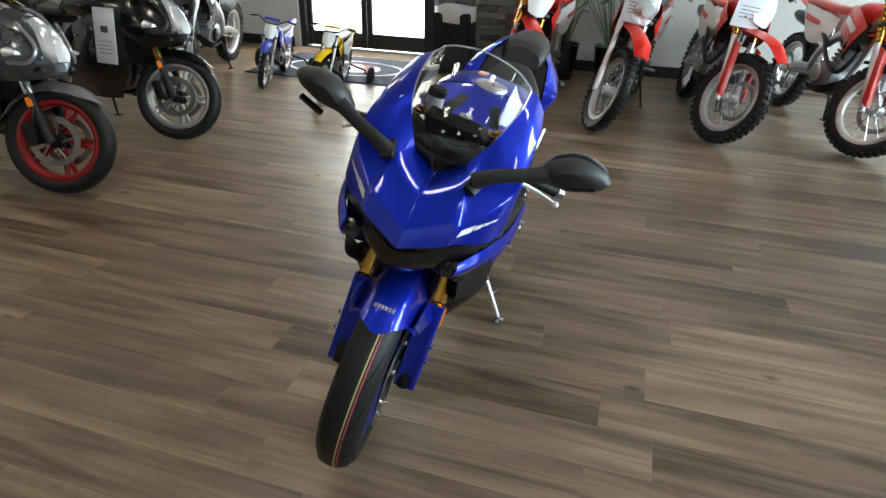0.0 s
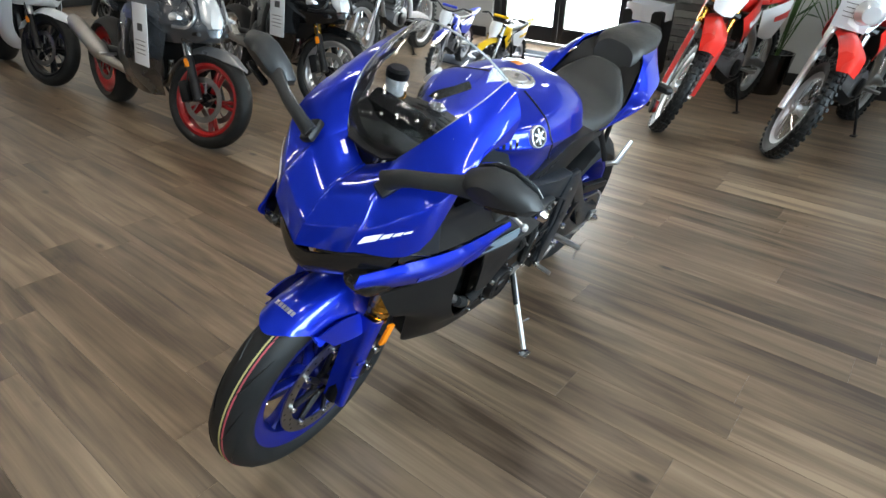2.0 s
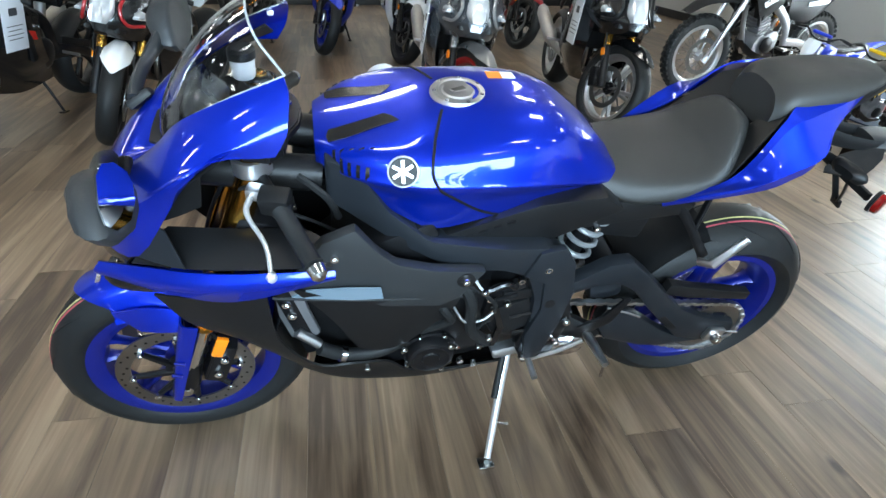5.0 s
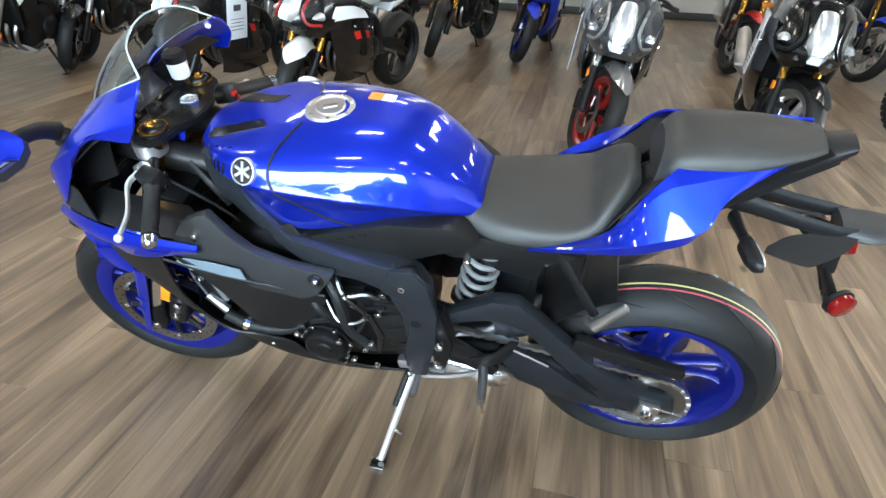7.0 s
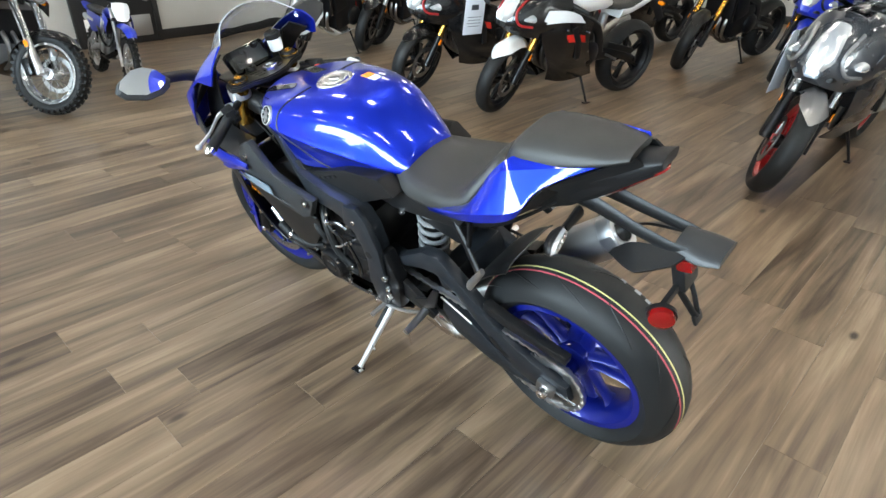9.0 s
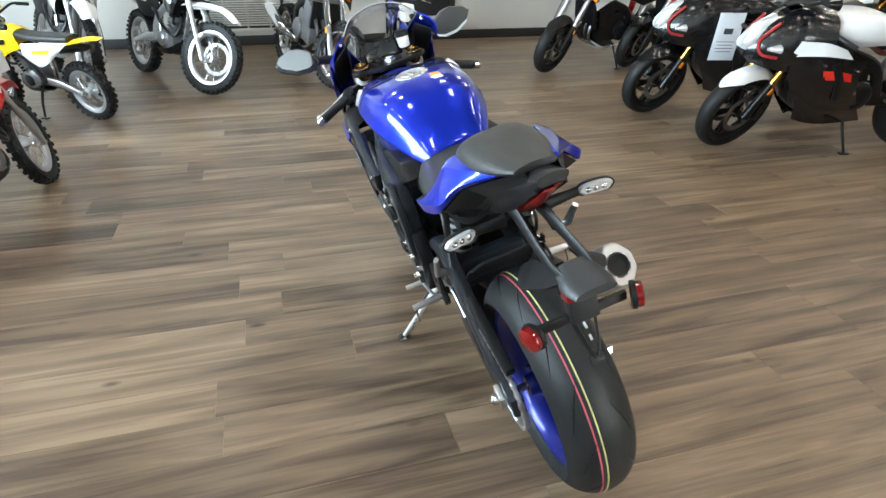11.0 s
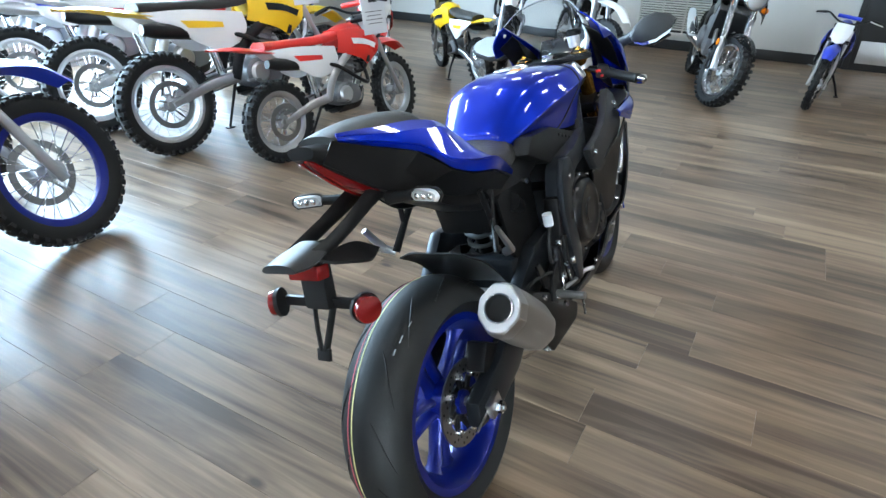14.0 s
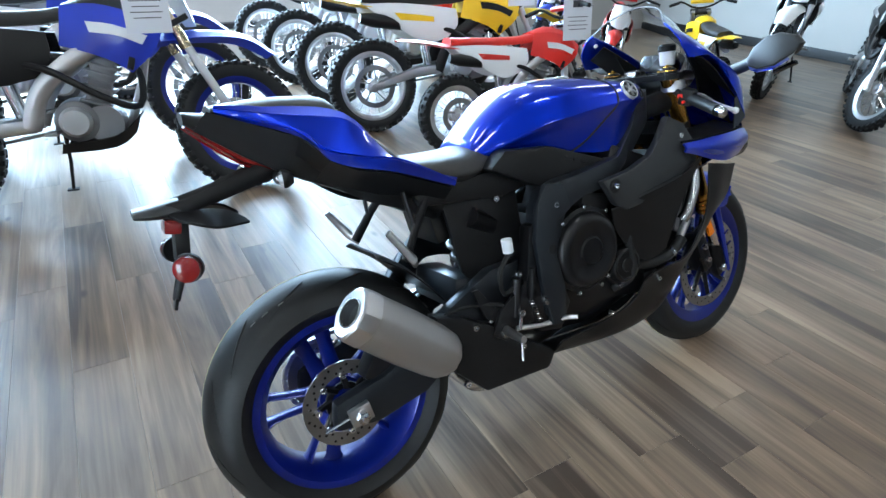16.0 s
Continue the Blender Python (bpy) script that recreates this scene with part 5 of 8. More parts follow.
street_bike(stand_at(-0.1, 4.5, -1.5, 4.7, 1.4), SILVER_PAINT, BLACK_GLOSS, "grey classic motorcycle near the windows", "classic", 10, rim=CHROME, spoke=True)
# row of red dirt bikes behind it
dirt_bike(stand_at(-2.24, -0.36, -3.62, -0.22, 1.40), 0.96, RED, WHITE, RED, "red dirt bike with gold fork and red fork guards", -28, fork=GOLD, guard=RED)
dirt_bike(stand_at(-2.24, 0.43, -3.60, 0.65, 1.40), 0.96, RED, WHITE, SEAT_VINYL, "red and white dirt bike with a silver fork", -30, tag=pose(1.26, 0.0, 1.0, 0, 0, -90), headlight=True)
dirt_bike(stand_at(-2.30, 1.31, -3.67, 1.17, 1.40), 0.98, RED, WHITE, RED, "red dirt bike with gold fork, red guards and a tag", -30, fork=GOLD, guard=RED, tag=pose(1.28, -0.06, 1.0, 0, 0, -90))
dirt_bike(stand_at(-2.34, 2.28, -3.69, 2.01, 1.40), 0.98, RED, WHITE, RED, "red dirt bike at the end of the row with red guards", -28, fork=GOLD, guard=RED)
# little ones with training wheels, and dark bikes near the door
dirt_bike(stand_at(-2.38, -2.75, -3.12, -2.95, 0.78), 0.52, BLUE_PLASTIC, BLUE_PLASTIC, SEAT_VINYL, "child's blue dirt bike with training wheels", -6, trainers=True, lean=0)
dirt_bike(stand_at(-2.20, -2.04, -2.94, -2.18, 0.78), 0.52, YELLOW, WHITE, SEAT_VINYL, "child's yellow dirt bike with training wheels", 6, trainers=True, lean=0)
dirt_bike(stand_at(-2.1, -3.5, -3.4, -3.85, 1.40), 0.95, BLACK_MATTE, BLACK_MATTE, SEAT_VINYL, "black dual-sport motorcycle with knobbly tyres", 8, headlight=True)
street_bike(stand_at(-3.1, -4.2, -4.2, -5.1, 1.40), SILVER_PAINT, BLACK_GLOSS, "dark grey classic motorcycle near the door", "classic", 6, rim=CHROME, spoke=True)

# ---- the blue sport motorcycle ----
from mathutils.bvhtree import BVHTree

LEAN_BIKE = 16.0
BIKE = pose(0, -0.096, 0.012, 0, 0, 1.06) @ pose(0, 0, 0, -LEAN_BIKE)
bike = thing("sport_motorcycle", BIKE, "glossy blue and black sport motorcycle on its side stand", "motorcycle")
STEER = pose(0.018, 0, 0) @ about((1.085, 0, 0.97), (1, 0, 0), 1.5) @ about((1.085, 0, 0.97), (0.4, 0, -0.915), -3.0)
HEAD = STEER @ pose(0.028, 0, -0.003)
FRONT = pose(0.026, 0, 0)
RF, RB = 0.302, 0.320
FA, RA = Vector((1.405, 0, 0.30)), Vector((0.008, 0, 0.312))


def both(name, make, material, label="", m=None, sharp=38):
    """The same part on the left (s = 1) and on the right (s = -1)."""
    return [part(name, make(s), material, bike, label, sharp, m) for s in (1, -1)]


def big_wheel(name, at, r, w, rim_r, disc_r, disc_sides, m0):
    c = w / 2
    m = m0 @ Matrix.Translation(at)
    rim = lathe(B(), [(rim_r + 0.010, -c * 0.74), (rim_r + 0.010, -c * 0.66), (rim_r - 0.004, -c * 0.60), (rim_r - 0.022, -c * 0.3), (rim_r - 0.024, c * 0.3), (rim_r - 0.004, c * 0.60), (rim_r + 0.010, c * 0.66), (rim_r + 0.010, c * 0.74), (rim_r - 0.010, c * 0.74), (rim_r - 0.030, c * 0.5), (rim_r - 0.036, 0), (rim_r - 0.030, -c * 0.5), (rim_r - 0.010, -c * 0.74)], None, 64, True)
    wh = part(name, rim, BLUE_WHEEL, bike, "dark blue cast wheel", m=m)
    prof = [(rim_r + 0.004, -c * 0.68), (rim_r + 0.012, -c * 0.80), (rim_r + 0.35 * (r - rim_r), -c * 0.97)]
    prof += [(r - c * (1 - math.cos(a)) * (0.92 if w > 0.15 else 1.02), c * math.sin(a)) for a in (radians(x) for x in range(-72, 73, 9))]
    prof += [(rim_r + 0.35 * (r - rim_r), c * 0.97), (rim_r + 0.012, c * 0.80), (rim_r + 0.004, c * 0.68)]
    ty = part("tyre", lathe(B(), prof, None, 96, True), RUBBER, wh, "black road tyre with coloured mould lines")
    # tread cuts, mould lines and grey marks on the tyre's crown
    def crown(v):
        s = max(-0.98, min(0.98, v / c))
        return r - c * (1 - math.sqrt(1 - s * s)) * (0.92 if w > 0.15 else 1.02)
    cuts = B()
    n = 13
    for i in range(n):
        for side in (1, -1):
            pts = []
            for k in range(5):
                v = side * c * (0.30 + 0.11 * k)
                a = 2 * math.pi * (i + (0.5 if side < 0 else 0)) / n + 0.05 * k + 0.012 * k * k
                rr = crown(v) + 0.0004
                pts.append((rr * math.cos(a), v, rr * math.sin(a)))
            tube(cuts, pts, [0.0008, 0.002, 0.0024, 0.002, 0.0008], 5)
    part("tread_cut", cuts, BLACK_MATTE, ty)
    for v, mm in ((0.012, STRIPE_Y), (0.020, STRIPE_R)):
        v *= w / 0.12
        part("mould_line", lathe(B(), [(crown(v - 0.0018) + 0.0006, v - 0.0018), (crown(v + 0.0018) + 0.0006, v + 0.0018), (crown(v + 0.0018) - 0.001, v + 0.0018), (crown(v - 0.0018) - 0.001, v - 0.0018)], None, 96, True), mm, ty)
    for i in range(5):
        a = 2 * math.pi * i / 5 + (0.3 if w < 0.15 else 0.54)
        sp = B()
        for da in (-0.19, 0.19):
            p = [(q * math.cos(a + da * f), 0, q * math.sin(a + da * f)) for q, f in ((0.045, 1.9), (0.085, 1.25), (0.135, 1.0), (rim_r - 0.05, 0.98), (rim_r - 0.03, 1.0))]
            tube(sp, p, [0.012, 0.0085, 0.0075, 0.0085, 0.013], 8, 1.7 if w < 0.15 else 2.4)
        part("spoke", sp, BLUE_WHEEL, wh)
    part("hub", lathe(B(), [(0, -c * 0.8), (0.03, -c * 0.8), (0.034, -c * 0.5), (0.055, -c * 0.4), (0.05, 0), (0.055, c * 0.4), (0.034, c * 0.5), (0.03, c * 0.8), (0, c * 0.8)], None, 28), BLUE_WHEEL, wh)
    part("valve", tube(B(), [(rim_r - 0.03, 0, 0.0), (rim_r - 0.06, 0.012, 0.0)], 0.003, 6), CHROME, wh)
    for s in disc_sides:
        dv = s * (0.062 if w < 0.15 else 0.075)
        d = lathe(B(), [(disc_r - 0.034, dv - 0.0025), (disc_r, dv - 0.0025), (disc_r, dv + 0.0025), (disc_r - 0.034, dv + 0.0025)], None, 56, True)
        disc = part("brake_disc", d, STEEL, wh, "drilled steel brake disc")
        ho = B()
        for i in range(40):
            a = 2 * math.pi * i / 40
            q = disc_r - (0.010, 0.018, 0.026)[i % 3]
            lathe(ho, [(0, 0.003 * s), (0.0035, 0.003 * s), (0.0035, -0.0005 * s)], Matrix.Translation((q * math.cos(a), dv, q * math.sin(a))), 8)
        part("drill_hole", ho, BLACK_SATIN, disc)
        car = part("disc_carrier", lathe(B(), [(0.034, dv * 0.85 - 0.004), (0.05, dv * 0.85 - 0.004), (0.05, dv * 0.85 + 0.004), (0.034, dv * 0.85 + 0.004)], None, 24, True), BLACK_SATIN, disc)
        for i in range(8):
            a = 2 * math.pi * i / 8
            part("carrier_arm", tube(B(), [(0.036 * math.cos(a - 0.3), dv * 0.85, 0.036 * math.sin(a - 0.3)), ((disc_r - 0.028) * math.cos(a), dv, (disc_r - 0.028) * math.sin(a))], [0.010, 0.007], 6), BLACK_SATIN, disc)
        bolts("disc_bobbin", [((disc_r - 0.036) * math.cos(2 * math.pi * i / 8), dv + 0.003 * s, (disc_r - 0.036) * math.sin(2 * math.pi * i / 8)) for i in range(8)], wh, s, 0.009)
    return wh


big_wheel("front_wheel", FA, RF, 0.12, 0.216, 0.16, (1, -1), STEER)
rw = big_wheel("rear_wheel", RA, RB, 0.194, 0.218, 0.11, (-1,), Matrix())

# tank: a crease runs along its flank, the knee side falls in below it


def tank_row(u, vl, wl, vc, wc, vs, wsh, wt):
    return [(u, vl, wl), (u, vl + (vc - vl) * 0.42, wl + (wc - wl) * 0.55), (u, vc - 0.001, wc - 0.007), (u, vc - 0.003, wc + 0.007), (u, vs, wsh), (u, vs * 0.52, wt - 0.003), (u, 0, wt)]


tank = part("tank", solid(B(), [tank_row(*r) for r in (
    (1.065, 0.060, 0.900, 0.085, 0.925, 0.072, 0.952, 0.966),
    (1.00, 0.110, 0.872, 0.147, 0.928, 0.124, 0.966, 0.974),
    (0.915, 0.150, 0.832, 0.186, 0.930, 0.158, 0.974, 0.988),
    (0.84, 0.162, 0.800, 0.194, 0.926, 0.156, 0.978, 1.002),
    (0.71, 0.148, 0.815, 0.187, 0.916, 0.150, 0.978, 1.010),
    (0.60, 0.127, 0.826, 0.164, 0.898, 0.130, 0.964, 0.996),
    (0.51, 0.108, 0.828, 0.130, 0.868, 0.100, 0.916, 0.940),
    (0.445, 0.084, 0.826, 0.094, 0.845, 0.074, 0.868, 0.880))], 5), BLUE, bike, "glossy metallic blue fuel tank", 50)

# nose cowl: a horseshoe band from wing tip to wing tip round the screen
cowl_half = [
    [(1.100, 0.142, 1.120), (1.19, 0.140, 1.083), (1.275, 0.118, 1.030), (1.325, 0.080, 0.965), (1.332, 0.066, 0.947), (1.340, 0.012, 0.909), (1.341, 0, 0.908)],
    [(1.095, 0.165, 1.105), (1.20, 0.175, 1.058), (1.305, 0.160, 0.995), (1.390, 0.102, 0.926), (1.401, 0.087, 0.918), (1.426, 0.012, 0.884), (1.427, 0, 0.883)],
    [(1.100, 0.192, 1.072), (1.205, 0.202, 1.030), (1.345, 0.199, 0.945), (1.437, 0.120, 0.868), (1.449, 0.101, 0.864), (1.482, 0.011, 0.824), (1.484, 0, 0.822)],
    [(1.106, 0.198, 1.052), (1.22, 0.207, 1.020), (1.355, 0.207, 0.924), (1.450, 0.121, 0.848), (1.462, 0.101, 0.843), (1.494, 0.010, 0.803), (1.496, 0, 0.801)],
    [(1.125, 0.203, 1.020), (1.25, 0.207, 1.004), (1.372, 0.208, 0.830), (1.466, 0.118, 0.808), (1.478, 0.098, 0.797), (1.508, 0.010, 0.768), (1.511, 0, 0.765)]]
cowl = part("nose_cowl", patch(B(), [sym(r) for r in cowl_half], 5, 0.005), BLUE, bike, "glossy blue nose cowl", 24)
ws = part("windscreen", patch(B(), [
    sym([(1.332, 0.03, 0.917), (1.336, 0.015, 0.914), (1.338, 0, 0.913)]),
    sym([(1.322, 0.082, 0.969), (1.326, 0.045, 0.988), (1.328, 0, 0.995)]),
    sym([(1.272, 0.118, 1.034), (1.273, 0.07, 1.070), (1.276, 0, 1.085)]),
    sym([(1.188, 0.139, 1.087), (1.205, 0.085, 1.132), (1.212, 0, 1.148)]),
    sym([(1.10, 0.140, 1.124), (1.142, 0.09, 1.166), (1.157, 0, 1.184)])], 6, 0.003), CLEAR, bike, "clear curved windscreen")

# thin pale tubes added to paint the bright gleam of the screen's edge
edge_l = [(1.10, 0.141, 1.125), (1.142, 0.09, 1.167), (1.157, 0, 1.185)]
part("screen_top_gleam", tube(B(), curve_pts(sym(edge_l), 5), 0.0022, 6), EDGE_GLEAM, ws)
both("screen_side_gleam", lambda s: tube(B(), curve_pts([(1.10, 0.141 * s, 1.125), (1.188, 0.140 * s, 1.088), (1.272, 0.119 * s, 1.035), (1.322, 0.083 * s, 0.970), (1.332, 0.031 * s, 0.918)], 5), 0.0014, 6), EDGE_GLEAM)

# blue side strips and black side fairings
both("side_strip", lambda s: patch(B(), [
    [(1.470, 0.150 * s, 0.765), (1.385, 0.194 * s, 0.785), (1.25, 0.230 * s, 0.787), (1.045, 0.243 * s, 0.786)],
    [(1.484, 0.153 * s, 0.740), (1.390, 0.204 * s, 0.752), (1.25, 0.243 * s, 0.755), (1.045, 0.251 * s, 0.776)],
    [(1.452, 0.148 * s, 0.710), (1.365, 0.194 * s, 0.712), (1.23, 0.233 * s, 0.712), (1.045, 0.247 * s, 0.767)]], 6, 0.005), BLUE, "blue painted fairing strip")
both("side_fairing", lambda s: patch(B(), [
    [(1.385, 0.160 * s, 0.672), (1.27, 0.205 * s, 0.692), (1.165, 0.228 * s, 0.712)],
    [(1.325, 0.166 * s, 0.57), (1.23, 0.207 * s, 0.575), (1.155, 0.224 * s, 0.565)],
    [(1.22, 0.140 * s, 0.48), (1.165, 0.192 * s, 0.47), (1.085, 0.216 * s, 0.452)],
    [(1.165, 0.115 * s, 0.365), (1.10, 0.172 * s, 0.380), (1.00, 0.207 * s, 0.430)],
    [(1.12, 0.095 * s, 0.268), (1.03, 0.150 * s, 0.298), (0.925, 0.197 * s, 0.410)],
    [(1.02, 0.105 * s, 0.232), (0.94, 0.150 * s, 0.272), (0.87, 0.188 * s, 0.352)],
    [(0.86, 0.105 * s, 0.220), (0.80, 0.146 * s, 0.256), (0.76, 0.176 * s, 0.318)],
    [(0.60, 0.100 * s, 0.240), (0.61, 0.130 * s, 0.262), (0.62, 0.155 * s, 0.295)]], 5, 0.005), BLACK_MATTE, "matte black lower fairing", pose(0.012, 0, 0))
both("fairing_panel", lambda s: patch(B(), [
    [(1.13, 0.243 * s, 0.748), (1.03, 0.238 * s, 0.697), (0.90, 0.230 * s, 0.672), (0.785, 0.216 * s, 0.648)],
    [(1.065, 0.226 * s, 0.635), (0.99, 0.222 * s, 0.605), (0.90, 0.216 * s, 0.590), (0.81, 0.205 * s, 0.580)],
    [(1.005, 0.206 * s, 0.490), (0.975, 0.204 * s, 0.474), (0.935, 0.203 * s, 0.470), (0.895, 0.200 * s, 0.482)]], 5, 0.005), BLACK_MATTE, "matte black fairing panel")
both("panel_edge", lambda s: tube(B(), curve_pts([(1.165, 0.232 * s, 0.712), (1.03, 0.240 * s, 0.698), (0.90, 0.232 * s, 0.673), (0.785, 0.218 * s, 0.649)], 4), 0.003, 6), GREY_PLASTIC)
both("duct_wall", lambda s: plate(B(), [(1.18, 0.72), (1.04, 0.70), (0.92, 0.55), (0.90, 0.40), (1.08, 0.40), (1.17, 0.50)], 0.140 * s, 0.146 * s, 0.002), BLACK_MATTE)
both("belly_floor", lambda s: patch(B(), [[(1.12, 0.095 * s, 0.268), (1.02, 0.105 * s, 0.232), (0.86, 0.105 * s, 0.220), (0.60, 0.10 * s, 0.240)], [(1.10, 0.001 * s, 0.262), (1.02, 0.001 * s, 0.228), (0.86, 0.001 * s, 0.216), (0.60, 0.001 * s, 0.236)]], 3, 0.004), BLACK_MATTE)
both("radiator_tank", lambda s: plate(B(), [(1.170, 0.715), (1.120, 0.705), (1.105, 0.600), (1.085, 0.520), (1.115, 0.495), (1.150, 0.515), (1.168, 0.590)], 0.160 * s, 0.178 * s, 0.006), CASTING, "grey metal radiator side tank")
for s in (1, -1):
    bolts("tank_bolt", [(1.148, 0.180 * s, 0.635), (1.140, 0.180 * s, 0.597)], bike, s, 0.010)
    part("radiator_pipe", tube(B(), [(1.135, 0.184 * s, 0.540), (1.09, 0.190 * s, 0.497)], 0.012, 12), ALU, bike, "polished radiator pipe")
    part("radiator_hose", tube(B(), curve_pts([(1.090, 0.200 * s, 0.496), (1.04, 0.198 * s, 0.462), (0.96, 0.19 * s, 0.448), (0.89, 0.17 * s, 0.46)], 4), 0.016, 10), RUBBER, bike)
    part("hose_clamp", tube(B(), [(1.046, 0.198 * s, 0.465), (1.034, 0.198 * s, 0.460)], 0.0185, 12), CHROME, bike)
    bolts("panel_bolt", [(0.985, 0.198 * s, 0.395), (0.80, 0.182 * s, 0.335)], bike, s, 0.007)

# frame, covers
def head_in(u, v, w):
    k = min(max((u - 0.80) / 0.25, 0), 1)
    return (u, v * (1 - 0.42 * k), w)


FRAME_OUT = [(1.05, 0.95), (0.985, 0.925), (0.935, 0.845), (0.855, 0.785), (0.70, 0.766), (0.61, 0.758), (0.565, 0.735), (0.542, 0.69), (0.530, 0.54), (0.545, 0.41), (0.62, 0.39), (0.607, 0.50), (0.612, 0.60), (0.64, 0.675), (0.70, 0.70), (0.80, 0.712), (0.92, 0.765), (1.05, 0.85)]
both("frame_spar", lambda s: plate(B(), FRAME_OUT, 0.15 * s, 0.205 * s, 0.012, head_in), CHARCOAL, "dark grey aluminium frame spar")
both("frame_pivot", lambda s: plate(B(), [(0.652, 0.684), (0.628, 0.752), (0.572, 0.761), (0.541, 0.714), (0.523, 0.622), (0.533, 0.511), (0.560, 0.380), (0.600, 0.372), (0.615, 0.47), (0.592, 0.568), (0.602, 0.656)], 0.190 * s, 0.212 * s, 0.008), CHARCOAL, "dark grey frame pivot casting")
both("frame_hole", lambda s: lathe(B(), [(0, 0.2125 * s), (0.013, 0.2125 * s), (0.0135, 0.209 * s), (0, 0.209 * s)], Matrix.Translation((0.575, 0, 0.588)), 16), BLACK_MATTE)
both("intake_cover", lambda s: plate(B(), [(1.11, 0.79), (1.065, 0.845), (1.005, 0.872), (0.965, 0.812), (0.928, 0.775), (0.85, 0.748), (0.745, 0.735), (0.795, 0.660), (0.835, 0.640), (0.94, 0.653), (1.062, 0.682), (1.125, 0.730)], 0.205 * s, 0.232 * s, 0.008), GREY_PLASTIC, "charcoal textured fairing cover")
both("tank_side_cover", lambda s: plate(B(), [(0.87, 0.765), (0.63, 0.845), (0.49, 0.855), (0.44, 0.815), (0.59, 0.745), (0.74, 0.735)], 0.11 * s, 0.166 * s, 0.008), BLACK_MATTE, "black embossed knee panel")
both("seat_side_cover", lambda s: plate(B(), [(0.52, 0.815), (0.40, 0.80), (0.24, 0.785), (0.26, 0.755), (0.42, 0.742), (0.50, 0.735), (0.57, 0.75)], 0.09 * s, 0.128 * s, 0.008), BLACK_MATTE)

# seats and tail
part("rider_seat", solid(B(), [
    [(0.50, 0.075, 0.825), (0.50, 0.095, 0.84), (0.50, 0.07, 0.868), (0.50, 0, 0.885)],
    [(0.42, 0.125, 0.80), (0.42, 0.135, 0.82), (0.42, 0.10, 0.855), (0.42, 0, 0.868)],
    [(0.30, 0.135, 0.80), (0.30, 0.148, 0.825), (0.30, 0.12, 0.858), (0.30, 0, 0.868)],
    [(0.235, 0.132, 0.812), (0.235, 0.142, 0.838), (0.235, 0.118, 0.872), (0.235, 0, 0.884)],
    [(0.195, 0.118, 0.838), (0.195, 0.126, 0.868), (0.200, 0.098, 0.908), (0.205, 0, 0.918)],
    [(0.155, 0.070, 0.880), (0.155, 0.078, 0.905), (0.165, 0.062, 0.946), (0.170, 0, 0.958)],
    [(0.135, 0.045, 0.90), (0.135, 0.050, 0.915), (0.140, 0.040, 0.944), (0.143, 0, 0.950)]], 6), SEAT_VINYL, bike, "black vinyl rider seat")
part("passenger_seat", solid(B(), [
    [(0.122, 0.062, 0.935), (0.122, 0.074, 0.955), (0.118, 0.068, 0.99), (0.112, 0.04, 1.012), (0.11, 0, 1.016)],
    [(0.085, 0.080, 0.968), (0.085, 0.092, 0.985), (0.08, 0.082, 1.018), (0.075, 0.05, 1.036), (0.072, 0, 1.040)],
    [(-0.03, 0.078, 0.998), (-0.03, 0.088, 1.01), (-0.03, 0.076, 1.032), (-0.03, 0.045, 1.046), (-0.03, 0, 1.050)],
    [(-0.115, 0.058, 1.018), (-0.115, 0.066, 1.027), (-0.115, 0.056, 1.038), (-0.115, 0.03, 1.046), (-0.115, 0, 1.048)],
    [(-0.155, 0.040, 1.028), (-0.155, 0.046, 1.034), (-0.155, 0.038, 1.040), (-0.155, 0.02, 1.044), (-0.155, 0, 1.045)]], 5), SEAT_VINYL, bike, "black vinyl passenger seat")
TAIL = pose(0.004, -0.008, -0.005)
TAIL_EDGES = [
    [(0.345, 0.143, 0.815), (0.20, 0.150, 0.872), (0.118, 0.122, 0.980), (0.065, 0.088, 1.014), (-0.045, 0.066, 1.032), (-0.150, 0.038, 1.047)],
    [(0.340, 0.147, 0.812), (0.195, 0.166, 0.876), (0.108, 0.134, 0.975), (0.045, 0.120, 0.998), (-0.050, 0.092, 1.016), (-0.152, 0.041, 1.043)],
    [(0.338, 0.149, 0.810), (0.185, 0.200, 0.886), (0.095, 0.190, 0.910), (0.024, 0.174, 0.936), (-0.014, 0.128, 0.981), (-0.150, 0.041, 1.038)],
    [(0.334, 0.147, 0.801), (0.168, 0.194, 0.866), (0.085, 0.186, 0.888), (0.034, 0.172, 0.914), (-0.006, 0.122, 0.968), (-0.146, 0.038, 1.033)]]


def tail_strip(i, s):
    """One smooth strip of the tail side, between two creases."""
    fine = [curve_pts([(u, v * s, w) for u, v, w in r], 5) for r in TAIL_EDGES[i:i + 2]]
    return patch(B(), [[tuple(p + (q - p) * k / 4) for p, q in zip(*fine)] for k in range(5)], 1, 0.004)


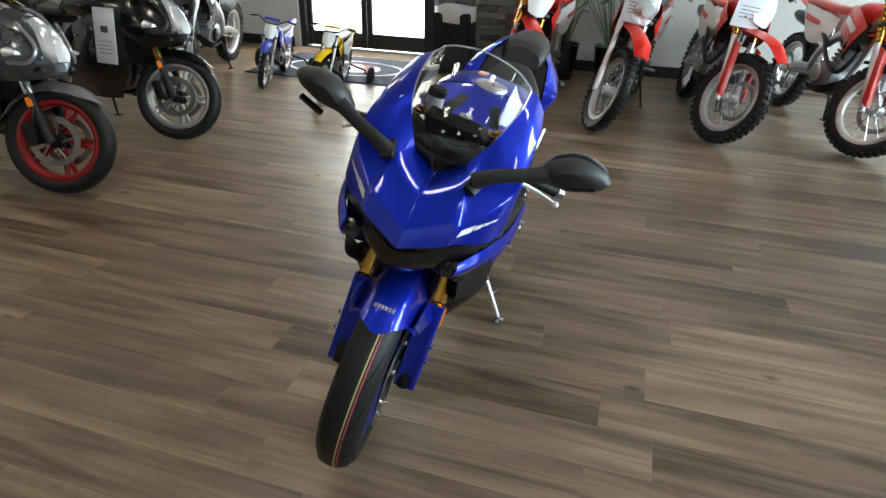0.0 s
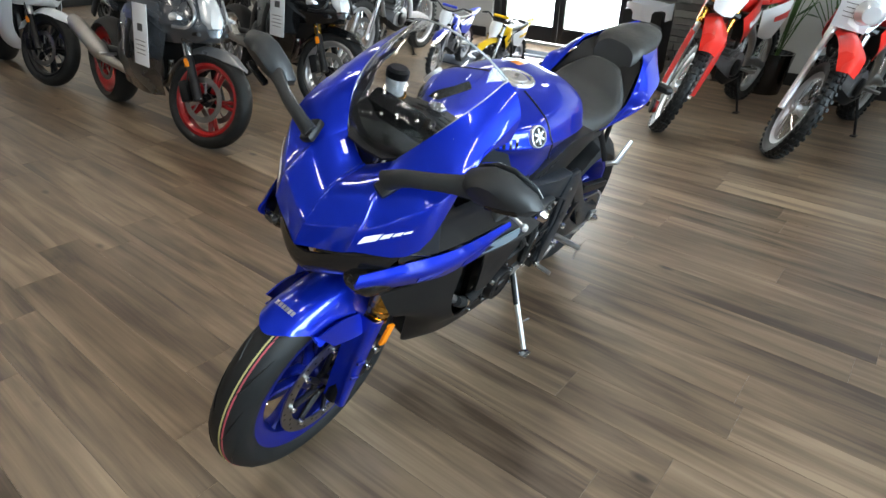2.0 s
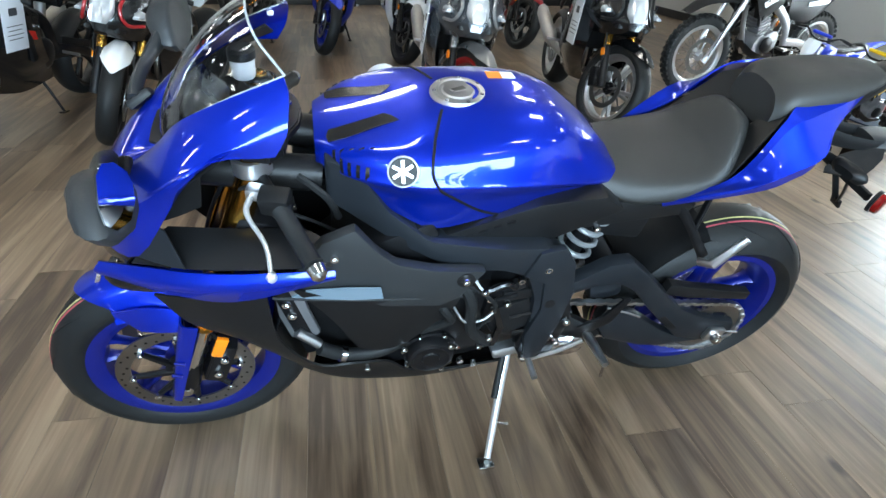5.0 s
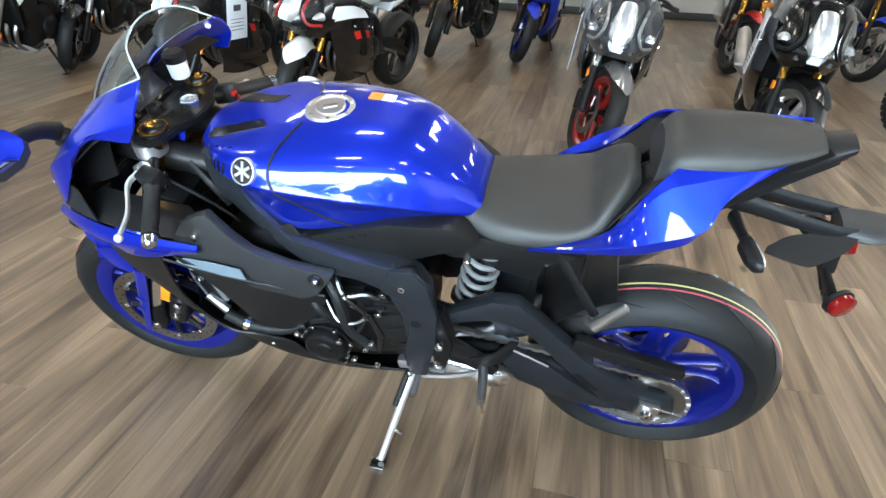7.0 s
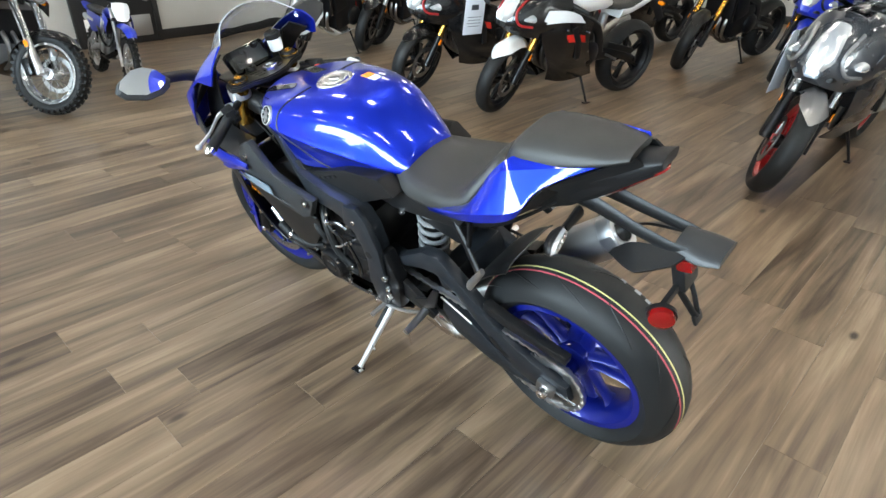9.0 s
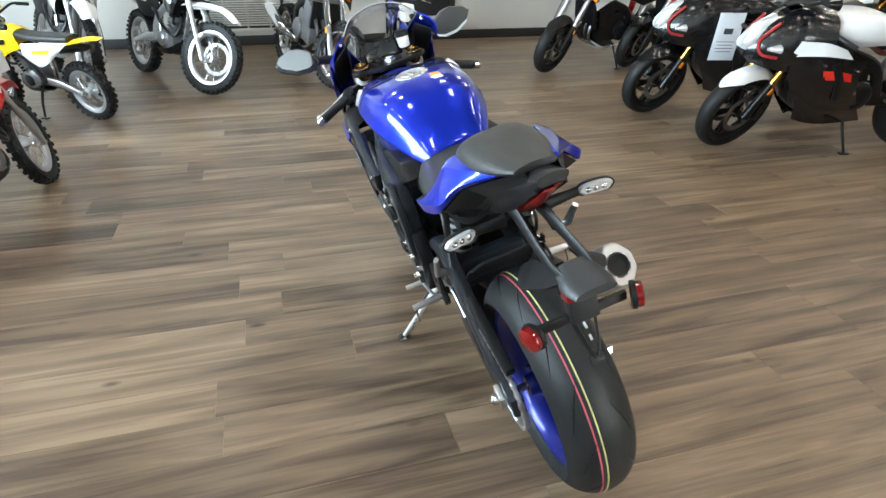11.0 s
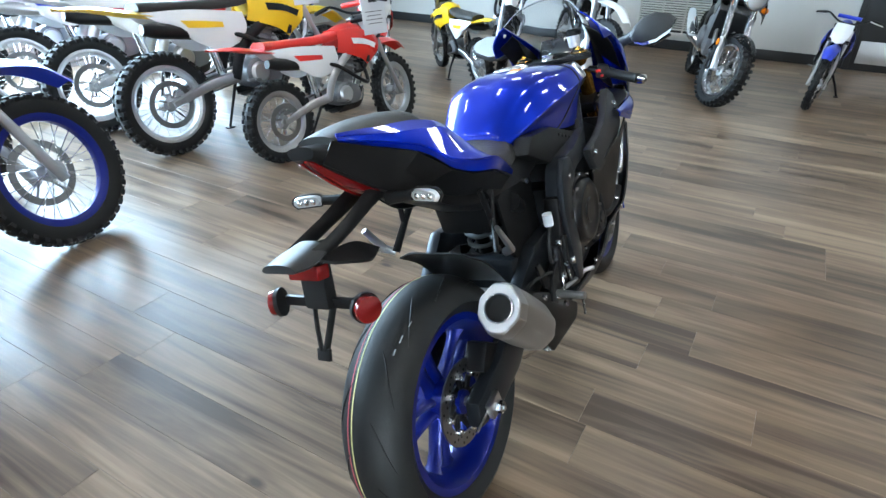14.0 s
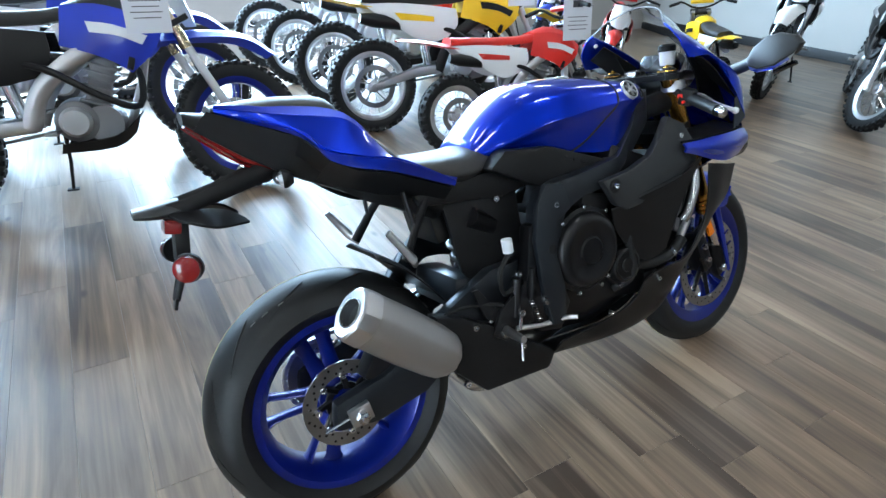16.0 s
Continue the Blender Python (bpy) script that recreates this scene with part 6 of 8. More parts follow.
both("tail_top_panel", lambda s: tail_strip(0, s), BLUE, "glossy blue tail edge", TAIL)
both("tail_panel", lambda s: tail_strip(1, s), BLUE, "glossy blue faceted tail panel", TAIL)
both("tail_lower_panel", lambda s: tail_strip(2, s), BLUE, "glossy blue tail edge", TAIL)
both("tail_duct", lambda s: patch(B(), [
    [(0.33, 0.142 * s, 0.799), (0.168, 0.188 * s, 0.864), (0.085, 0.180 * s, 0.886), (0.036, 0.166 * s, 0.912), (-0.004, 0.116 * s, 0.966), (-0.165, 0.036 * s, 1.038)],
    [(0.32, 0.118 * s, 0.770), (0.16, 0.110 * s, 0.825), (0.085, 0.100 * s, 0.858), (0.036, 0.090 * s, 0.885), (-0.010, 0.074 * s, 0.930), (-0.182, 0.036 * s, 1.024)],
    [(0.31, 0.070 * s, 0.716), (0.16, 0.066 * s, 0.796), (0.085, 0.062 * s, 0.838), (0.03, 0.058 * s, 0.868), (-0.022, 0.050 * s, 0.882), (-0.198, 0.031 * s, 1.004)]], 1, 0.004), BLACK_MATTE, "black tail side", TAIL, 20)
both("seat_tray", lambda s: patch(B(), [
    [(0.345, 0.138 * s, 0.812), (0.20, 0.144 * s, 0.868), (0.118, 0.116 * s, 0.974), (0.065, 0.082 * s, 1.008), (-0.150, 0.034 * s, 1.041)],
    [(0.345, 0.05 * s, 0.812), (0.20, 0.05 * s, 0.85), (0.118, 0.05 * s, 0.945), (0.065, 0.05 * s, 0.985), (-0.150, 0.01 * s, 1.036)]], 1, 0.003), BLACK_MATTE, "", TAIL)
part("tail_under", solid(B(), [
    [(0.32, 0.06, 0.706), (0.32, 0.105, 0.74), (0.32, 0.11, 0.775), (0.32, 0, 0.785)],
    [(0.12, 0.05, 0.812), (0.12, 0.070, 0.835), (0.12, 0.075, 0.87), (0.12, 0, 0.945)],
    [(-0.04, 0.046, 0.893), (-0.04, 0.058, 0.915), (-0.04, 0.062, 0.965), (-0.04, 0, 1.0)],
    [(-0.14, 0.034, 0.960), (-0.14, 0.043, 0.980), (-0.14, 0.042, 1.012), (-0.14, 0, 1.032)],
    [(-0.214, 0.024, 1.020), (-0.214, 0.032, 1.028), (-0.214, 0.030, 1.040), (-0.214, 0, 1.045)]], 3), BLACK_MATTE, bike, "black tail underside", m=TAIL)


def skin_of(ob):
    return BVHTree.FromPolygons([v.co for v in ob.data.vertices], [tuple(p.vertices) for p in ob.data.polygons])


def on_skin(tree, p, lift, out):
    """The point of a part's skin met from outside, lifted off it."""
    out = out.normalized()
    at, nor, _, _ = tree.ray_cast(Vector(p) + out * 0.08, -out)
    if at is None:
        at, nor, _, _ = tree.find_nearest(Vector(p))
    return at + (nor if nor.dot(out) > 0 else -nor) * lift


cowl_skin = skin_of(cowl)

# nose: intake chin, headlight pods, inner panels, cockpit
part("intake_chin", patch(B(), [
    sym([(1.380, 0.190, 0.815), (1.466, 0.100, 0.790), (1.500, 0, 0.752)]),
    sym([(1.412, 0.172, 0.772), (1.468, 0.090, 0.735), (1.496, 0, 0.702)]),
    sym([(1.390, 0.155, 0.730), (1.412, 0.08, 0.690), (1.432, 0, 0.655)])], 5, 0.006), BLACK_GLOSS, bike, "black front air intake")
part("intake_mouth", solid(B(), [
    [(1.447, 0.045, 0.688), (1.447, 0.06, 0.70), (1.452, 0.03, 0.716), (1.455, 0, 0.718)],
    [(1.452, 0.035, 0.690), (1.452, 0.048, 0.70), (1.456, 0.022, 0.710), (1.458, 0, 0.712)]], 3), BLACK_MATTE, bike, m=pose(0.043, 0, 0.024))
for s in (1, -1):
    pod = part("headlight", solid(B(), [
        [(1.30, 0.045, -0.032), (1.30, 0.055, 0), (1.30, 0.045, 0.03), (1.30, 0, 0.036)],
        [(1.375, 0.035, -0.026), (1.378, 0.045, 0), (1.37, 0.036, 0.022), (1.37, 0, 0.028)],
        [(1.402, 0.018, -0.014), (1.404, 0.024, 0), (1.398, 0.018, 0.012), (1.398, 0, 0.014)]], 4), BLACK_GLOSS, bike, "dark headlight pod", m=pose(0.066, 0.133 * s, 0.727, 0, 0, 0))
    part("headlight_lens", solid(B(), [
        [(1.386, 0.022, -0.015), (1.386, 0.03, 0), (1.384, 0.022, 0.012), (1.384, 0, 0.016)],
        [(1.409, 0.010, -0.007), (1.409, 0.014, 0), (1.408, 0.010, 0.006), (1.408, 0, 0.008)]], 3), DARK_GREY_PAINT, pod)
    part("brow_line", tube(B(), curve_pts([(1.494, 0.045 * s, 0.775), (1.466, 0.11 * s, 0.795), (1.40, 0.182 * s, 0.815), (1.33, 0.212 * s, 0.80)], 4), 0.006, 7), BLACK_GLOSS, bike)
    part("scoop_ledge", patch(B(), [[(1.40, 0.188 * s, 0.790), (1.25, 0.226 * s, 0.792), (1.05, 0.240 * s, 0.792)], [(1.37, 0.158 * s, 0.806), (1.22, 0.180 * s, 0.812), (1.06, 0.190 * s, 0.812)], [(1.34, 0.13 * s, 0.82), (1.22, 0.145 * s, 0.815), (1.10, 0.155 * s, 0.815)]], 4, 0.004), BLACK_MATTE, bike, "black inner fairing ledge")
    part("corner_panel", patch(B(), [[(1.352, 0.209 * s, 0.922), (1.338, 0.212 * s, 0.902), (1.320, 0.213 * s, 0.882)], [(1.380, 0.206 * s, 0.824), (1.345, 0.214 * s, 0.808), (1.305, 0.220 * s, 0.796)]], 3, 0.004), CHARCOAL, bike)
    for t0, t1, hh in ((0.02, 0.36, 0.010), (0.40, 0.58, 0.0065), (0.62, 0.77, 0.0045), (0.81, 0.95, 0.003)):
        q0, q1 = Vector((1.464, 0.123 * s, 0.833)), Vector((1.396, 0.204 * s, 0.882))
        rows = []
        for dz in (hh, -hh * 0.4):
            rows.append([tuple(on_skin(cowl_skin, q0.lerp(q1, t0 + (t1 - t0) * k + dz * 7.0) + Vector((0, 0, dz)), 0.0022, Vector((1, 0.75 * s, 0.35)))) for k in (0, 0.5, 1.0)])
        part("nose_graphic", patch(B(), rows, 2, 0.0012), WHITE, bike, "white slanted stripe")
    if s > 0:
        part("fairing_graphic", patch(B(), [[(1.10, 0.241 * s, 0.735), (1.03, 0.243 * s, 0.735), (0.96, 0.243 * s, 0.727)], [(1.13, 0.236 * s, 0.715), (1.05, 0.2405 * s, 0.700), (0.955, 0.243 * s, 0.695)]], 4, 0.003), LIGHT_BLUE, bike, "grey-blue slanted stripe")
    for a, b in ((1.32, 1.22), (1.19, 1.09)):
        va, vb = (0.2165 if a > 1.25 else 0.2455), (0.2415 if a > 1.25 else 0.2495)
        part("strip_graphic", patch(B(), [[(a + 0.02, va * s, 0.752), ((a + b) / 2 + 0.02, (va + vb) / 2 * s + 0.003 * s, 0.756), (b + 0.02, vb * s, 0.766)], [(a + 0.035, (va + 0.0005) * s, 0.732), ((a + b) / 2 + 0.035, (va + vb) / 2 * s + 0.004 * s, 0.738), (b + 0.035, (vb + 0.001) * s, 0.754)]], 3, 0.003), BLUE_WHEEL, bike, "darker blue model graphic")
both("inner_fairing", lambda s: patch(B(), [
    [(1.385, 0.140 * s, 0.80), (1.335, 0.130 * s, 0.83), (1.285, 0.132 * s, 0.85), (1.245, 0.134 * s, 0.87)],
    [(1.375, 0.130 * s, 0.86), (1.315, 0.126 * s, 0.91), (1.265, 0.128 * s, 0.945), (1.225, 0.132 * s, 0.965)],
    [(1.345, 0.122 * s, 0.925), (1.285, 0.122 * s, 0.985), (1.22, 0.128 * s, 1.03), (1.165, 0.134 * s, 1.06)]], 4, 0.004), BLACK_MATTE, "black inner fairing liner", m=FRONT)
both("wing_liner", lambda s: patch(B(), [
    [(1.340, 0.188 * s, 0.885), (1.20, 0.200 * s, 0.998), (1.105, 0.186 * s, 1.048)],
    [(1.310, 0.130 * s, 0.945), (1.205, 0.130 * s, 1.035), (1.115, 0.132 * s, 1.085)]], 4, 0.004), BLACK_MATTE, m=FRONT)
part("cockpit_tray", patch(B(), [
    sym([(1.325, 0.05, 0.955), (1.328, 0, 0.953)]), sym([(1.26, 0.105, 0.975), (1.26, 0, 0.948)]), sym([(1.19, 0.122, 0.985), (1.19, 0, 0.94)]), sym([(1.15, 0.12, 0.965), (1.16, 0, 0.92)])], 5, 0.005), BLACK_MATTE, bike, "black cockpit lining", m=FRONT)
dash = part("instrument_panel", box(B(), (1.222, 0, 1.000), (0.04, 0.15, 0.080), pose(0, 0, 0, 0, 38, 0), 0.012), BLACK_GLOSS, bike, "black instrument display", m=FRONT)
part("display", box(B(), (1.207, 0, 1.013), (0.004, 0.115, 0.058), pose(0, 0, 0, 0, 38, 0), 0.001), DARK_GREY_PAINT, dash)
for s in (1, -1):
    part("air_tube", tube(B(), curve_pts([(1.30, 0.05 * s, 0.90), (1.18, 0.075 * s, 0.90), (1.06, 0.07 * s, 0.88)], 4), 0.035, 10), BLACK_MATTE, bike)
    for u, v, w in ((1.130, 0.158, 1.093), (1.262, 0.152, 1.030)):
        part("screen_screw", lathe(B(), [(0, 0.004), (0.005, 0.0035), (0.0065, 0), (0.0065, -0.004), (0, -0.004)], Matrix.Translation((u, v * s, w)) @ pose(0, 0, 0, 45 * s, 0, 0), 10), WHITE, bike)

# tank fittings
emboss = []
tank_skin = BVHTree.FromPolygons([v.co for v in tank.data.vertices], [tuple(p.vertices) for p in tank.data.polygons])


def on_tank(p, lift=0.0):
    """The nearest point on the tank's skin, lifted off it."""
    at, nor, _, _ = tank_skin.find_nearest(Vector(p))
    return at + (nor if nor.dot(Vector((0, 0, 1)) + Vector((0, p[1], 0))) > 0 else -nor) * lift


cap = part("fuel_cap", lathe(B(), [(0, 0.012), (0.030, 0.012), (0.033, 0.009), (0.040, 0.009), (0.043, 0.012), (0.052, 0.011), (0.056, 0.006), (0.056, -0.01), (0, -0.01)], pose(0.785, 0, 1.000, 90, 0, 0) @ pose(0, 0, 0, 0, 0, 0), 36), ALU, bike, "brushed metal fuel cap")
bolts("cap_screw", [(0.0475 * math.cos(2 * math.pi * i / 7), 0.0095, 0.0475 * math.sin(2 * math.pi * i / 7)) for i in range(7)], cap, 1, 0.0038, m=pose(0.785, 0, 1.000, 90))
part("key_cover", box(B(), (0.785, 0, 1.0125), (0.030, 0.012, 0.003), pose(0, 0, 0, 0, 0, 25), 0.001), STEEL, cap)
part("warning_label", patch(B(), [[on_tank(p, 0.0015) for p in r] for r in ([(0.715, -0.040, 1.02), (0.685, -0.040, 1.02)], [(0.715, -0.072, 1.02), (0.685, -0.072, 1.02)])], 3, 0.001), ORANGE, bike, "orange and grey warning sticker")
part("warning_label", patch(B(), [[on_tank(p, 0.0015) for p in r] for r in ([(0.684, -0.040, 1.02), (0.656, -0.040, 1.02)], [(0.684, -0.072, 1.02), (0.656, -0.072, 1.02)])], 3, 0.001), PAPER, bike, "orange and grey warning sticker")
for s in (1, -1):
    part("tank_seam", tube(B(), [on_tank(q) for q in curve_pts([(0.828, 0.058 * s, 1.01), (0.842, 0.10 * s, 1.0), (0.855, 0.145 * s, 0.985), (0.860, 0.185 * s, 0.94), (0.815, 0.195 * s, 0.885), (0.760, 0.170 * s, 0.84), (0.715, 0.150 * s, 0.815)], 5)], 0.0032, 6), BLACK_MATTE, bike)
    m_em = pose(0.915, 0.1745 * s, 0.954) @ pose(0, 0, 0, 32 if s > 0 else 148) @ pose(0, 0, 0, 0, 0, -8)
    em = part("tank_emblem", lathe(B(), [(0, 0.005), (0.0255, 0.005), (0.0258, 0.003), (0.0258, -0.006), (0, -0.006)], m_em, 30), BLACK_MATTE, bike, "round black and silver tank emblem")
    part("emblem_rim", lathe(B(), [(0.0250, 0.0055), (0.0258, 0.0075), (0.0278, 0.0068), (0.0285, 0.003), (0.0285, -0.006), (0.0250, -0.006)], m_em, 30, True), LEVER, em)
    bar = B()
    for i in range(3):
        box(bar, (0, 0.0062, 0), (0.0055, 0.003, 0.040), pose(0, 0, 0, 0, 60 * i, 0))
    part("emblem_bar", bar, ALU, em, m=m_em)
    for i in range(5):
        u0 = 1.036 - 0.0175 * i
        rows = [[on_tank((u + 0.012 * q, (0.106 + 0.005 * i + 0.030 * q) * s, 0.958 - 0.031 * q), 0.0014) for u in (u0, u0 - 0.0085)] for q in (0.0, 0.5, 1.0)]
        part("tank_vent", patch(B(), rows, 2, 0.0012), BLACK_GLOSS, bike)
    part("tank_scoop", patch(B(), [[on_tank(p, 0.0018) for p in r] for r in ([(1.058, 0.100 * s, 1.0), (1.01, 0.090 * s, 1.0), (0.96, 0.076 * s, 1.005), (0.912, 0.066 * s, 1.01)], [(1.052, 0.080 * s, 1.0), (1.01, 0.070 * s, 1.0), (0.96, 0.056 * s, 1.005), (0.925, 0.047 * s, 1.01)], [(1.045, 0.060 * s, 1.0), (1.01, 0.052 * s, 1.0), (0.97, 0.043 * s, 1.005), (0.938, 0.036 * s, 1.01)])], 3, 0.001), BLACK_GLOSS, bike, "black channel beside the tank top")
    for i in range(11):
        for j in range(4):
            uu, ww = 0.80 - 0.028 * i, 0.765 + 0.010 * i + 0.014 * j
            if 0.762 < ww < min(0.765 + (0.87 - uu) * 0.333 - 0.020, 0.832) and ww > 0.745 + max(0.62 - uu, 0) * 0.47 + 0.014:
                mk = pose(0.80 - 0.028 * i + (0.014 if j % 2 else 0), 0.1662 * s, 0.765 + 0.010 * i + 0.014 * j)
                if not emboss:
                    emboss.append(part("knee_emboss", box(B(), (0, 0, 0), (0.018, 0.003, 0.008), pose(0, 0, 0, 0, 18, 0), 0.001), BLACK_SATIN, bike, m=mk).data)
                else:
                    again("knee_emboss", emboss[0], bike, mk)

# fork, steering head, controls
for s in (1, -1):
    part("fork_tube", tube(B(), [(1.138, 0.105 * s, 0.985), (1.325, 0.105 * s, 0.515)], 0.0265, 20), GOLD, bike, "gold anodised fork tube", m=STEER)
    rings = B()
    for t0 in (0.965, 0.93, 0.90):
        c0 = Vector((1.116, 0.105 * s, 0.99)).lerp(Vector((1.325, 0.105 * s, 0.515)), t0)
        c1 = Vector((1.116, 0.105 * s, 0.99)).lerp(Vector((1.325, 0.105 * s, 0.515)), t0 + 0.02)
        tube(rings, [c0, c1], 0.030, 20)
    part("fork_collar", rings, GOLD, bike, m=STEER)
    part("fork_leg", tube(B(), [(1.32, 0.105 * s, 0.525), (1.39, 0.105 * s, 0.355)], 0.021, 16), CHROME, bike, m=STEER)
    part("fork_foot", box(tube(B(), [(1.375, 0.10 * s, 0.39), (1.402, 0.10 * s, 0.305)], [0.026, 0.03], 12), (1.404, 0.10 * s, 0.30), (0.06, 0.035, 0.06), pose(0, 0, 0, 0, -24, 0), 0.012), BLACK_SATIN, bike, m=STEER)
    part("axle_end", lathe(B(), [(0, 0.132 * s), (0.010, 0.132 * s), (0.012, 0.128 * s), (0.018, 0.128 * s), (0.019, 0.118 * s), (0.019, 0.10 * s)], Matrix.Translation((1.405, 0, 0.30)), 18), CHROME, bike, m=STEER)
    fc = part("fork_cap", lathe(B(), [(0, 0.010), (0.018, 0.010), (0.022, 0.007), (0.024, 0), (0.031, 0), (0.031, -0.006), (0, -0.006)], pose(1.110, 0.105 * s, 0.990, 90), 24), BLACK_SATIN, bike, "black fork cap with a gold adjuster", m=HEAD)
    part("adjuster", lathe(B(), [(0, 0.020), (0.006, 0.020), (0.007, 0.015), (0.013, 0.014), (0.014, 0.009), (0, 0.009)], pose(1.110, 0.105 * s, 0.990, 90), 8), GOLD, fc, sharp=20)
    part("cap_ring", lathe(B(), [(0.0265, 0.004), (0.031, 0.004), (0.031, 0.0), (0.0265, 0.0)], pose(1.110, 0.105 * s, 0.990, 90), 28, True), GOLD, fc)
    gd_rows = []
    for t0, wd in ((0.0, 0.085), (0.35, 0.078), (0.7, 0.062), (1.0, 0.045)):
        c0 = Vector((1.315, 0, 0.535)).lerp(Vector((1.402, 0, 0.275)), t0)
        f0 = Vector((0.915, 0, 0.35))
        gd_rows.append([tuple(c0 + f0 * 0.016 + Vector((0, 0.134 * s, 0))), tuple(c0 + f0 * (0.012 + wd * 0.42) + Vector((0, 0.132 * s, 0))), tuple(c0 + f0 * wd * 0.62 + Vector((0, 0.108 * s, 0))), tuple(c0 + f0 * wd * 0.66 + Vector((0, 0.076 * s, 0)))])
    part("fork_guard", patch(B(), gd_rows, 6, 0.004), BLUE, bike, "blue painted fork guard", m=STEER)
    for k0 in (0.45, 0.62):
        c0 = Vector((1.315, 0.1425 * s, 0.535)).lerp(Vector((1.402, 0.1425 * s, 0.275)), k0) + Vector((0.025, 0, 0.01))
        part("guard_slot", tube(B(), [c0, c0 + Vector((0.022, -0.004 * s, 0.006))], 0.004, 6), BLUE_WHEEL, bike, m=STEER)
    cal = part("brake_caliper", box(box(B(), (1.315, 0.078 * s, 0.365), (0.055, 0.07, 0.135), pose(0, 0, 0, 0, -22, 0), 0.014), (1.325, 0.10 * s, 0.36), (0.03, 0.03, 0.10), pose(0, 0, 0, 0, -22, 0), 0.008), BLACK_SATIN, bike, "black radial brake caliper", m=STEER)
    bolts("caliper_bolt", [(1.300, 0.116 * s, 0.395), (1.322, 0.116 * s, 0.345)], cal, s, 0.011)
    part("fork_reflector", box(B(), (1.298, 0.137 * s, 0.468), (0.026, 0.010, 0.062), pose(0, 0, 0, 0, -23, 0), 0.003), AMBER, bike, "amber side reflector", m=STEER)
    part("brake_hose", tube(B(), curve_pts([(1.15, 0.06 * s, 0.90), (1.27, 0.075 * s, 0.72), (1.33, 0.085 * s, 0.52), (1.305, 0.085 * s, 0.42)], 5), 0.005, 7), RUBBER, bike, m=STEER)
part("front_fender", patch(B(), [[(1.405 + (0.322 if abs(v) < 0.06 else 0.30) * math.cos(a), v, 0.30 + (0.327 - 1.6 * max(abs(v) - 0.035, 0)) * math.sin(a)) for v in (0.088, 0.072, 0.045, 0, -0.045, -0.072, -0.088) for a in (radians(x + max(72 - x, 0) * (abs(v) / 0.088) ** 2 * 1.5),)] for x in (56, 72, 90, 108, 126, 140)], 5, 0.004), BLUE, bike, "glossy blue front fender", m=STEER)
for s in (1, -1):
    part("fender_side", patch(B(), [[(1.50, 0.086 * s, 0.565), (1.435, 0.090 * s, 0.575), (1.37, 0.092 * s, 0.560)], [(1.455, 0.098 * s, 0.51), (1.41, 0.110 * s, 0.51), (1.372, 0.118 * s, 0.515)]], 4, 0.004), BLUE, bike, m=STEER)
for i in range(6):
    v0 = -0.029 + 0.0098 * i
    part("fender_logo", patch(B(), [[(1.405 + 0.3235 * math.cos(a), v, 0.30 + 0.3285 * math.sin(a)) for v in (v0, v0 + 0.0035, v0 + 0.007)] for a in (radians(x) for x in (67.5, 68.5, 69.5))], 2, 0.0015), ALU, bike, "plain silver maker's mark", m=STEER)
part("axle", tube(B(), [(1.405, 0.115, 0.30), (1.405, -0.115, 0.30)], 0.013, 14), STEEL, bike, m=STEER)
clamp_out = [(1.155, 0.075), (1.150, 0.135), (1.105, 0.150), (1.075, 0.128), (1.068, 0.085), (1.045, 0.045), (1.038, 0.0)]
clamp_full = clamp_out + [(u, -v) for u, v in reversed(clamp_out[:-1])]
o = B()
ring0 = [o.verts.new((u, v, 0.966)) for u, v in clamp_full]
ring1 = [o.verts.new((u, v, 0.984)) for u, v in clamp_full]
o.faces.new(ring0)
o.faces.new(ring1[::-1])
for i in range(len(ring0)):
    o.faces.new((ring0[i], ring1[i], ring1[(i + 1) % len(ring0)], ring0[(i + 1) % len(ring0)]))
bmesh.ops.recalc_face_normals(o, faces=o.faces)
bmesh.ops.bevel(o, geom=list(o.edges), offset=0.004, segments=2, affect="EDGES")
part("top_clamp", o, BLACK_SATIN, bike, "black top triple clamp", m=HEAD)
for i in range(4):
    for s in (1, -1):
        part("clamp_slot", box(B(), (1.135 - 0.019 * i, 0.038 * s, 0.9848), (0.009, 0.040 - 0.005 * i, 0.0025), pose(0, 0, 0, 0, 0, -14 * s), 0.001), BLACK_MATTE, bike, m=HEAD)
part("stem_nut", lathe(B(), [(0, 0.015), (0.010, 0.015), (0.011, 0.019), (0.020, 0.019), (0.023, 0.015), (0.023, 0)], pose(1.078, 0, 0.984, 90), 6), CHROME, bike, "silver hexagonal stem nut", m=HEAD, sharp=25)
part("ignition_lock", lathe(B(), [(0, 0.010), (0.006, 0.010), (0.007, 0.014), (0.016, 0.014), (0.018, 0.010), (0.018, -0.02), (0, -0.02)], pose(1.148, 0.028, 0.984, 90), 18), BLACK_SATIN, bike, m=HEAD)
part("lower_clamp", box(B(), (1.172, 0, 0.80), (0.085, 0.27, 0.045), pose(0, 0, 0, 0, -24, 0), 0.012), BLACK_SATIN, bike, m=STEER)
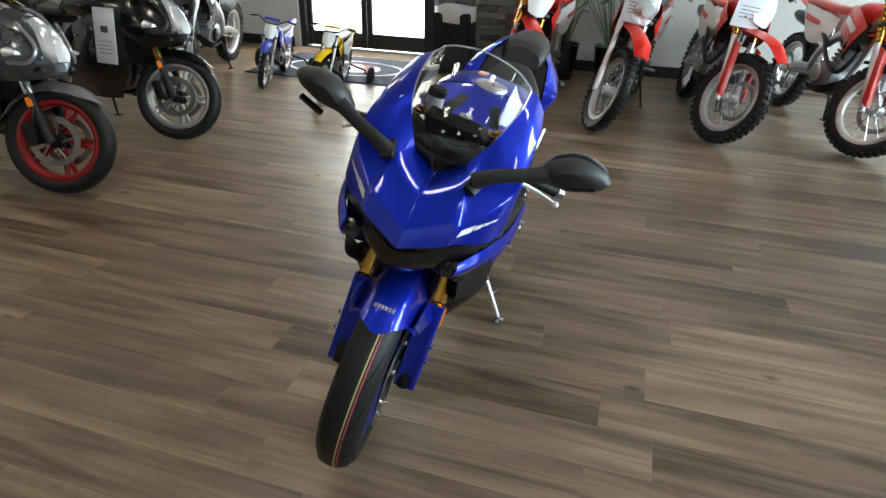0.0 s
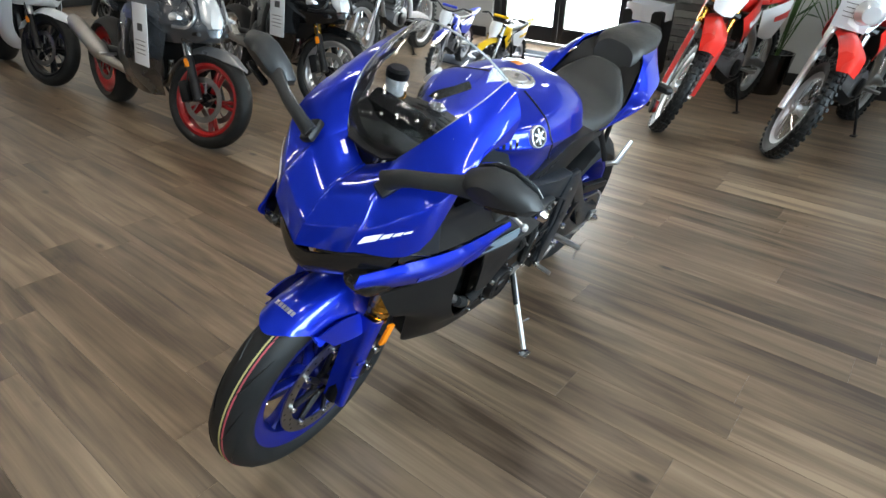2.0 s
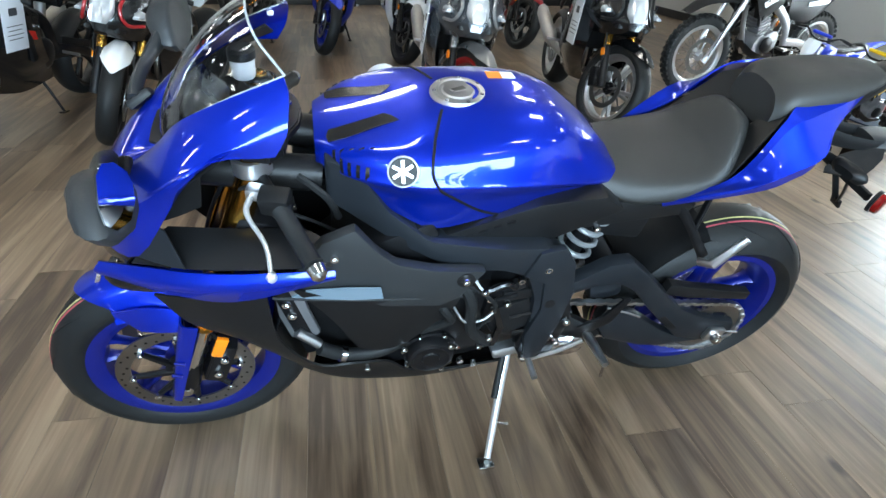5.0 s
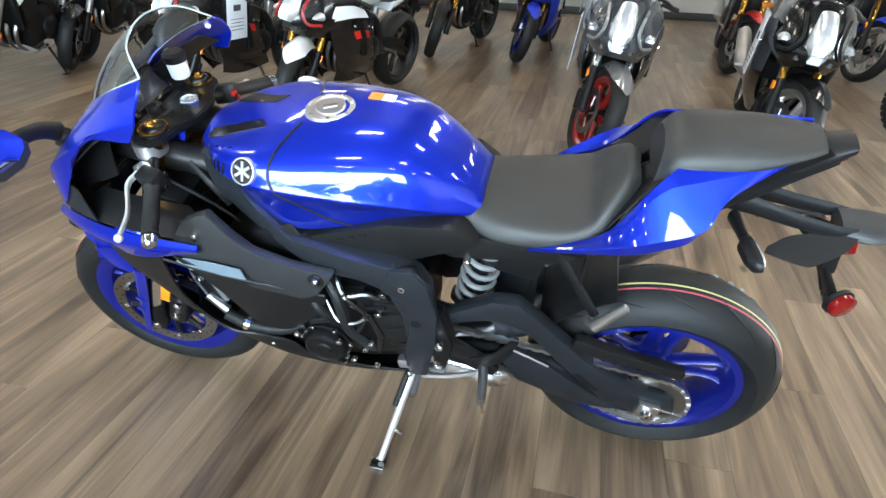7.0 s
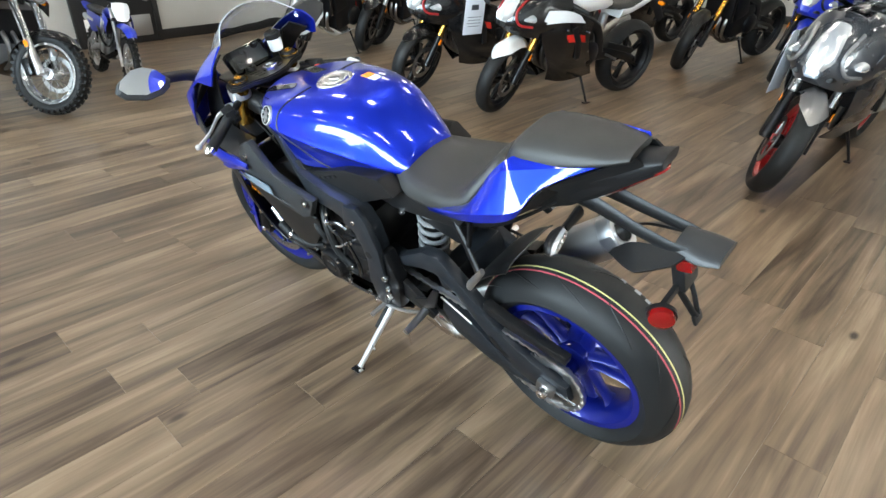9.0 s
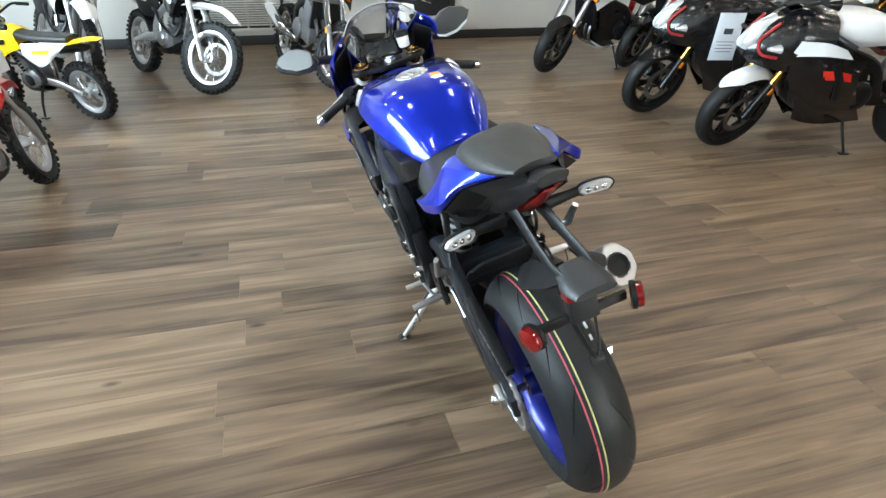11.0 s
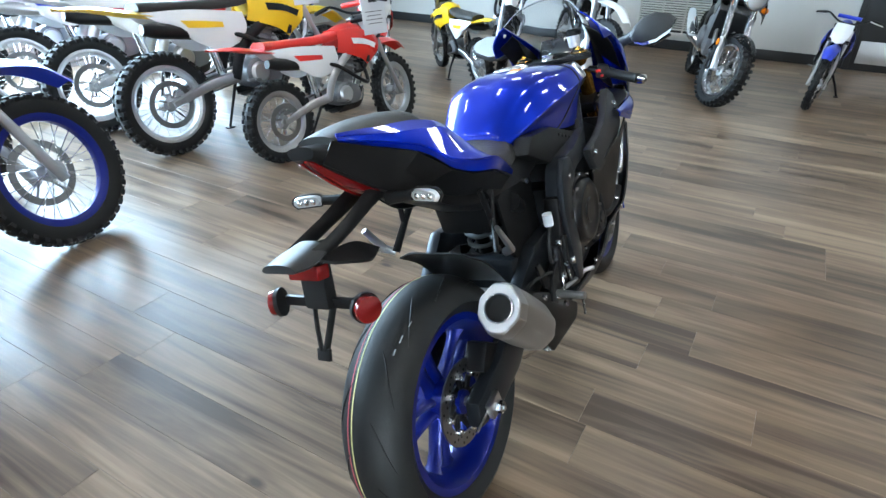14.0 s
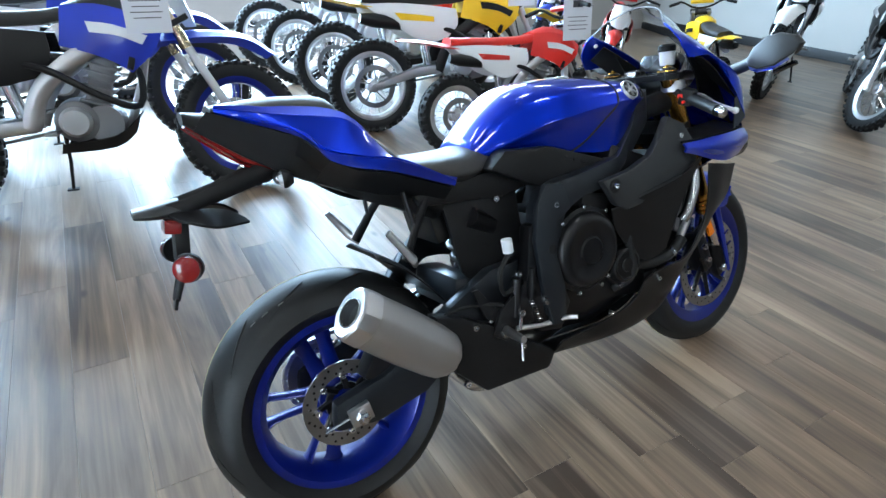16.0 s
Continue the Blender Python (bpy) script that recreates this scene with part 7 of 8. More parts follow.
for s in (1, -1):
    p0, p1 = Vector((1.150, 0.125 * s, 0.925)), Vector((1.070, 0.325 * s, 0.868))
    d0 = (p1 - p0).normalized()
    part("handlebar", tube(B(), [p0, p1], 0.011, 12), BLACK_SATIN, bike, m=STEER)
    part("bar_clamp", lathe(B(), [(0.027, -0.016), (0.035, -0.016), (0.035, 0.016), (0.027, 0.016)], pose(1.135, 0.105 * s, 0.945, 90) @ pose(0, 0, 0, 0, 0, 0), 20, True), ALU, bike, m=HEAD)
    part("grip", tube(B(), [p0 + d0 * 0.085, p0 + d0 * 0.09, p0 + d0 * 0.20, p0 + d0 * 0.205], [0.019, 0.0165, 0.0165, 0.018], 14), RUBBER, bike, "black rubber grip", m=STEER)
    part("bar_end", tube(B(), [p0 + d0 * 0.206, p0 + d0 * 0.212, p0 + d0 * 0.228, p0 + d0 * 0.234], [0.012, 0.0165, 0.0145, 0.008], 14), CHROME, bike, m=STEER)
    part("switch_housing", box(B(), p0 + d0 * 0.062, (0.055, 0.038, 0.048), pose(0, 0, 0, 0, 0, -18 * s) @ pose(0, 0, 0, -16 * s), 0.008), BLACK_MATTE, bike, "black switch housing", m=STEER)
    part("switch", box(box(B(), p0 + d0 * 0.055 + Vector((-0.028, 0, 0.004)), (0.008, 0.018, 0.012), None, 0.002), p0 + d0 * 0.068 + Vector((-0.027, 0, -0.010)), (0.008, 0.010, 0.008), None, 0.002), RED if s < 0 else BLACK_GLOSS, bike, m=STEER)
    lv = curve_pts([p0 + d0 * 0.045 + Vector((0.035, 0, 0)), p0 + d0 * 0.085 + Vector((0.058, 0, 0.0)), p0 + d0 * 0.15 + Vector((0.055, 0, -0.004)), p0 + d0 * 0.215 + Vector((0.072, 0, -0.006))], 5)
    o = tube(B(), lv, [0.0075] * 6 + [0.0060] * (len(lv) - 6), 8, 0.7)
    lathe(o, [(0, 0.010), (0.007, 0.007), (0.0098, 0), (0.007, -0.007), (0, -0.010)], Matrix.Translation(lv[-1]), 12)
    part("clutch_lever" if s > 0 else "brake_lever", o, LEVER, bike, "silver hand lever", m=STEER)
    part("lever_perch", box(B(), p0 + d0 * 0.038 + Vector((0.02, 0, 0)), (0.04, 0.028, 0.024), pose(0, 0, 0, 0, 0, -18 * s), 0.006), BLACK_SATIN if s < 0 else ALU, bike, m=STEER)
# brake fluid pot at the right grip, on a bracket
pot = part("brake_fluid_reservoir", lathe(B(), [(0, 0), (0.020, 0), (0.022, 0.004), (0.024, 0.040), (0, 0.040)], pose(1.165, -0.085, 1.005, 90) @ Matrix.Diagonal((1, 1, 1, 1)), 24), WHITE, bike, "milky brake fluid reservoir with a black lid", m=STEER)
part("lid", lathe(B(), [(0, 0.062), (0.020, 0.062), (0.0265, 0.056), (0.0265, 0.040), (0, 0.040)], pose(1.165, -0.085, 1.005, 90), 24), BLACK_MATTE, pot)
part("reservoir_bracket", tube(B(), [(1.165, -0.085, 1.007), (1.15, -0.09, 0.985), (1.14, -0.125, 0.955)], 0.006, 7), BLACK_SATIN, bike, m=STEER)
part("clutch_cable", tube(B(), curve_pts([(1.15, 0.145, 0.915), (1.20, 0.13, 0.90), (1.20, 0.09, 0.84), (1.06, 0.11, 0.78), (0.90, 0.13, 0.66)], 5), 0.004, 7), RUBBER, bike)
part("wiring_loom", tube(B(), curve_pts([(1.10, 0.10, 0.90), (1.05, 0.12, 0.86), (1.03, 0.11, 0.80)], 5), 0.008, 7), RUBBER, bike)

# mirrors
GLASS_OUT = [(0.244, 1.006), (0.262, 1.038), (0.298, 1.062), (0.335, 1.068), (0.384, 1.054), (0.402, 1.036), (0.388, 1.012), (0.335, 0.985), (0.285, 0.980), (0.254, 0.990)]
for s in (1, -1):
    m_mir = pose(0.004, 0, 0.015 * s)
    part("mirror_foot", box(B(), (1.393, 0.114 * s, 0.943), (0.055, 0.036, 0.02), pose(0, 0, 0, -34 * s, 30, -18 * s), 0.008), BLACK_MATTE, bike)
    o = B()
    rings = []
    for grow, du in ((0.93, -0.004), (1.04, 0.0), (1.09, 0.008), (1.04, 0.024), (0.86, 0.040), (0.50, 0.050)):
        cv, cw = 0.322 - 0.35 * max(du - 0.01, 0), 1.024 - 0.1 * max(du, 0)
        rings.append([o.verts.new((1.334 - (v - 0.244) * 0.10 + (w - 1.024) * 0.26 + du, (cv + (v - cv) * grow) * s, cw + (w - cw) * grow)) for v, w in GLASS_OUT])
    for q0, q1 in zip(rings, rings[1:]):
        for i in range(len(q0)):
            j = (i + 1) % len(q0)
            o.faces.new((q0[i], q0[j], q1[j], q1[i]))
    o.faces.new(rings[0])
    o.faces.new(rings[-1])
    tube(o, curve_pts([(1.398, 0.108 * s, 0.948 - 0.010 * s), (1.396, 0.150 * s, 0.972 - 0.004 * s), (1.384, 0.205 * s, 0.990), (1.366, 0.255 * s, 1.006), (1.352, 0.300 * s, 1.018)], 4), [0.022, 0.021, 0.020, 0.019, 0.019, 0.018, 0.018, 0.018, 0.018, 0.018, 0.019, 0.020, 0.021, 0.023, 0.024, 0.026, 0.026], 12, 0.62)
    bmesh.ops.recalc_face_normals(o, faces=o.faces)
    mh = part("mirror", o, GREY_PLASTIC, bike, "black angular mirror on a short arm", m=m_mir)
    o = B()
    f0 = [o.verts.new((1.3272 - (v - 0.244) * 0.10 + (w - 1.024) * 0.26, (0.322 + (v - 0.322) * 0.93) * s, 1.024 + (w - 1.024) * 0.93)) for v, w in GLASS_OUT]
    f1 = [o.verts.new(v.co + Vector((0.0022, 0, 0))) for v in f0]
    o.faces.new(f0)
    o.faces.new(f1[::-1])
    for i in range(len(f0)):
        o.faces.new((f0[i], f1[i], f1[(i + 1) % len(f0)], f0[(i + 1) % len(f0)]))
    part("mirror_glass", o, MIRROR, mh, m=m_mir)
    part("signal_lens", box(B(), (1.350, 0.345 * s, 0.990), (0.016, 0.070, 0.012), pose(0, 0, 0, 20 * s, 12, 6 * s), 0.004), BLACK_GLOSS, mh, "dark turn signal lens", m=m_mir)

# engine, both sides
part("engine_block", box(box(B(), (0.80, 0, 0.50), (0.36, 0.34, 0.26), pose(0, 0, 0, 0, 8, 0), 0.03), (0.90, 0, 0.66), (0.22, 0.34, 0.26), pose(0, 0, 0, 0, 22, 0), 0.02), BLACK_SATIN, bike, "black inline engine")
part("crankcase", solid(B(), [[(1.0, 0.09, 0.34), (1.0, 0.13, 0.40), (1.0, 0.12, 0.50), (1.0, 0, 0.52)], [(0.80, 0.11, 0.30), (0.80, 0.16, 0.36), (0.80, 0.16, 0.50), (0.80, 0, 0.56)], [(0.60, 0.09, 0.31), (0.60, 0.13, 0.36), (0.60, 0.13, 0.50), (0.60, 0, 0.54)]], 3), BLACK_SATIN, bike)
part("radiator", box(B(), (1.14, 0, 0.60), (0.035, 0.36, 0.30), pose(0, 0, 0, 0, 14, 0), 0.006), BLACK_SATIN, bike, "black radiator behind the front wheel")
fin = None
for i in range(30):
    at = pose(1.161 + 0.0605 * (i - 15) / 15 * 0.57, 0, 0.598 - 0.13 * (i - 15) / 15)
    if fin is None:
        fin = part("radiator_fin", box(B(), (0, 0, 0), (0.004, 0.33, 0.003), pose(0, 0, 0, 0, 14, 0)), CHARCOAL, bike, m=at)
    else:
        again("radiator_fin", fin.data, bike, at)
for v in (-0.12, -0.045, 0.045, 0.12):
    part("header_pipe", tube(B(), curve_pts([(1.02, v, 0.60), (1.085, v, 0.52), (1.06, v * 0.9, 0.40), (0.95, v * 0.6, 0.33), (0.80, v * 0.3, 0.30)], 4), 0.019, 9), STEEL, bike)


def round_cover(name, c, r, s, h, count, material=BLACK_SATIN, label=""):
    cv = part(name, lathe(B(), [(0, h * s), (r * 0.30, h * s), (r * 0.34, (h - 0.004) * s), (r * 0.62, (h - 0.004) * s), (r * 0.68, (h - 0.001) * s), (r * 0.80, (h - 0.004) * s), (r * 0.88, (h - 0.014) * s), (r * 0.90, (h - 0.026) * s), (r, (h - 0.028) * s), (r, -0.02 * s)], Matrix.Translation(c), 36), material, bike, label)
    bolts("cover_bolt", [(c[0] + (r + 0.002) * math.cos(2 * math.pi * (i + 0.3) / count), c[1] + (h - 0.024) * s, c[2] + (r + 0.002) * math.sin(2 * math.pi * (i + 0.3) / count)) for i in range(count)], cv, s, 0.0065)
    return cv


round_cover("clutch_cover", (0.70, -0.165, 0.555), 0.118, -1, 0.062, 9, label="round black clutch cover with small bolts")
round_cover("pickup_cover", (0.845, -0.165, 0.475), 0.062, -1, 0.048, 6)
round_cover("generator_cover", (0.835, 0.155, 0.415), 0.066, 1, 0.055, 7, label="round black generator cover with small bolts")
part("sprocket_cover", plate(B(), [(0.71, 0.64), (0.62, 0.665), (0.575, 0.60), (0.575, 0.49), (0.61, 0.43), (0.69, 0.46), (0.72, 0.53)], 0.13, 0.185, 0.012), BLACK_SATIN, bike, "black sprocket cover")
part("cover_rib", box(box(B(), (0.64, 0.188, 0.53), (0.085, 0.012, 0.10), pose(0, 0, 0, 0, 20, 0), 0.006), (0.645, 0.188, 0.605), (0.07, 0.010, 0.03), pose(0, 0, 0, 0, 5, 0), 0.004), BLACK_MATTE, bike)
hs = B()
tube(hs, curve_pts([(0.80, 0.17, 0.68), (0.76, 0.205, 0.62), (0.75, 0.205, 0.52), (0.70, 0.19, 0.44)], 5), 0.014, 9)
part("coolant_hose", hs, RUBBER, bike)
part("coolant_hose", tube(B(), curve_pts([(0.86, 0.15, 0.66), (0.82, 0.205, 0.60), (0.80, 0.20, 0.55), (0.86, 0.18, 0.50)], 5), 0.012, 9), RUBBER, bike)
part("coolant_pipe", tube(B(), curve_pts([(1.135, -0.205, 0.72), (1.13, -0.212, 0.65), (1.10, -0.212, 0.58), (1.085, -0.205, 0.555)], 5), 0.017, 10), CHROME, bike, "polished coolant pipe")
part("wiring", tube(B(), curve_pts([(0.78, 0.19, 0.66), (0.73, 0.215, 0.64), (0.70, 0.205, 0.58), (0.735, 0.20, 0.50)], 5), 0.005, 7), RUBBER, bike)
bolts("engine_bolt", ((0.735, 0.215, 0.655), (0.72, 0.21, 0.625), (0.70, 0.205, 0.475), (0.72, 0.20, 0.44)), bike, 1, 0.008)

# frame, swingarm
SWING_L = [(0.57, 0.575), (0.515, 0.562), (0.41, 0.627), (0.35, 0.632), (0.295, 0.580), (0.228, 0.510), (0.15, 0.430), (0.08, 0.390), (0.02, 0.365), (-0.05, 0.345), (-0.06, 0.285), (0.03, 0.272), (0.12, 0.300), (0.19, 0.375), (0.25, 0.440), (0.315, 0.520), (0.37, 0.556), (0.425, 0.553), (0.50, 0.528), (0.57, 0.520)]
SWING_R = [(0.57, 0.57), (0.42, 0.56), (0.26, 0.48), (0.10, 0.385), (-0.04, 0.352), (-0.05, 0.285), (0.06, 0.27), (0.20, 0.30), (0.34, 0.40), (0.52, 0.46)]
for s, prof in ((1, SWING_L), (-1, SWING_R)):
    sw = part("swingarm", plate(B(), prof, 0.108 * s, 0.150 * s, 0.014), CHARCOAL, bike, "dark grey cast swingarm")
    if s > 0:
        part("swingarm_brace", plate(B(), [(0.37, 0.466), (0.265, 0.412), (0.17, 0.335), (0.11, 0.300), (0.03, 0.285), (0.03, 0.268), (0.15, 0.262), (0.22, 0.275), (0.345, 0.328), (0.385, 0.40)], 0.112, 0.146, 0.012), CHARCOAL, sw)
        part("brace_edge", tube(B(), [(0.372, 0.147, 0.466), (0.31, 0.1475, 0.438), (0.265, 0.147, 0.413)], 0.003, 6), ALU, sw)
        part("swingarm_slot", plate(B(), [(0.205, 0.405), (0.19, 0.408), (0.135, 0.352), (0.145, 0.345), (0.185, 0.372)], 0.1495, 0.1515, 0.001), BLACK_MATTE, sw)
    part("chain_adjuster", box(B(), (0.012, 0.158 * s, 0.315), (0.055, 0.016, 0.046), pose(0, 0, 0, 0, -12, 0), 0.004), ALU, bike, "silver chain adjuster block")
    part("rear_axle_nut", lathe(B(), [(0, 0.188 * s), (0.008, 0.188 * s), (0.009, 0.184 * s), (0.015, 0.182 * s), (0.017, 0.168 * s), (0.017, 0.15 * s)], Matrix.Translation((0.012, 0, 0.312)), 6 if s < 0 else 18), CHROME, bike, sharp=25)
    part("adjuster_bolt", tube(B(), [(-0.005, 0.150 * s, 0.312), (-0.075, 0.150 * s, 0.298)], 0.004, 7), CHROME, bike)
part("swingarm_bridge", box(B(), (0.37, 0, 0.50), (0.09, 0.225, 0.09), pose(0, 0, 0, 0, 12, 0), 0.02), CHARCOAL, bike)
part("rear_axle", tube(B(), [(0.012, 0.16, 0.312), (0.012, -0.16, 0.312)], 0.012, 12), STEEL, bike)
part("pivot_plate", plate(B(), [(0.585, 0.62), (0.52, 0.60), (0.495, 0.50), (0.52, 0.37), (0.60, 0.35), (0.625, 0.42), (0.60, 0.52)], 0.150, 0.196, 0.010), BLACK_SATIN, bike)
part("pivot_plate", plate(B(), [(0.585, 0.66), (0.52, 0.66), (0.495, 0.50), (0.52, 0.37), (0.60, 0.35), (0.64, 0.42), (0.60, 0.56)], -0.150, -0.196, 0.010), BLACK_SATIN, bike)
for s in (1, -1):
    part("pivot_bolt", lathe(B(), [(0, 0.206 * s), (0.007, 0.206 * s), (0.008, 0.211 * s), (0.015, 0.210 * s), (0.017, 0.204 * s), (0.017, 0.19 * s)], Matrix.Translation((0.555, 0, 0.455)), 18), CHROME, bike)
    bolts("panel_bolt", [(u, v * s, w) for u, v, w in ((0.787, 0.234, 0.716), (0.53, 0.129, 0.788), (1.045, 0.234, 0.812), (0.47, 0.129, 0.735), (0.60, 0.206, 0.70))], bike, s, 0.0085)
    part("bolt_recess", lathe(B(), [(0.010, 0.2335 * s), (0.019, 0.2335 * s), (0.019, 0.231 * s), (0.010, 0.231 * s)], Matrix.Translation((0.787, 0, 0.716)), 20, True), BLACK_MATTE, bike)

# chain drive
rear_c, front_c, rr_s, fr_s = Vector((0.012, 0.128, 0.312)), Vector((0.60, 0.128, 0.462)), 0.100, 0.038
ln = (front_c - rear_c).length
ang = math.atan2(front_c.z - rear_c.z, front_c.x - rear_c.x)
off = math.acos((rr_s - fr_s) / ln)
loop = []
for k in range(25):
    a = ang + off + (2 * math.pi - 2 * off) * k / 24
    loop.append(rear_c + rr_s * Vector((math.cos(a), 0, math.sin(a))))
for k in range(13):
    a = ang - off + 2 * off * k / 12
    loop.append(front_c + fr_s * Vector((math.cos(a), 0, math.sin(a))))
loop.append(loop[0].copy())
o = B()
total, step, carry, idx = 0.0, 0.0148, 0.0, 0
for p, q in zip(loop, loop[1:]):
    seg = (q - p).length
    at = carry
    while at < seg:
        c0 = p.lerp(q, at / seg)
        t0 = math.degrees(math.atan2(-(q - p).z, (q - p).x))
        box(o, c0, (0.0178, 0.017 if idx % 2 else 0.012, 0.011), pose(0, 0, 0, 0, t0, 0), 0.0015)
        idx += 1
        at += step
    carry = at - seg
part("chain", o, ALU, bike, "steel drive chain")
o = lathe(B(), [(0.062, 0.123), (0.092, 0.123), (0.092, 0.129), (0.062, 0.129)], Matrix.Translation((0.012, 0, 0.312)), 44, True)
for i in range(5):
    a = 2 * math.pi * i / 5
    box(o, (0.012 + 0.05 * math.cos(a), 0.126, 0.312 + 0.05 * math.sin(a)), (0.05, 0.005, 0.022), pose(0, 0, 0, 0, -math.degrees(a), 0))
for i in range(41):
    a = 2 * math.pi * i / 41
    box(o, (0.012 + 0.095 * math.cos(a), 0.126, 0.312 + 0.095 * math.sin(a)), (0.012, 0.005, 0.006), pose(0, 0, 0, 0, -math.degrees(a), 0))
part("rear_sprocket", o, STEEL, bike, "toothed rear sprocket")
part("chain_guard", plate(B(), [(0.22, 0.488), (0.14, 0.464), (0.0, 0.440), (-0.045, 0.432), (-0.050, 0.458), (0.02, 0.474), (0.14, 0.502), (0.21, 0.524)], 0.112, 0.140, 0.004), BLACK_MATTE, bike, "black chain guard")

# shock with a bare spring
o = B()
tube(o, [tuple(Vector((0.435, 0.045, 0.715)).lerp(Vector((0.480, 0.045, 0.505)), i / 96) + 0.040 * Vector((math.cos(i * 0.392), math.sin(i * 0.392), 0.15 * math.cos(i * 0.392)))) for i in range(97)], 0.0072, 7)
part("shock_spring", o, SPRING, bike, "bare silver shock spring")
part("shock_body", tube(B(), [(0.425, 0.045, 0.77), (0.487, 0.045, 0.47)], 0.022, 14), BLACK_SATIN, bike)
part("shock_guard", plate(B(), [(0.325, 0.745), (0.55, 0.765), (0.57, 0.50), (0.43, 0.47), (0.36, 0.56)], -0.096, -0.108, 0.003), BLACK_MATTE, bike)
part("shock_reservoir", tube(B(), [(0.47, -0.09, 0.66), (0.40, -0.11, 0.70)], 0.026, 14), BLACK_SATIN, bike)

# exhaust at the right
A0, A1 = Vector((0.235, -0.205, 0.40)), Vector((0.004, -0.232, 0.592))
ax_d = (A1 - A0).normalized()
side = Vector((0, 1, 0))
side = (side - ax_d * side.dot(ax_d)).normalized()
upv = ax_d.cross(side)


def muffler_ring(t, kx, kz):
    c0 = A0.lerp(A1, t)
    shape = [(0.0, -1.0), (0.30, -0.97), (0.46, -0.88), (0.84, -0.45), (0.92, -0.28), (0.92, 0.28), (0.84, 0.45), (0.46, 0.88), (0.30, 0.97), (0.0, 1.0)]
    shape = shape + [(-a, b) for a, b in reversed(shape[1:-1])]
    return [tuple(c0 + side * a * kx - upv * b * kz) for a, b in shape + shape[:1]]


o = patch(B(), [muffler_ring(t, kx, kz) for t, kx, kz in ((-0.06, 0.020, 0.022), (-0.02, 0.042, 0.046), (0.06, 0.052, 0.058), (0.2, 0.057, 0.063), (0.5, 0.058, 0.065), (0.87, 0.056, 0.062))], 1, 0)
bmesh.ops.remove_doubles(o, verts=o.verts, dist=0.0004)
bmesh.ops.holes_fill(o, edges=o.edges)
muf = part("muffler", o, TITAN, bike, "short satin titanium muffler with a bright end cap")
o = patch(B(), [muffler_ring(t, kx, kz) for t, kx, kz in ((0.86, 0.0575, 0.0635), (0.95, 0.0565, 0.0620), (0.995, 0.0535, 0.0585), (1.01, 0.0500, 0.0540))] + [[tuple(A0.lerp(A1, 1.005) + side * 0.035 * math.sin(2 * math.pi * k / 18) + upv * 0.035 * math.cos(2 * math.pi * k / 18)) for k in range(19)]], 1, 0)
bmesh.ops.remove_doubles(o, verts=o.verts, dist=0.0004)
part("muffler_cap", o, ALU, muf, "bright metal end cap", 20)
q = ax_d.to_track_quat("Y", "Z").to_matrix().to_4x4()
part("muffler_mouth", lathe(B(), [(0.031, 0.004), (0.034, 0.004), (0.034, -0.05), (0.031, -0.05)], Matrix.Translation(A1) @ q, 28, True), CHROME, muf)
part("muffler_core", lathe(B(), [(0, -0.02), (0.031, -0.02), (0.031, -0.03), (0, -0.03)], Matrix.Translation(A1) @ q, 28), BLACK_MATTE, muf)
part("exhaust_shield", plate(B(), [(0.225, 0.50), (0.30, 0.475), (0.40, 0.42), (0.585, 0.29), (0.56, 0.245), (0.35, 0.252), (0.265, 0.335)], -0.13, -0.185, 0.014), BLACK_MATTE, bike, "black exhaust heat shield")
part("collector", tube(B(), curve_pts([(0.80, 0, 0.30), (0.62, -0.01, 0.27), (0.42, -0.05, 0.29), (0.28, -0.15, 0.37)], 4), [0.04] * 13, 12), STEEL, bike)
part("muffler_silver_box", solid(B(), [[(0.57, 0.06, 0.195), (0.57, 0.095, 0.225), (0.57, 0.075, 0.275), (0.57, 0, 0.29)], [(0.44, 0.075, 0.190), (0.44, 0.115, 0.230), (0.44, 0.09, 0.285), (0.44, 0, 0.30)], [(0.37, 0.07, 0.200), (0.37, 0.105, 0.235), (0.37, 0.08, 0.285), (0.37, 0, 0.30)], [(0.345, 0.03, 0.23), (0.345, 0.05, 0.25), (0.345, 0.04, 0.265), (0.345, 0, 0.27)]], 3), CHROME, bike, "polished exhaust chamber under the engine")

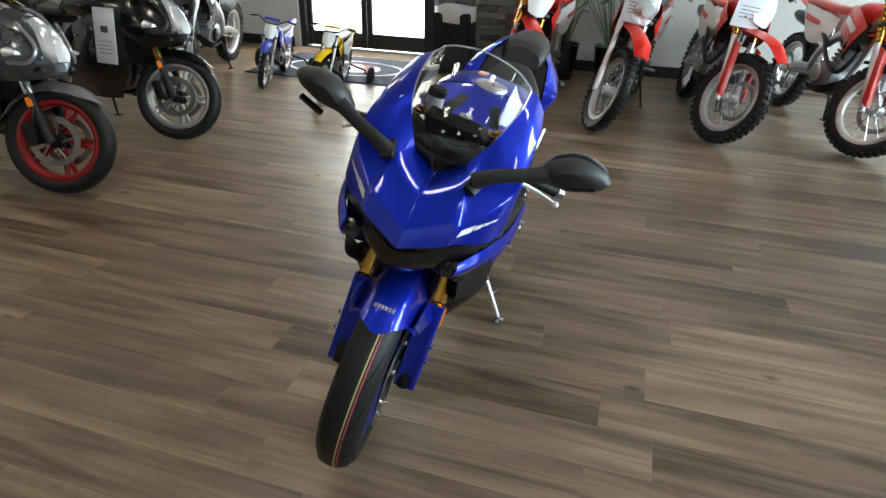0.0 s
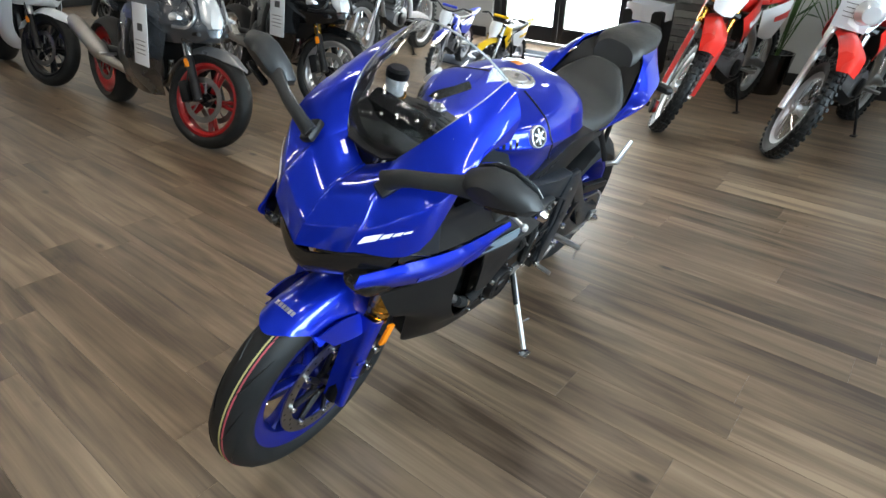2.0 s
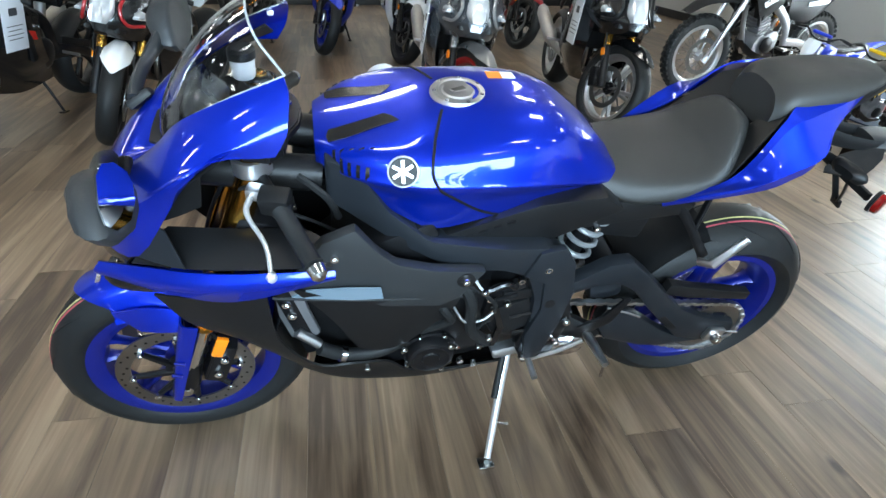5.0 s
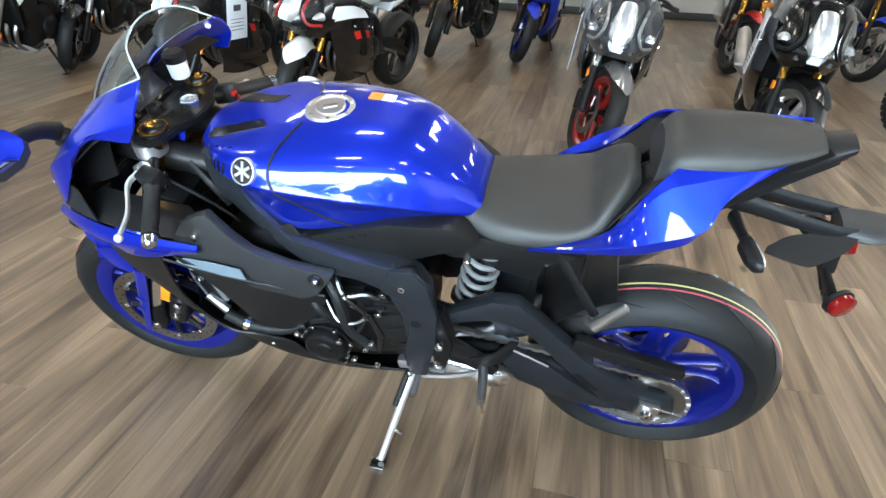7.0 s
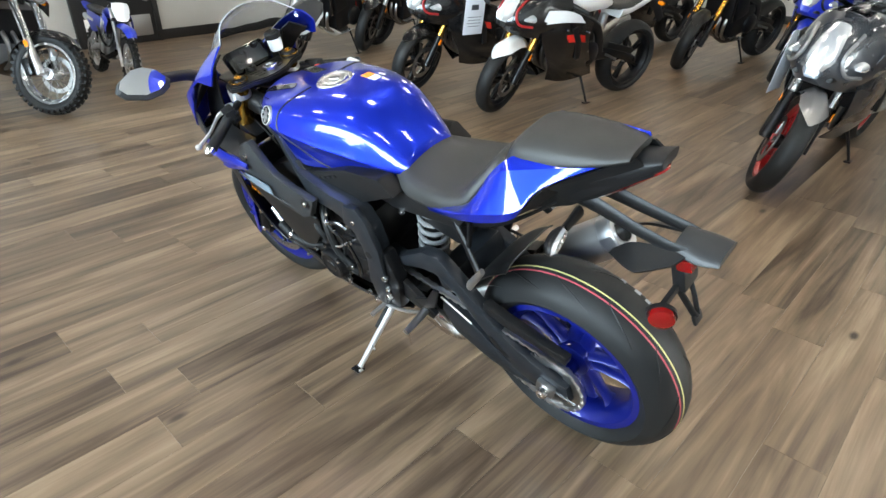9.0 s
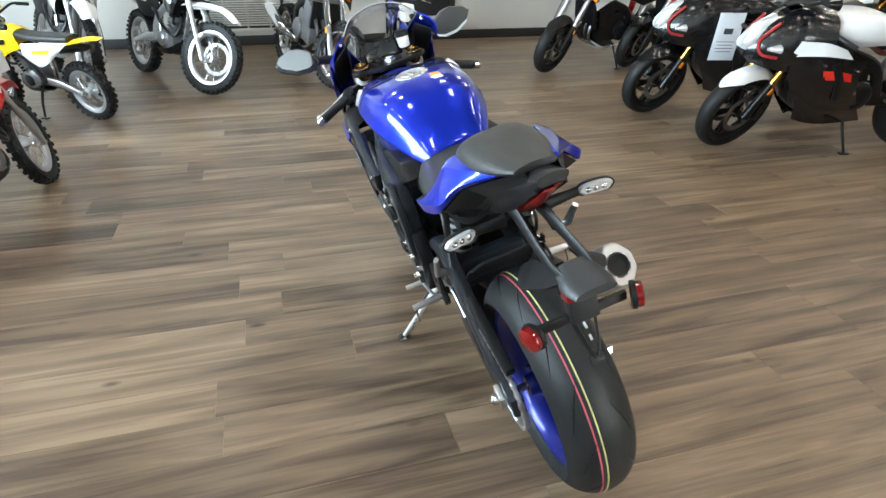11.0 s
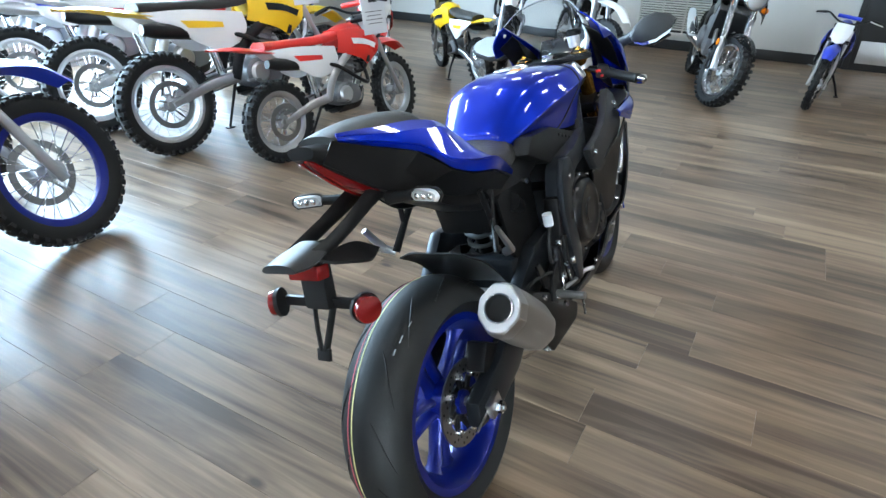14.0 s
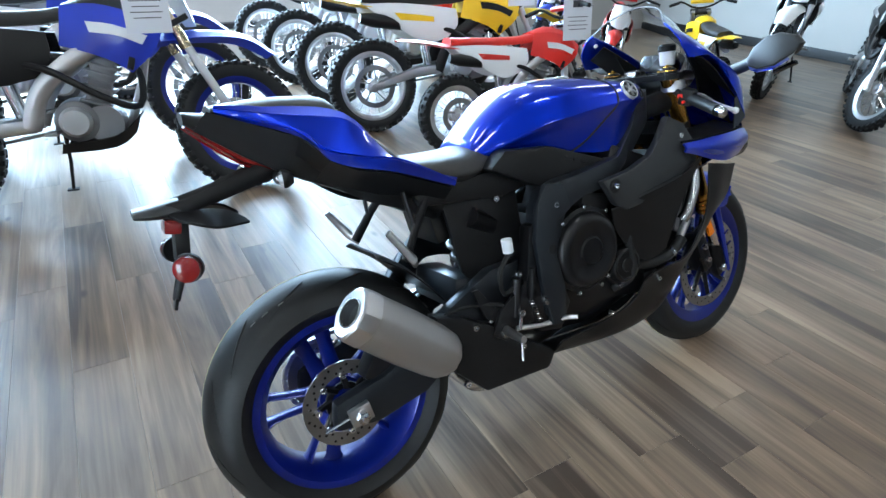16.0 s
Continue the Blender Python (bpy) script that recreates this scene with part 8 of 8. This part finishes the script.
# footrests, shifter, brake pedal, stand
for s in (1, -1):
    part("footrest_hanger", plate(B(), [(0.545, 0.50), (0.50, 0.49), (0.41, 0.43), (0.385, 0.40), (0.40, 0.375), (0.45, 0.39), (0.53, 0.42)], 0.155 * s, 0.175 * s, 0.005), BLACK_SATIN, bike)
    part("rider_footrest", tube(B(), [(0.425, 0.17 * s, 0.405), (0.42, 0.20 * s, 0.405), (0.412, 0.275 * s, 0.408)], [0.012, 0.0125, 0.0095], 12), ALU, bike, "silver rider footrest")
    part("peg_feeler", tube(B(), [(0.412, 0.268 * s, 0.404), (0.408, 0.27 * s, 0.352)], 0.004, 7), CHROME, bike)
    part("heel_guard", plate(B(), [(0.46, 0.44), (0.40, 0.47), (0.36, 0.53), (0.34, 0.53), (0.37, 0.45), (0.42, 0.415)], 0.172 * s, 0.180 * s, 0.002), BLACK_SATIN, bike)
    part("passenger_hanger", tube(B(), [(0.285, 0.118 * s, 0.785), (0.235, 0.135 * s, 0.72), (0.185, 0.155 * s, 0.645)], [0.013, 0.011, 0.013], 9, 0.6), BLACK_SATIN, bike)
    part("passenger_hanger", tube(B(), [(0.215, 0.125 * s, 0.80), (0.225, 0.135 * s, 0.72)], 0.009, 8, 0.6), BLACK_SATIN, bike)
    part("passenger_footrest", tube(B(), [(0.20, 0.168 * s, 0.638), (0.185, 0.196 * s, 0.655), (0.130, 0.198 * s, 0.732)], [0.011, 0.013, 0.009], 10, 0.7), ALU, bike, "silver folding passenger footrest")
part("shift_lever", tube(tube(B(), curve_pts([(0.44, 0.19, 0.40), (0.50, 0.195, 0.375), (0.56, 0.20, 0.365), (0.585, 0.205, 0.37)], 4), 0.006, 8), [(0.585, 0.20, 0.37), (0.585, 0.265, 0.372)], 0.008, 10), ALU, bike, "silver gear shift lever")
part("shift_rod", tube(B(), [(0.53, 0.19, 0.39), (0.60, 0.19, 0.50)], 0.004, 8), CHROME, bike)
part("brake_pedal", tube(B(), curve_pts([(0.45, -0.19, 0.40), (0.54, -0.195, 0.385), (0.60, -0.21, 0.39), (0.625, -0.235, 0.392)], 4), 0.007, 8), ALU, bike, "silver rear brake pedal")
part("rear_brake_reservoir", tube(B(), [(0.455, -0.185, 0.605), (0.452, -0.185, 0.640)], 0.014, 14), PAPER, bike, "small white rear brake reservoir")
part("rear_master_cylinder", tube(B(), [(0.46, -0.182, 0.43), (0.475, -0.182, 0.53)], 0.013, 10), BLACK_SATIN, bike)
part("rear_hose", tube(B(), curve_pts([(0.453, -0.185, 0.60), (0.42, -0.19, 0.56), (0.43, -0.185, 0.50), (0.47, -0.182, 0.51)], 4), 0.006, 8), RUBBER, bike)
part("rear_caliper", box(B(), (0.105, -0.100, 0.385), (0.10, 0.062, 0.078), pose(0, 0, 0, 0, 35, 0), 0.012), BLACK_SATIN, bike)
stp, stf = Vector((0.612, 0.135, 0.325)), Vector((0.685, 0.331, 0.097))
part("stand_bracket", box(box(B(), (0.61, 0.135, 0.335), (0.10, 0.05, 0.03), pose(0, 0, 0, 10, 12, 0), 0.008), (0.575, 0.15, 0.35), (0.03, 0.03, 0.05), None, 0.006), ALU, bike)
sd = part("side_stand", tube(B(), [stp, stp.lerp(stf, 0.3), stp.lerp(stf, 0.97)], [0.013, 0.011, 0.009], 10), LEVER, bike, "silver side stand, folded out")
part("stand_spring", tube(B(), [stp + Vector((0.012, 0.01, 0)), stp.lerp(stf, 0.42) + Vector((0.014, 0.006, 0.0))], 0.009, 10), RUBBER, sd)
part("stand_tang", tube(B(), [stp.lerp(stf, 0.66), stp.lerp(stf, 0.66) + Vector((-0.035, 0.015, 0.008))], 0.004, 7), CHROME, sd)
part("stand_foot", box(B(), stf + Vector((0.004, 0.004, -0.006)), (0.042, 0.036, 0.010), pose(0, 0, 0, LEAN_BIKE), 0.003), CHROME, sd)

# hugger, tail lamp, signals, plate holder
part("hugger", patch(B(), [[(0.012 + rr * math.cos(a), v, 0.312 + (rr - 0.35 * max(abs(v) - 0.07, 0)) * math.sin(a)) for v in (0.112, 0.104, 0.07, 0, -0.07, -0.104)] for a, rr in ((radians(x), y) for x, y in ((34, 0.350), (46, 0.352), (58, 0.362), (70, 0.374)))], 4, 0.004), BLACK_MATTE, bike, "matte black rear hugger")
part("battery_box", box(B(), (0.37, 0, 0.72), (0.14, 0.16, 0.14), pose(0, 0, 0, 0, -12, 0), 0.015), BLACK_MATTE, bike)
for s in (1, -1):
    part("under_panel", patch(B(), [[(0.36, 0.105 * s, 0.735), (0.24, 0.095 * s, 0.755), (0.14, 0.080 * s, 0.790), (0.02, 0.055 * s, 0.875)], [(0.36, 0.12 * s, 0.79), (0.24, 0.115 * s, 0.79), (0.12, 0.090 * s, 0.82), (0.0, 0.065 * s, 0.90)]], 4, 0.004), BLACK_MATTE, bike)
    part("tail_light", patch(B(), [[(-0.056, 0.036 * s, 0.904), (-0.064, 0.018 * s, 0.899), (-0.067, 0.002 * s, 0.896)], [(-0.105, 0.031 * s, 0.936), (-0.113, 0.016 * s, 0.931), (-0.117, 0.002 * s, 0.928)], [(-0.165, 0.023 * s, 0.979), (-0.171, 0.012 * s, 0.976), (-0.174, 0.002 * s, 0.975)], [(-0.208, 0.019 * s, 1.011), (-0.212, 0.010 * s, 1.013), (-0.214, 0.002 * s, 1.014)]], 3, 0.004), RED_LENS, bike, "dark red tail light lens", m=TAIL)
    part("signal_stalk", tube(B(), [(-0.045, 0.05 * s, 0.877), (-0.052, 0.105 * s, 0.882), (-0.055, 0.125 * s, 0.884)], [0.016, 0.012, 0.012], 10, 0.7), BLACK_MATTE, bike)
    m_sig = pose(-0.060, 0.163 * s, 0.885) @ pose(0, 0, 0, 0, 0, 12 * s)
    sg = part("turn_signal", solid(B(), [[(x, y, z * 1.0) for x, y, z in r] for r in ([(0.016, 0.018, -0.008), (0.016, 0.024, 0), (0.016, 0.018, 0.008), (0.016, 0, 0.010)], [(0.004, 0.032, -0.014), (0.004, 0.041, 0), (0.004, 0.030, 0.014), (0.004, 0, 0.017)], [(-0.006, 0.034, -0.015), (-0.006, 0.044, 0), (-0.006, 0.032, 0.015), (-0.006, 0, 0.018)])], 4), BLACK_MATTE, bike, "rear turn signal with a clear lens", m=m_sig)
    part("signal_lens", solid(B(), [[(-0.005, 0.032, -0.013), (-0.005, 0.041, 0), (-0.005, 0.030, 0.013), (-0.005, 0, 0.016)], [(-0.013, 0.026, -0.010), (-0.013, 0.034, 0), (-0.013, 0.025, 0.010), (-0.013, 0, 0.012)]], 4), LAMP_GLASS, sg, "clear faceted lens")
    for dv in (-0.018, 0.0, 0.018):
        part("bulb", lathe(B(), [(0, 0.004), (0.004, 0.003), (0.0068, 0.0), (0, -0.001)], pose(-0.0135, dv, 0, 0, 0, 90), 12), CHROME, sg)
    part("holder_arm", tube(B(), [(-0.01, 0.026 * s, 0.905), (-0.08, 0.029 * s, 0.890), (-0.17, 0.034 * s, 0.866), (-0.24, 0.036 * s, 0.852), (-0.29, 0.030 * s, 0.848)], [0.026, 0.021, 0.017, 0.016, 0.012], 8, 0.45), BLACK_MATTE, bike)
    part("splash_wing", patch(B(), [[(-0.290, 0.030 * s, 0.850), (-0.225, 0.034 * s, 0.842), (-0.165, 0.038 * s, 0.830), (-0.130, 0.050 * s, 0.806)], [(-0.262, 0.066 * s, 0.830), (-0.215, 0.090 * s, 0.812), (-0.185, 0.092 * s, 0.804), (-0.124, 0.060 * s, 0.798)]], 4, 0.006), BLACK_MATTE, bike)
    m_ref = pose(-0.275, 0.122 * s, 0.740, 0, 0, 24 if s > 0 else 156)
    rf_ = part("round_reflector", lathe(B(), [(0, 0.010), (0.020, 0.009), (0.026, 0.006), (0.027, 0), (0.027, -0.006), (0, -0.006)], None, 26), RED_LENS, bike, "round red reflector", m=m_ref)
    part("reflector_back", lathe(B(), [(0, -0.007), (0.030, -0.007), (0.030, -0.016), (0, -0.018)], None, 26), BLACK_MATTE, rf_)
part("holder_top", solid(B(), [[(-0.25, 0.030, 0.836), (-0.25, 0.040, 0.846), (-0.25, 0.028, 0.864), (-0.25, 0, 0.868)], [(-0.30, 0.040, 0.835), (-0.30, 0.050, 0.843), (-0.30, 0.034, 0.860), (-0.30, 0, 0.864)], [(-0.342, 0.036, 0.842), (-0.342, 0.043, 0.847), (-0.342, 0.030, 0.857), (-0.342, 0, 0.860)]], 3), GREY_PLASTIC, bike, "black plate holder")
part("plate_lamp", box(B(), (-0.274, 0, 0.814), (0.034, 0.078, 0.030), pose(0, 0, 0, 0, 12, 0), 0.005), RED_LENS, bike, "red plate lamp")
part("holder_stem", box(B(), (-0.262, 0, 0.780), (0.030, 0.062, 0.095), pose(0, 0, 0, 0, 8, 0), 0.006), BLACK_MATTE, bike)
part("reflector_bar", box(B(), (-0.262, 0, 0.742), (0.012, 0.20, 0.022), None, 0.004), BLACK_MATTE, bike)
for s in (1, -1):
    part("plate_prong", tube(B(), [(-0.262, 0.026 * s, 0.74), (-0.285, 0.016 * s, 0.69), (-0.30, 0.006 * s, 0.652)], 0.008, 8, 0.5), BLACK_MATTE, bike)
part("prong_tip", box(B(), (-0.302, 0, 0.645), (0.008, 0.034, 0.026), pose(0, 0, 0, 0, 18, 0), 0.003), BLACK_MATTE, bike)
part("seat_lock", lathe(B(), [(0, 0.005), (0.005, 0.005), (0.006, 0.007), (0.010, 0.007), (0.011, 0.003), (0.011, -0.004), (0, -0.004)], pose(0.118, 0.096, 0.958, 0, 0, 0) @ pose(0, 0, 0, 25, 0, 0) @ Matrix.Scale(0.7, 4), 16), BLACK_SATIN, bike)

# right side: linkage, bolts and hoses round the pivot
part("brake_bracket", plate(B(), [(0.57, 0.47), (0.50, 0.52), (0.41, 0.46), (0.38, 0.40), (0.42, 0.375), (0.50, 0.40), (0.57, 0.40)], -0.178, -0.190, 0.004), BLACK_SATIN, bike)
bolts("bracket_bolt", [(0.555, -0.192, 0.425), (0.512, -0.192, 0.500), (0.415, -0.192, 0.398), (0.47, -0.197, 0.545), (0.47, -0.197, 0.44)], bike, -1, 0.009)
part("brake_rod", tube(B(), [(0.47, -0.195, 0.44), (0.462, -0.195, 0.395)], 0.005, 8), CHROME, bike)
part("brake_switch", tube(B(), [(0.505, -0.198, 0.47), (0.515, -0.198, 0.55)], 0.009, 9), BLACK_MATTE, bike)
part("return_spring", tube(B(), [tuple(Vector((0.50, -0.196, 0.47)).lerp(Vector((0.53, -0.196, 0.40)), i / 60) + 0.006 * Vector((math.cos(i * 0.9), math.sin(i * 0.9), 0))) for i in range(61)], 0.0014, 5), CHROME, bike)
part("rear_brake_hose", tube(B(), curve_pts([(0.47, -0.185, 0.44), (0.40, -0.18, 0.48), (0.28, -0.165, 0.49), (0.16, -0.14, 0.43), (0.11, -0.11, 0.40)], 5), 0.005, 7), RUBBER, bike)
part("oil_filler", lathe(B(), [(0, -0.026), (0.012, -0.026), (0.018, -0.022), (0.020, -0.012), (0.024, -0.010), (0.024, 0.01), (0, 0.01)], Matrix.Translation((0.80, -0.165, 0.60)), 16), BLACK_SATIN, bike)
part("coil_pack", box(B(), (0.76, -0.17, 0.675), (0.10, 0.03, 0.045), pose(0, 0, 0, 0, 14, 0), 0.006), BLACK_MATTE, bike)
part("water_pipe", tube(B(), curve_pts([(0.90, -0.175, 0.62), (0.86, -0.20, 0.56), (0.87, -0.20, 0.44), (0.82, -0.17, 0.40)], 5), 0.013, 9), RUBBER, bike)
bolts("shield_bolt", [(0.33, -0.188, 0.44), (0.47, -0.188, 0.345), (0.29, -0.188, 0.30)], bike, -1, 0.009)
# left side: small fittings in the open engine bay
bolts("crankcase_bolt", [(0.90, 0.202, 0.462), (0.789, 0.20, 0.454), (0.76, 0.198, 0.383), (0.714, 0.17, 0.325), (0.65, 0.196, 0.66), (0.67, 0.196, 0.586), (0.703, 0.20, 0.571)], bike, 1, 0.0085)
bolts("pivot_pinch_bolt", [(0.522, 0.214, 0.522), (0.530, 0.214, 0.441), (0.606, 0.214, 0.389)], bike, 1, 0.010)
part("starter_motor", tube(B(), [(0.83, 0.10, 0.575), (0.83, 0.195, 0.575), (0.83, 0.20, 0.575)], [0.032, 0.032, 0.024], 18), BLACK_SATIN, bike)
part("speed_sensor", box(B(), (0.655, 0.192, 0.645), (0.03, 0.02, 0.024), pose(0, 0, 0, 0, 20, 0), 0.004), BLACK_MATTE, bike)
part("breather_hose", tube(B(), curve_pts([(0.77, 0.17, 0.70), (0.74, 0.21, 0.655), (0.69, 0.205, 0.66), (0.66, 0.20, 0.645)], 5), 0.008, 8), BLACK_GLOSS, bike)
part("sensor_lead", tube(B(), curve_pts([(0.80, 0.19, 0.60), (0.77, 0.212, 0.555), (0.73, 0.21, 0.552), (0.70, 0.205, 0.572)], 5), 0.0035, 6), ALU, bike)
part("clutch_arm", plate(B(), [(0.705, 0.575), (0.690, 0.58), (0.665, 0.50), (0.680, 0.43), (0.693, 0.43), (0.682, 0.50)], 0.190, 0.200, 0.003), BLACK_GLOSS, bike)
for u, w in ((0.70, 0.60), (0.655, 0.53), (0.64, 0.47)):
    part("cover_ridge", tube(B(), [(u, 0.196, w), (u - 0.05, 0.197, w + 0.012)], 0.005, 7), BLACK_SATIN, bike)
# short grey marks on the rear tyre
for a, v, hgt in ((62, 0.055, 0.018), (70, 0.058, 0.014), (56, 0.052, 0.014), (150, 0.02, 0.02), (158, 0.022, 0.016)):
    rr = RB - 0.097 * (1 - math.sqrt(1 - (v / 0.097) ** 2)) * 0.92 + 0.0006
    part("tyre_mark", box(B(), (0, 0, 0), (hgt, 0.010, 0.0012), pose(0, 0, 0, -math.degrees(math.asin(-v / 0.097)) * -0.92, 0, 0)), GREY_MARK, rw, m=pose(0, 0, 0, 0, a - 90 if a < 100 else a - 180 + 90, 0) @ pose(0, -v, rr))

# ---- wooden floor ----
PLANK_W, PLANK_L = 0.178, 1.22
floor_ob = tagged(part("floor", box(B(), ((X0 + X1) / 2, (Y0 + Y1) / 2, -0.0075), (X1 - X0 - 0.002, Y1 - Y0 - 0.002, 0.003)), SLAB), "grey-brown wooden plank floor with knots", "floor", kind="structure")


def plank_mesh(bm, x0, x1, y0, y1):
    g, c, d = 0.0002, 0.0008, 0.0007
    lo = [bm.verts.new(p) for p in ((x0 + g, y0 + g, -0.006), (x1 - g, y0 + g, -0.006), (x1 - g, y1 - g, -0.006), (x0 + g, y1 - g, -0.006))]
    md = [bm.verts.new(p) for p in ((x0 + g, y0 + g, -d), (x1 - g, y0 + g, -d), (x1 - g, y1 - g, -d), (x0 + g, y1 - g, -d))]
    hi = [bm.verts.new(p) for p in ((x0 + g + c, y0 + g + c, 0), (x1 - g - c, y0 + g + c, 0), (x1 - g - c, y1 - g - c, 0), (x0 + g + c, y1 - g - c, 0))]
    bm.faces.new(hi)
    for a, b in ((lo, md), (md, hi)):
        for i in range(4):
            j = (i + 1) % 4
            bm.faces.new((a[i], a[j], b[j], b[i]))


rp = random.Random(11)
far = B()
full = None
nrow = int((X1 - X0) / PLANK_W) + 3
for i in range(nrow):
    x0 = 0.08 + (i - 26) * PLANK_W
    x0, x1 = max(x0, X0), min(x0 + PLANK_W, X1)
    if x1 - x0 < 0.02:
        continue
    y = Y0 - rp.uniform(0, PLANK_L)
    while y < Y1:
        a, b = max(y, Y0), min(y + PLANK_L, Y1)
        y += PLANK_L
        if b - a < 0.05:
            continue
        whole = b - a > PLANK_L - 1e-4 and x1 - x0 > PLANK_W - 1e-4
        if whole and -2.4 < (x0 + x1) / 2 < 3.3 and -3.0 < (a + b) / 2 < 2.9:
            if full is None:
                o = B()
                plank_mesh(o, -PLANK_W / 2, PLANK_W / 2, -PLANK_L / 2, PLANK_L / 2)
                first_plank = part("plank", o, WOOD, floor_ob, sharp=20)
                full = first_plank.data
                first_plank.matrix_basis = pose((x0 + x1) / 2, (a + b) / 2, 0)
            else:
                again("plank", full, floor_ob, pose((x0 + x1) / 2, (a + b) / 2, 0))
        else:
            plank_mesh(far, x0, x1, a, b)
tagged(part("plank_field", far, WOOD, floor_ob, sharp=20), kind="stuff")
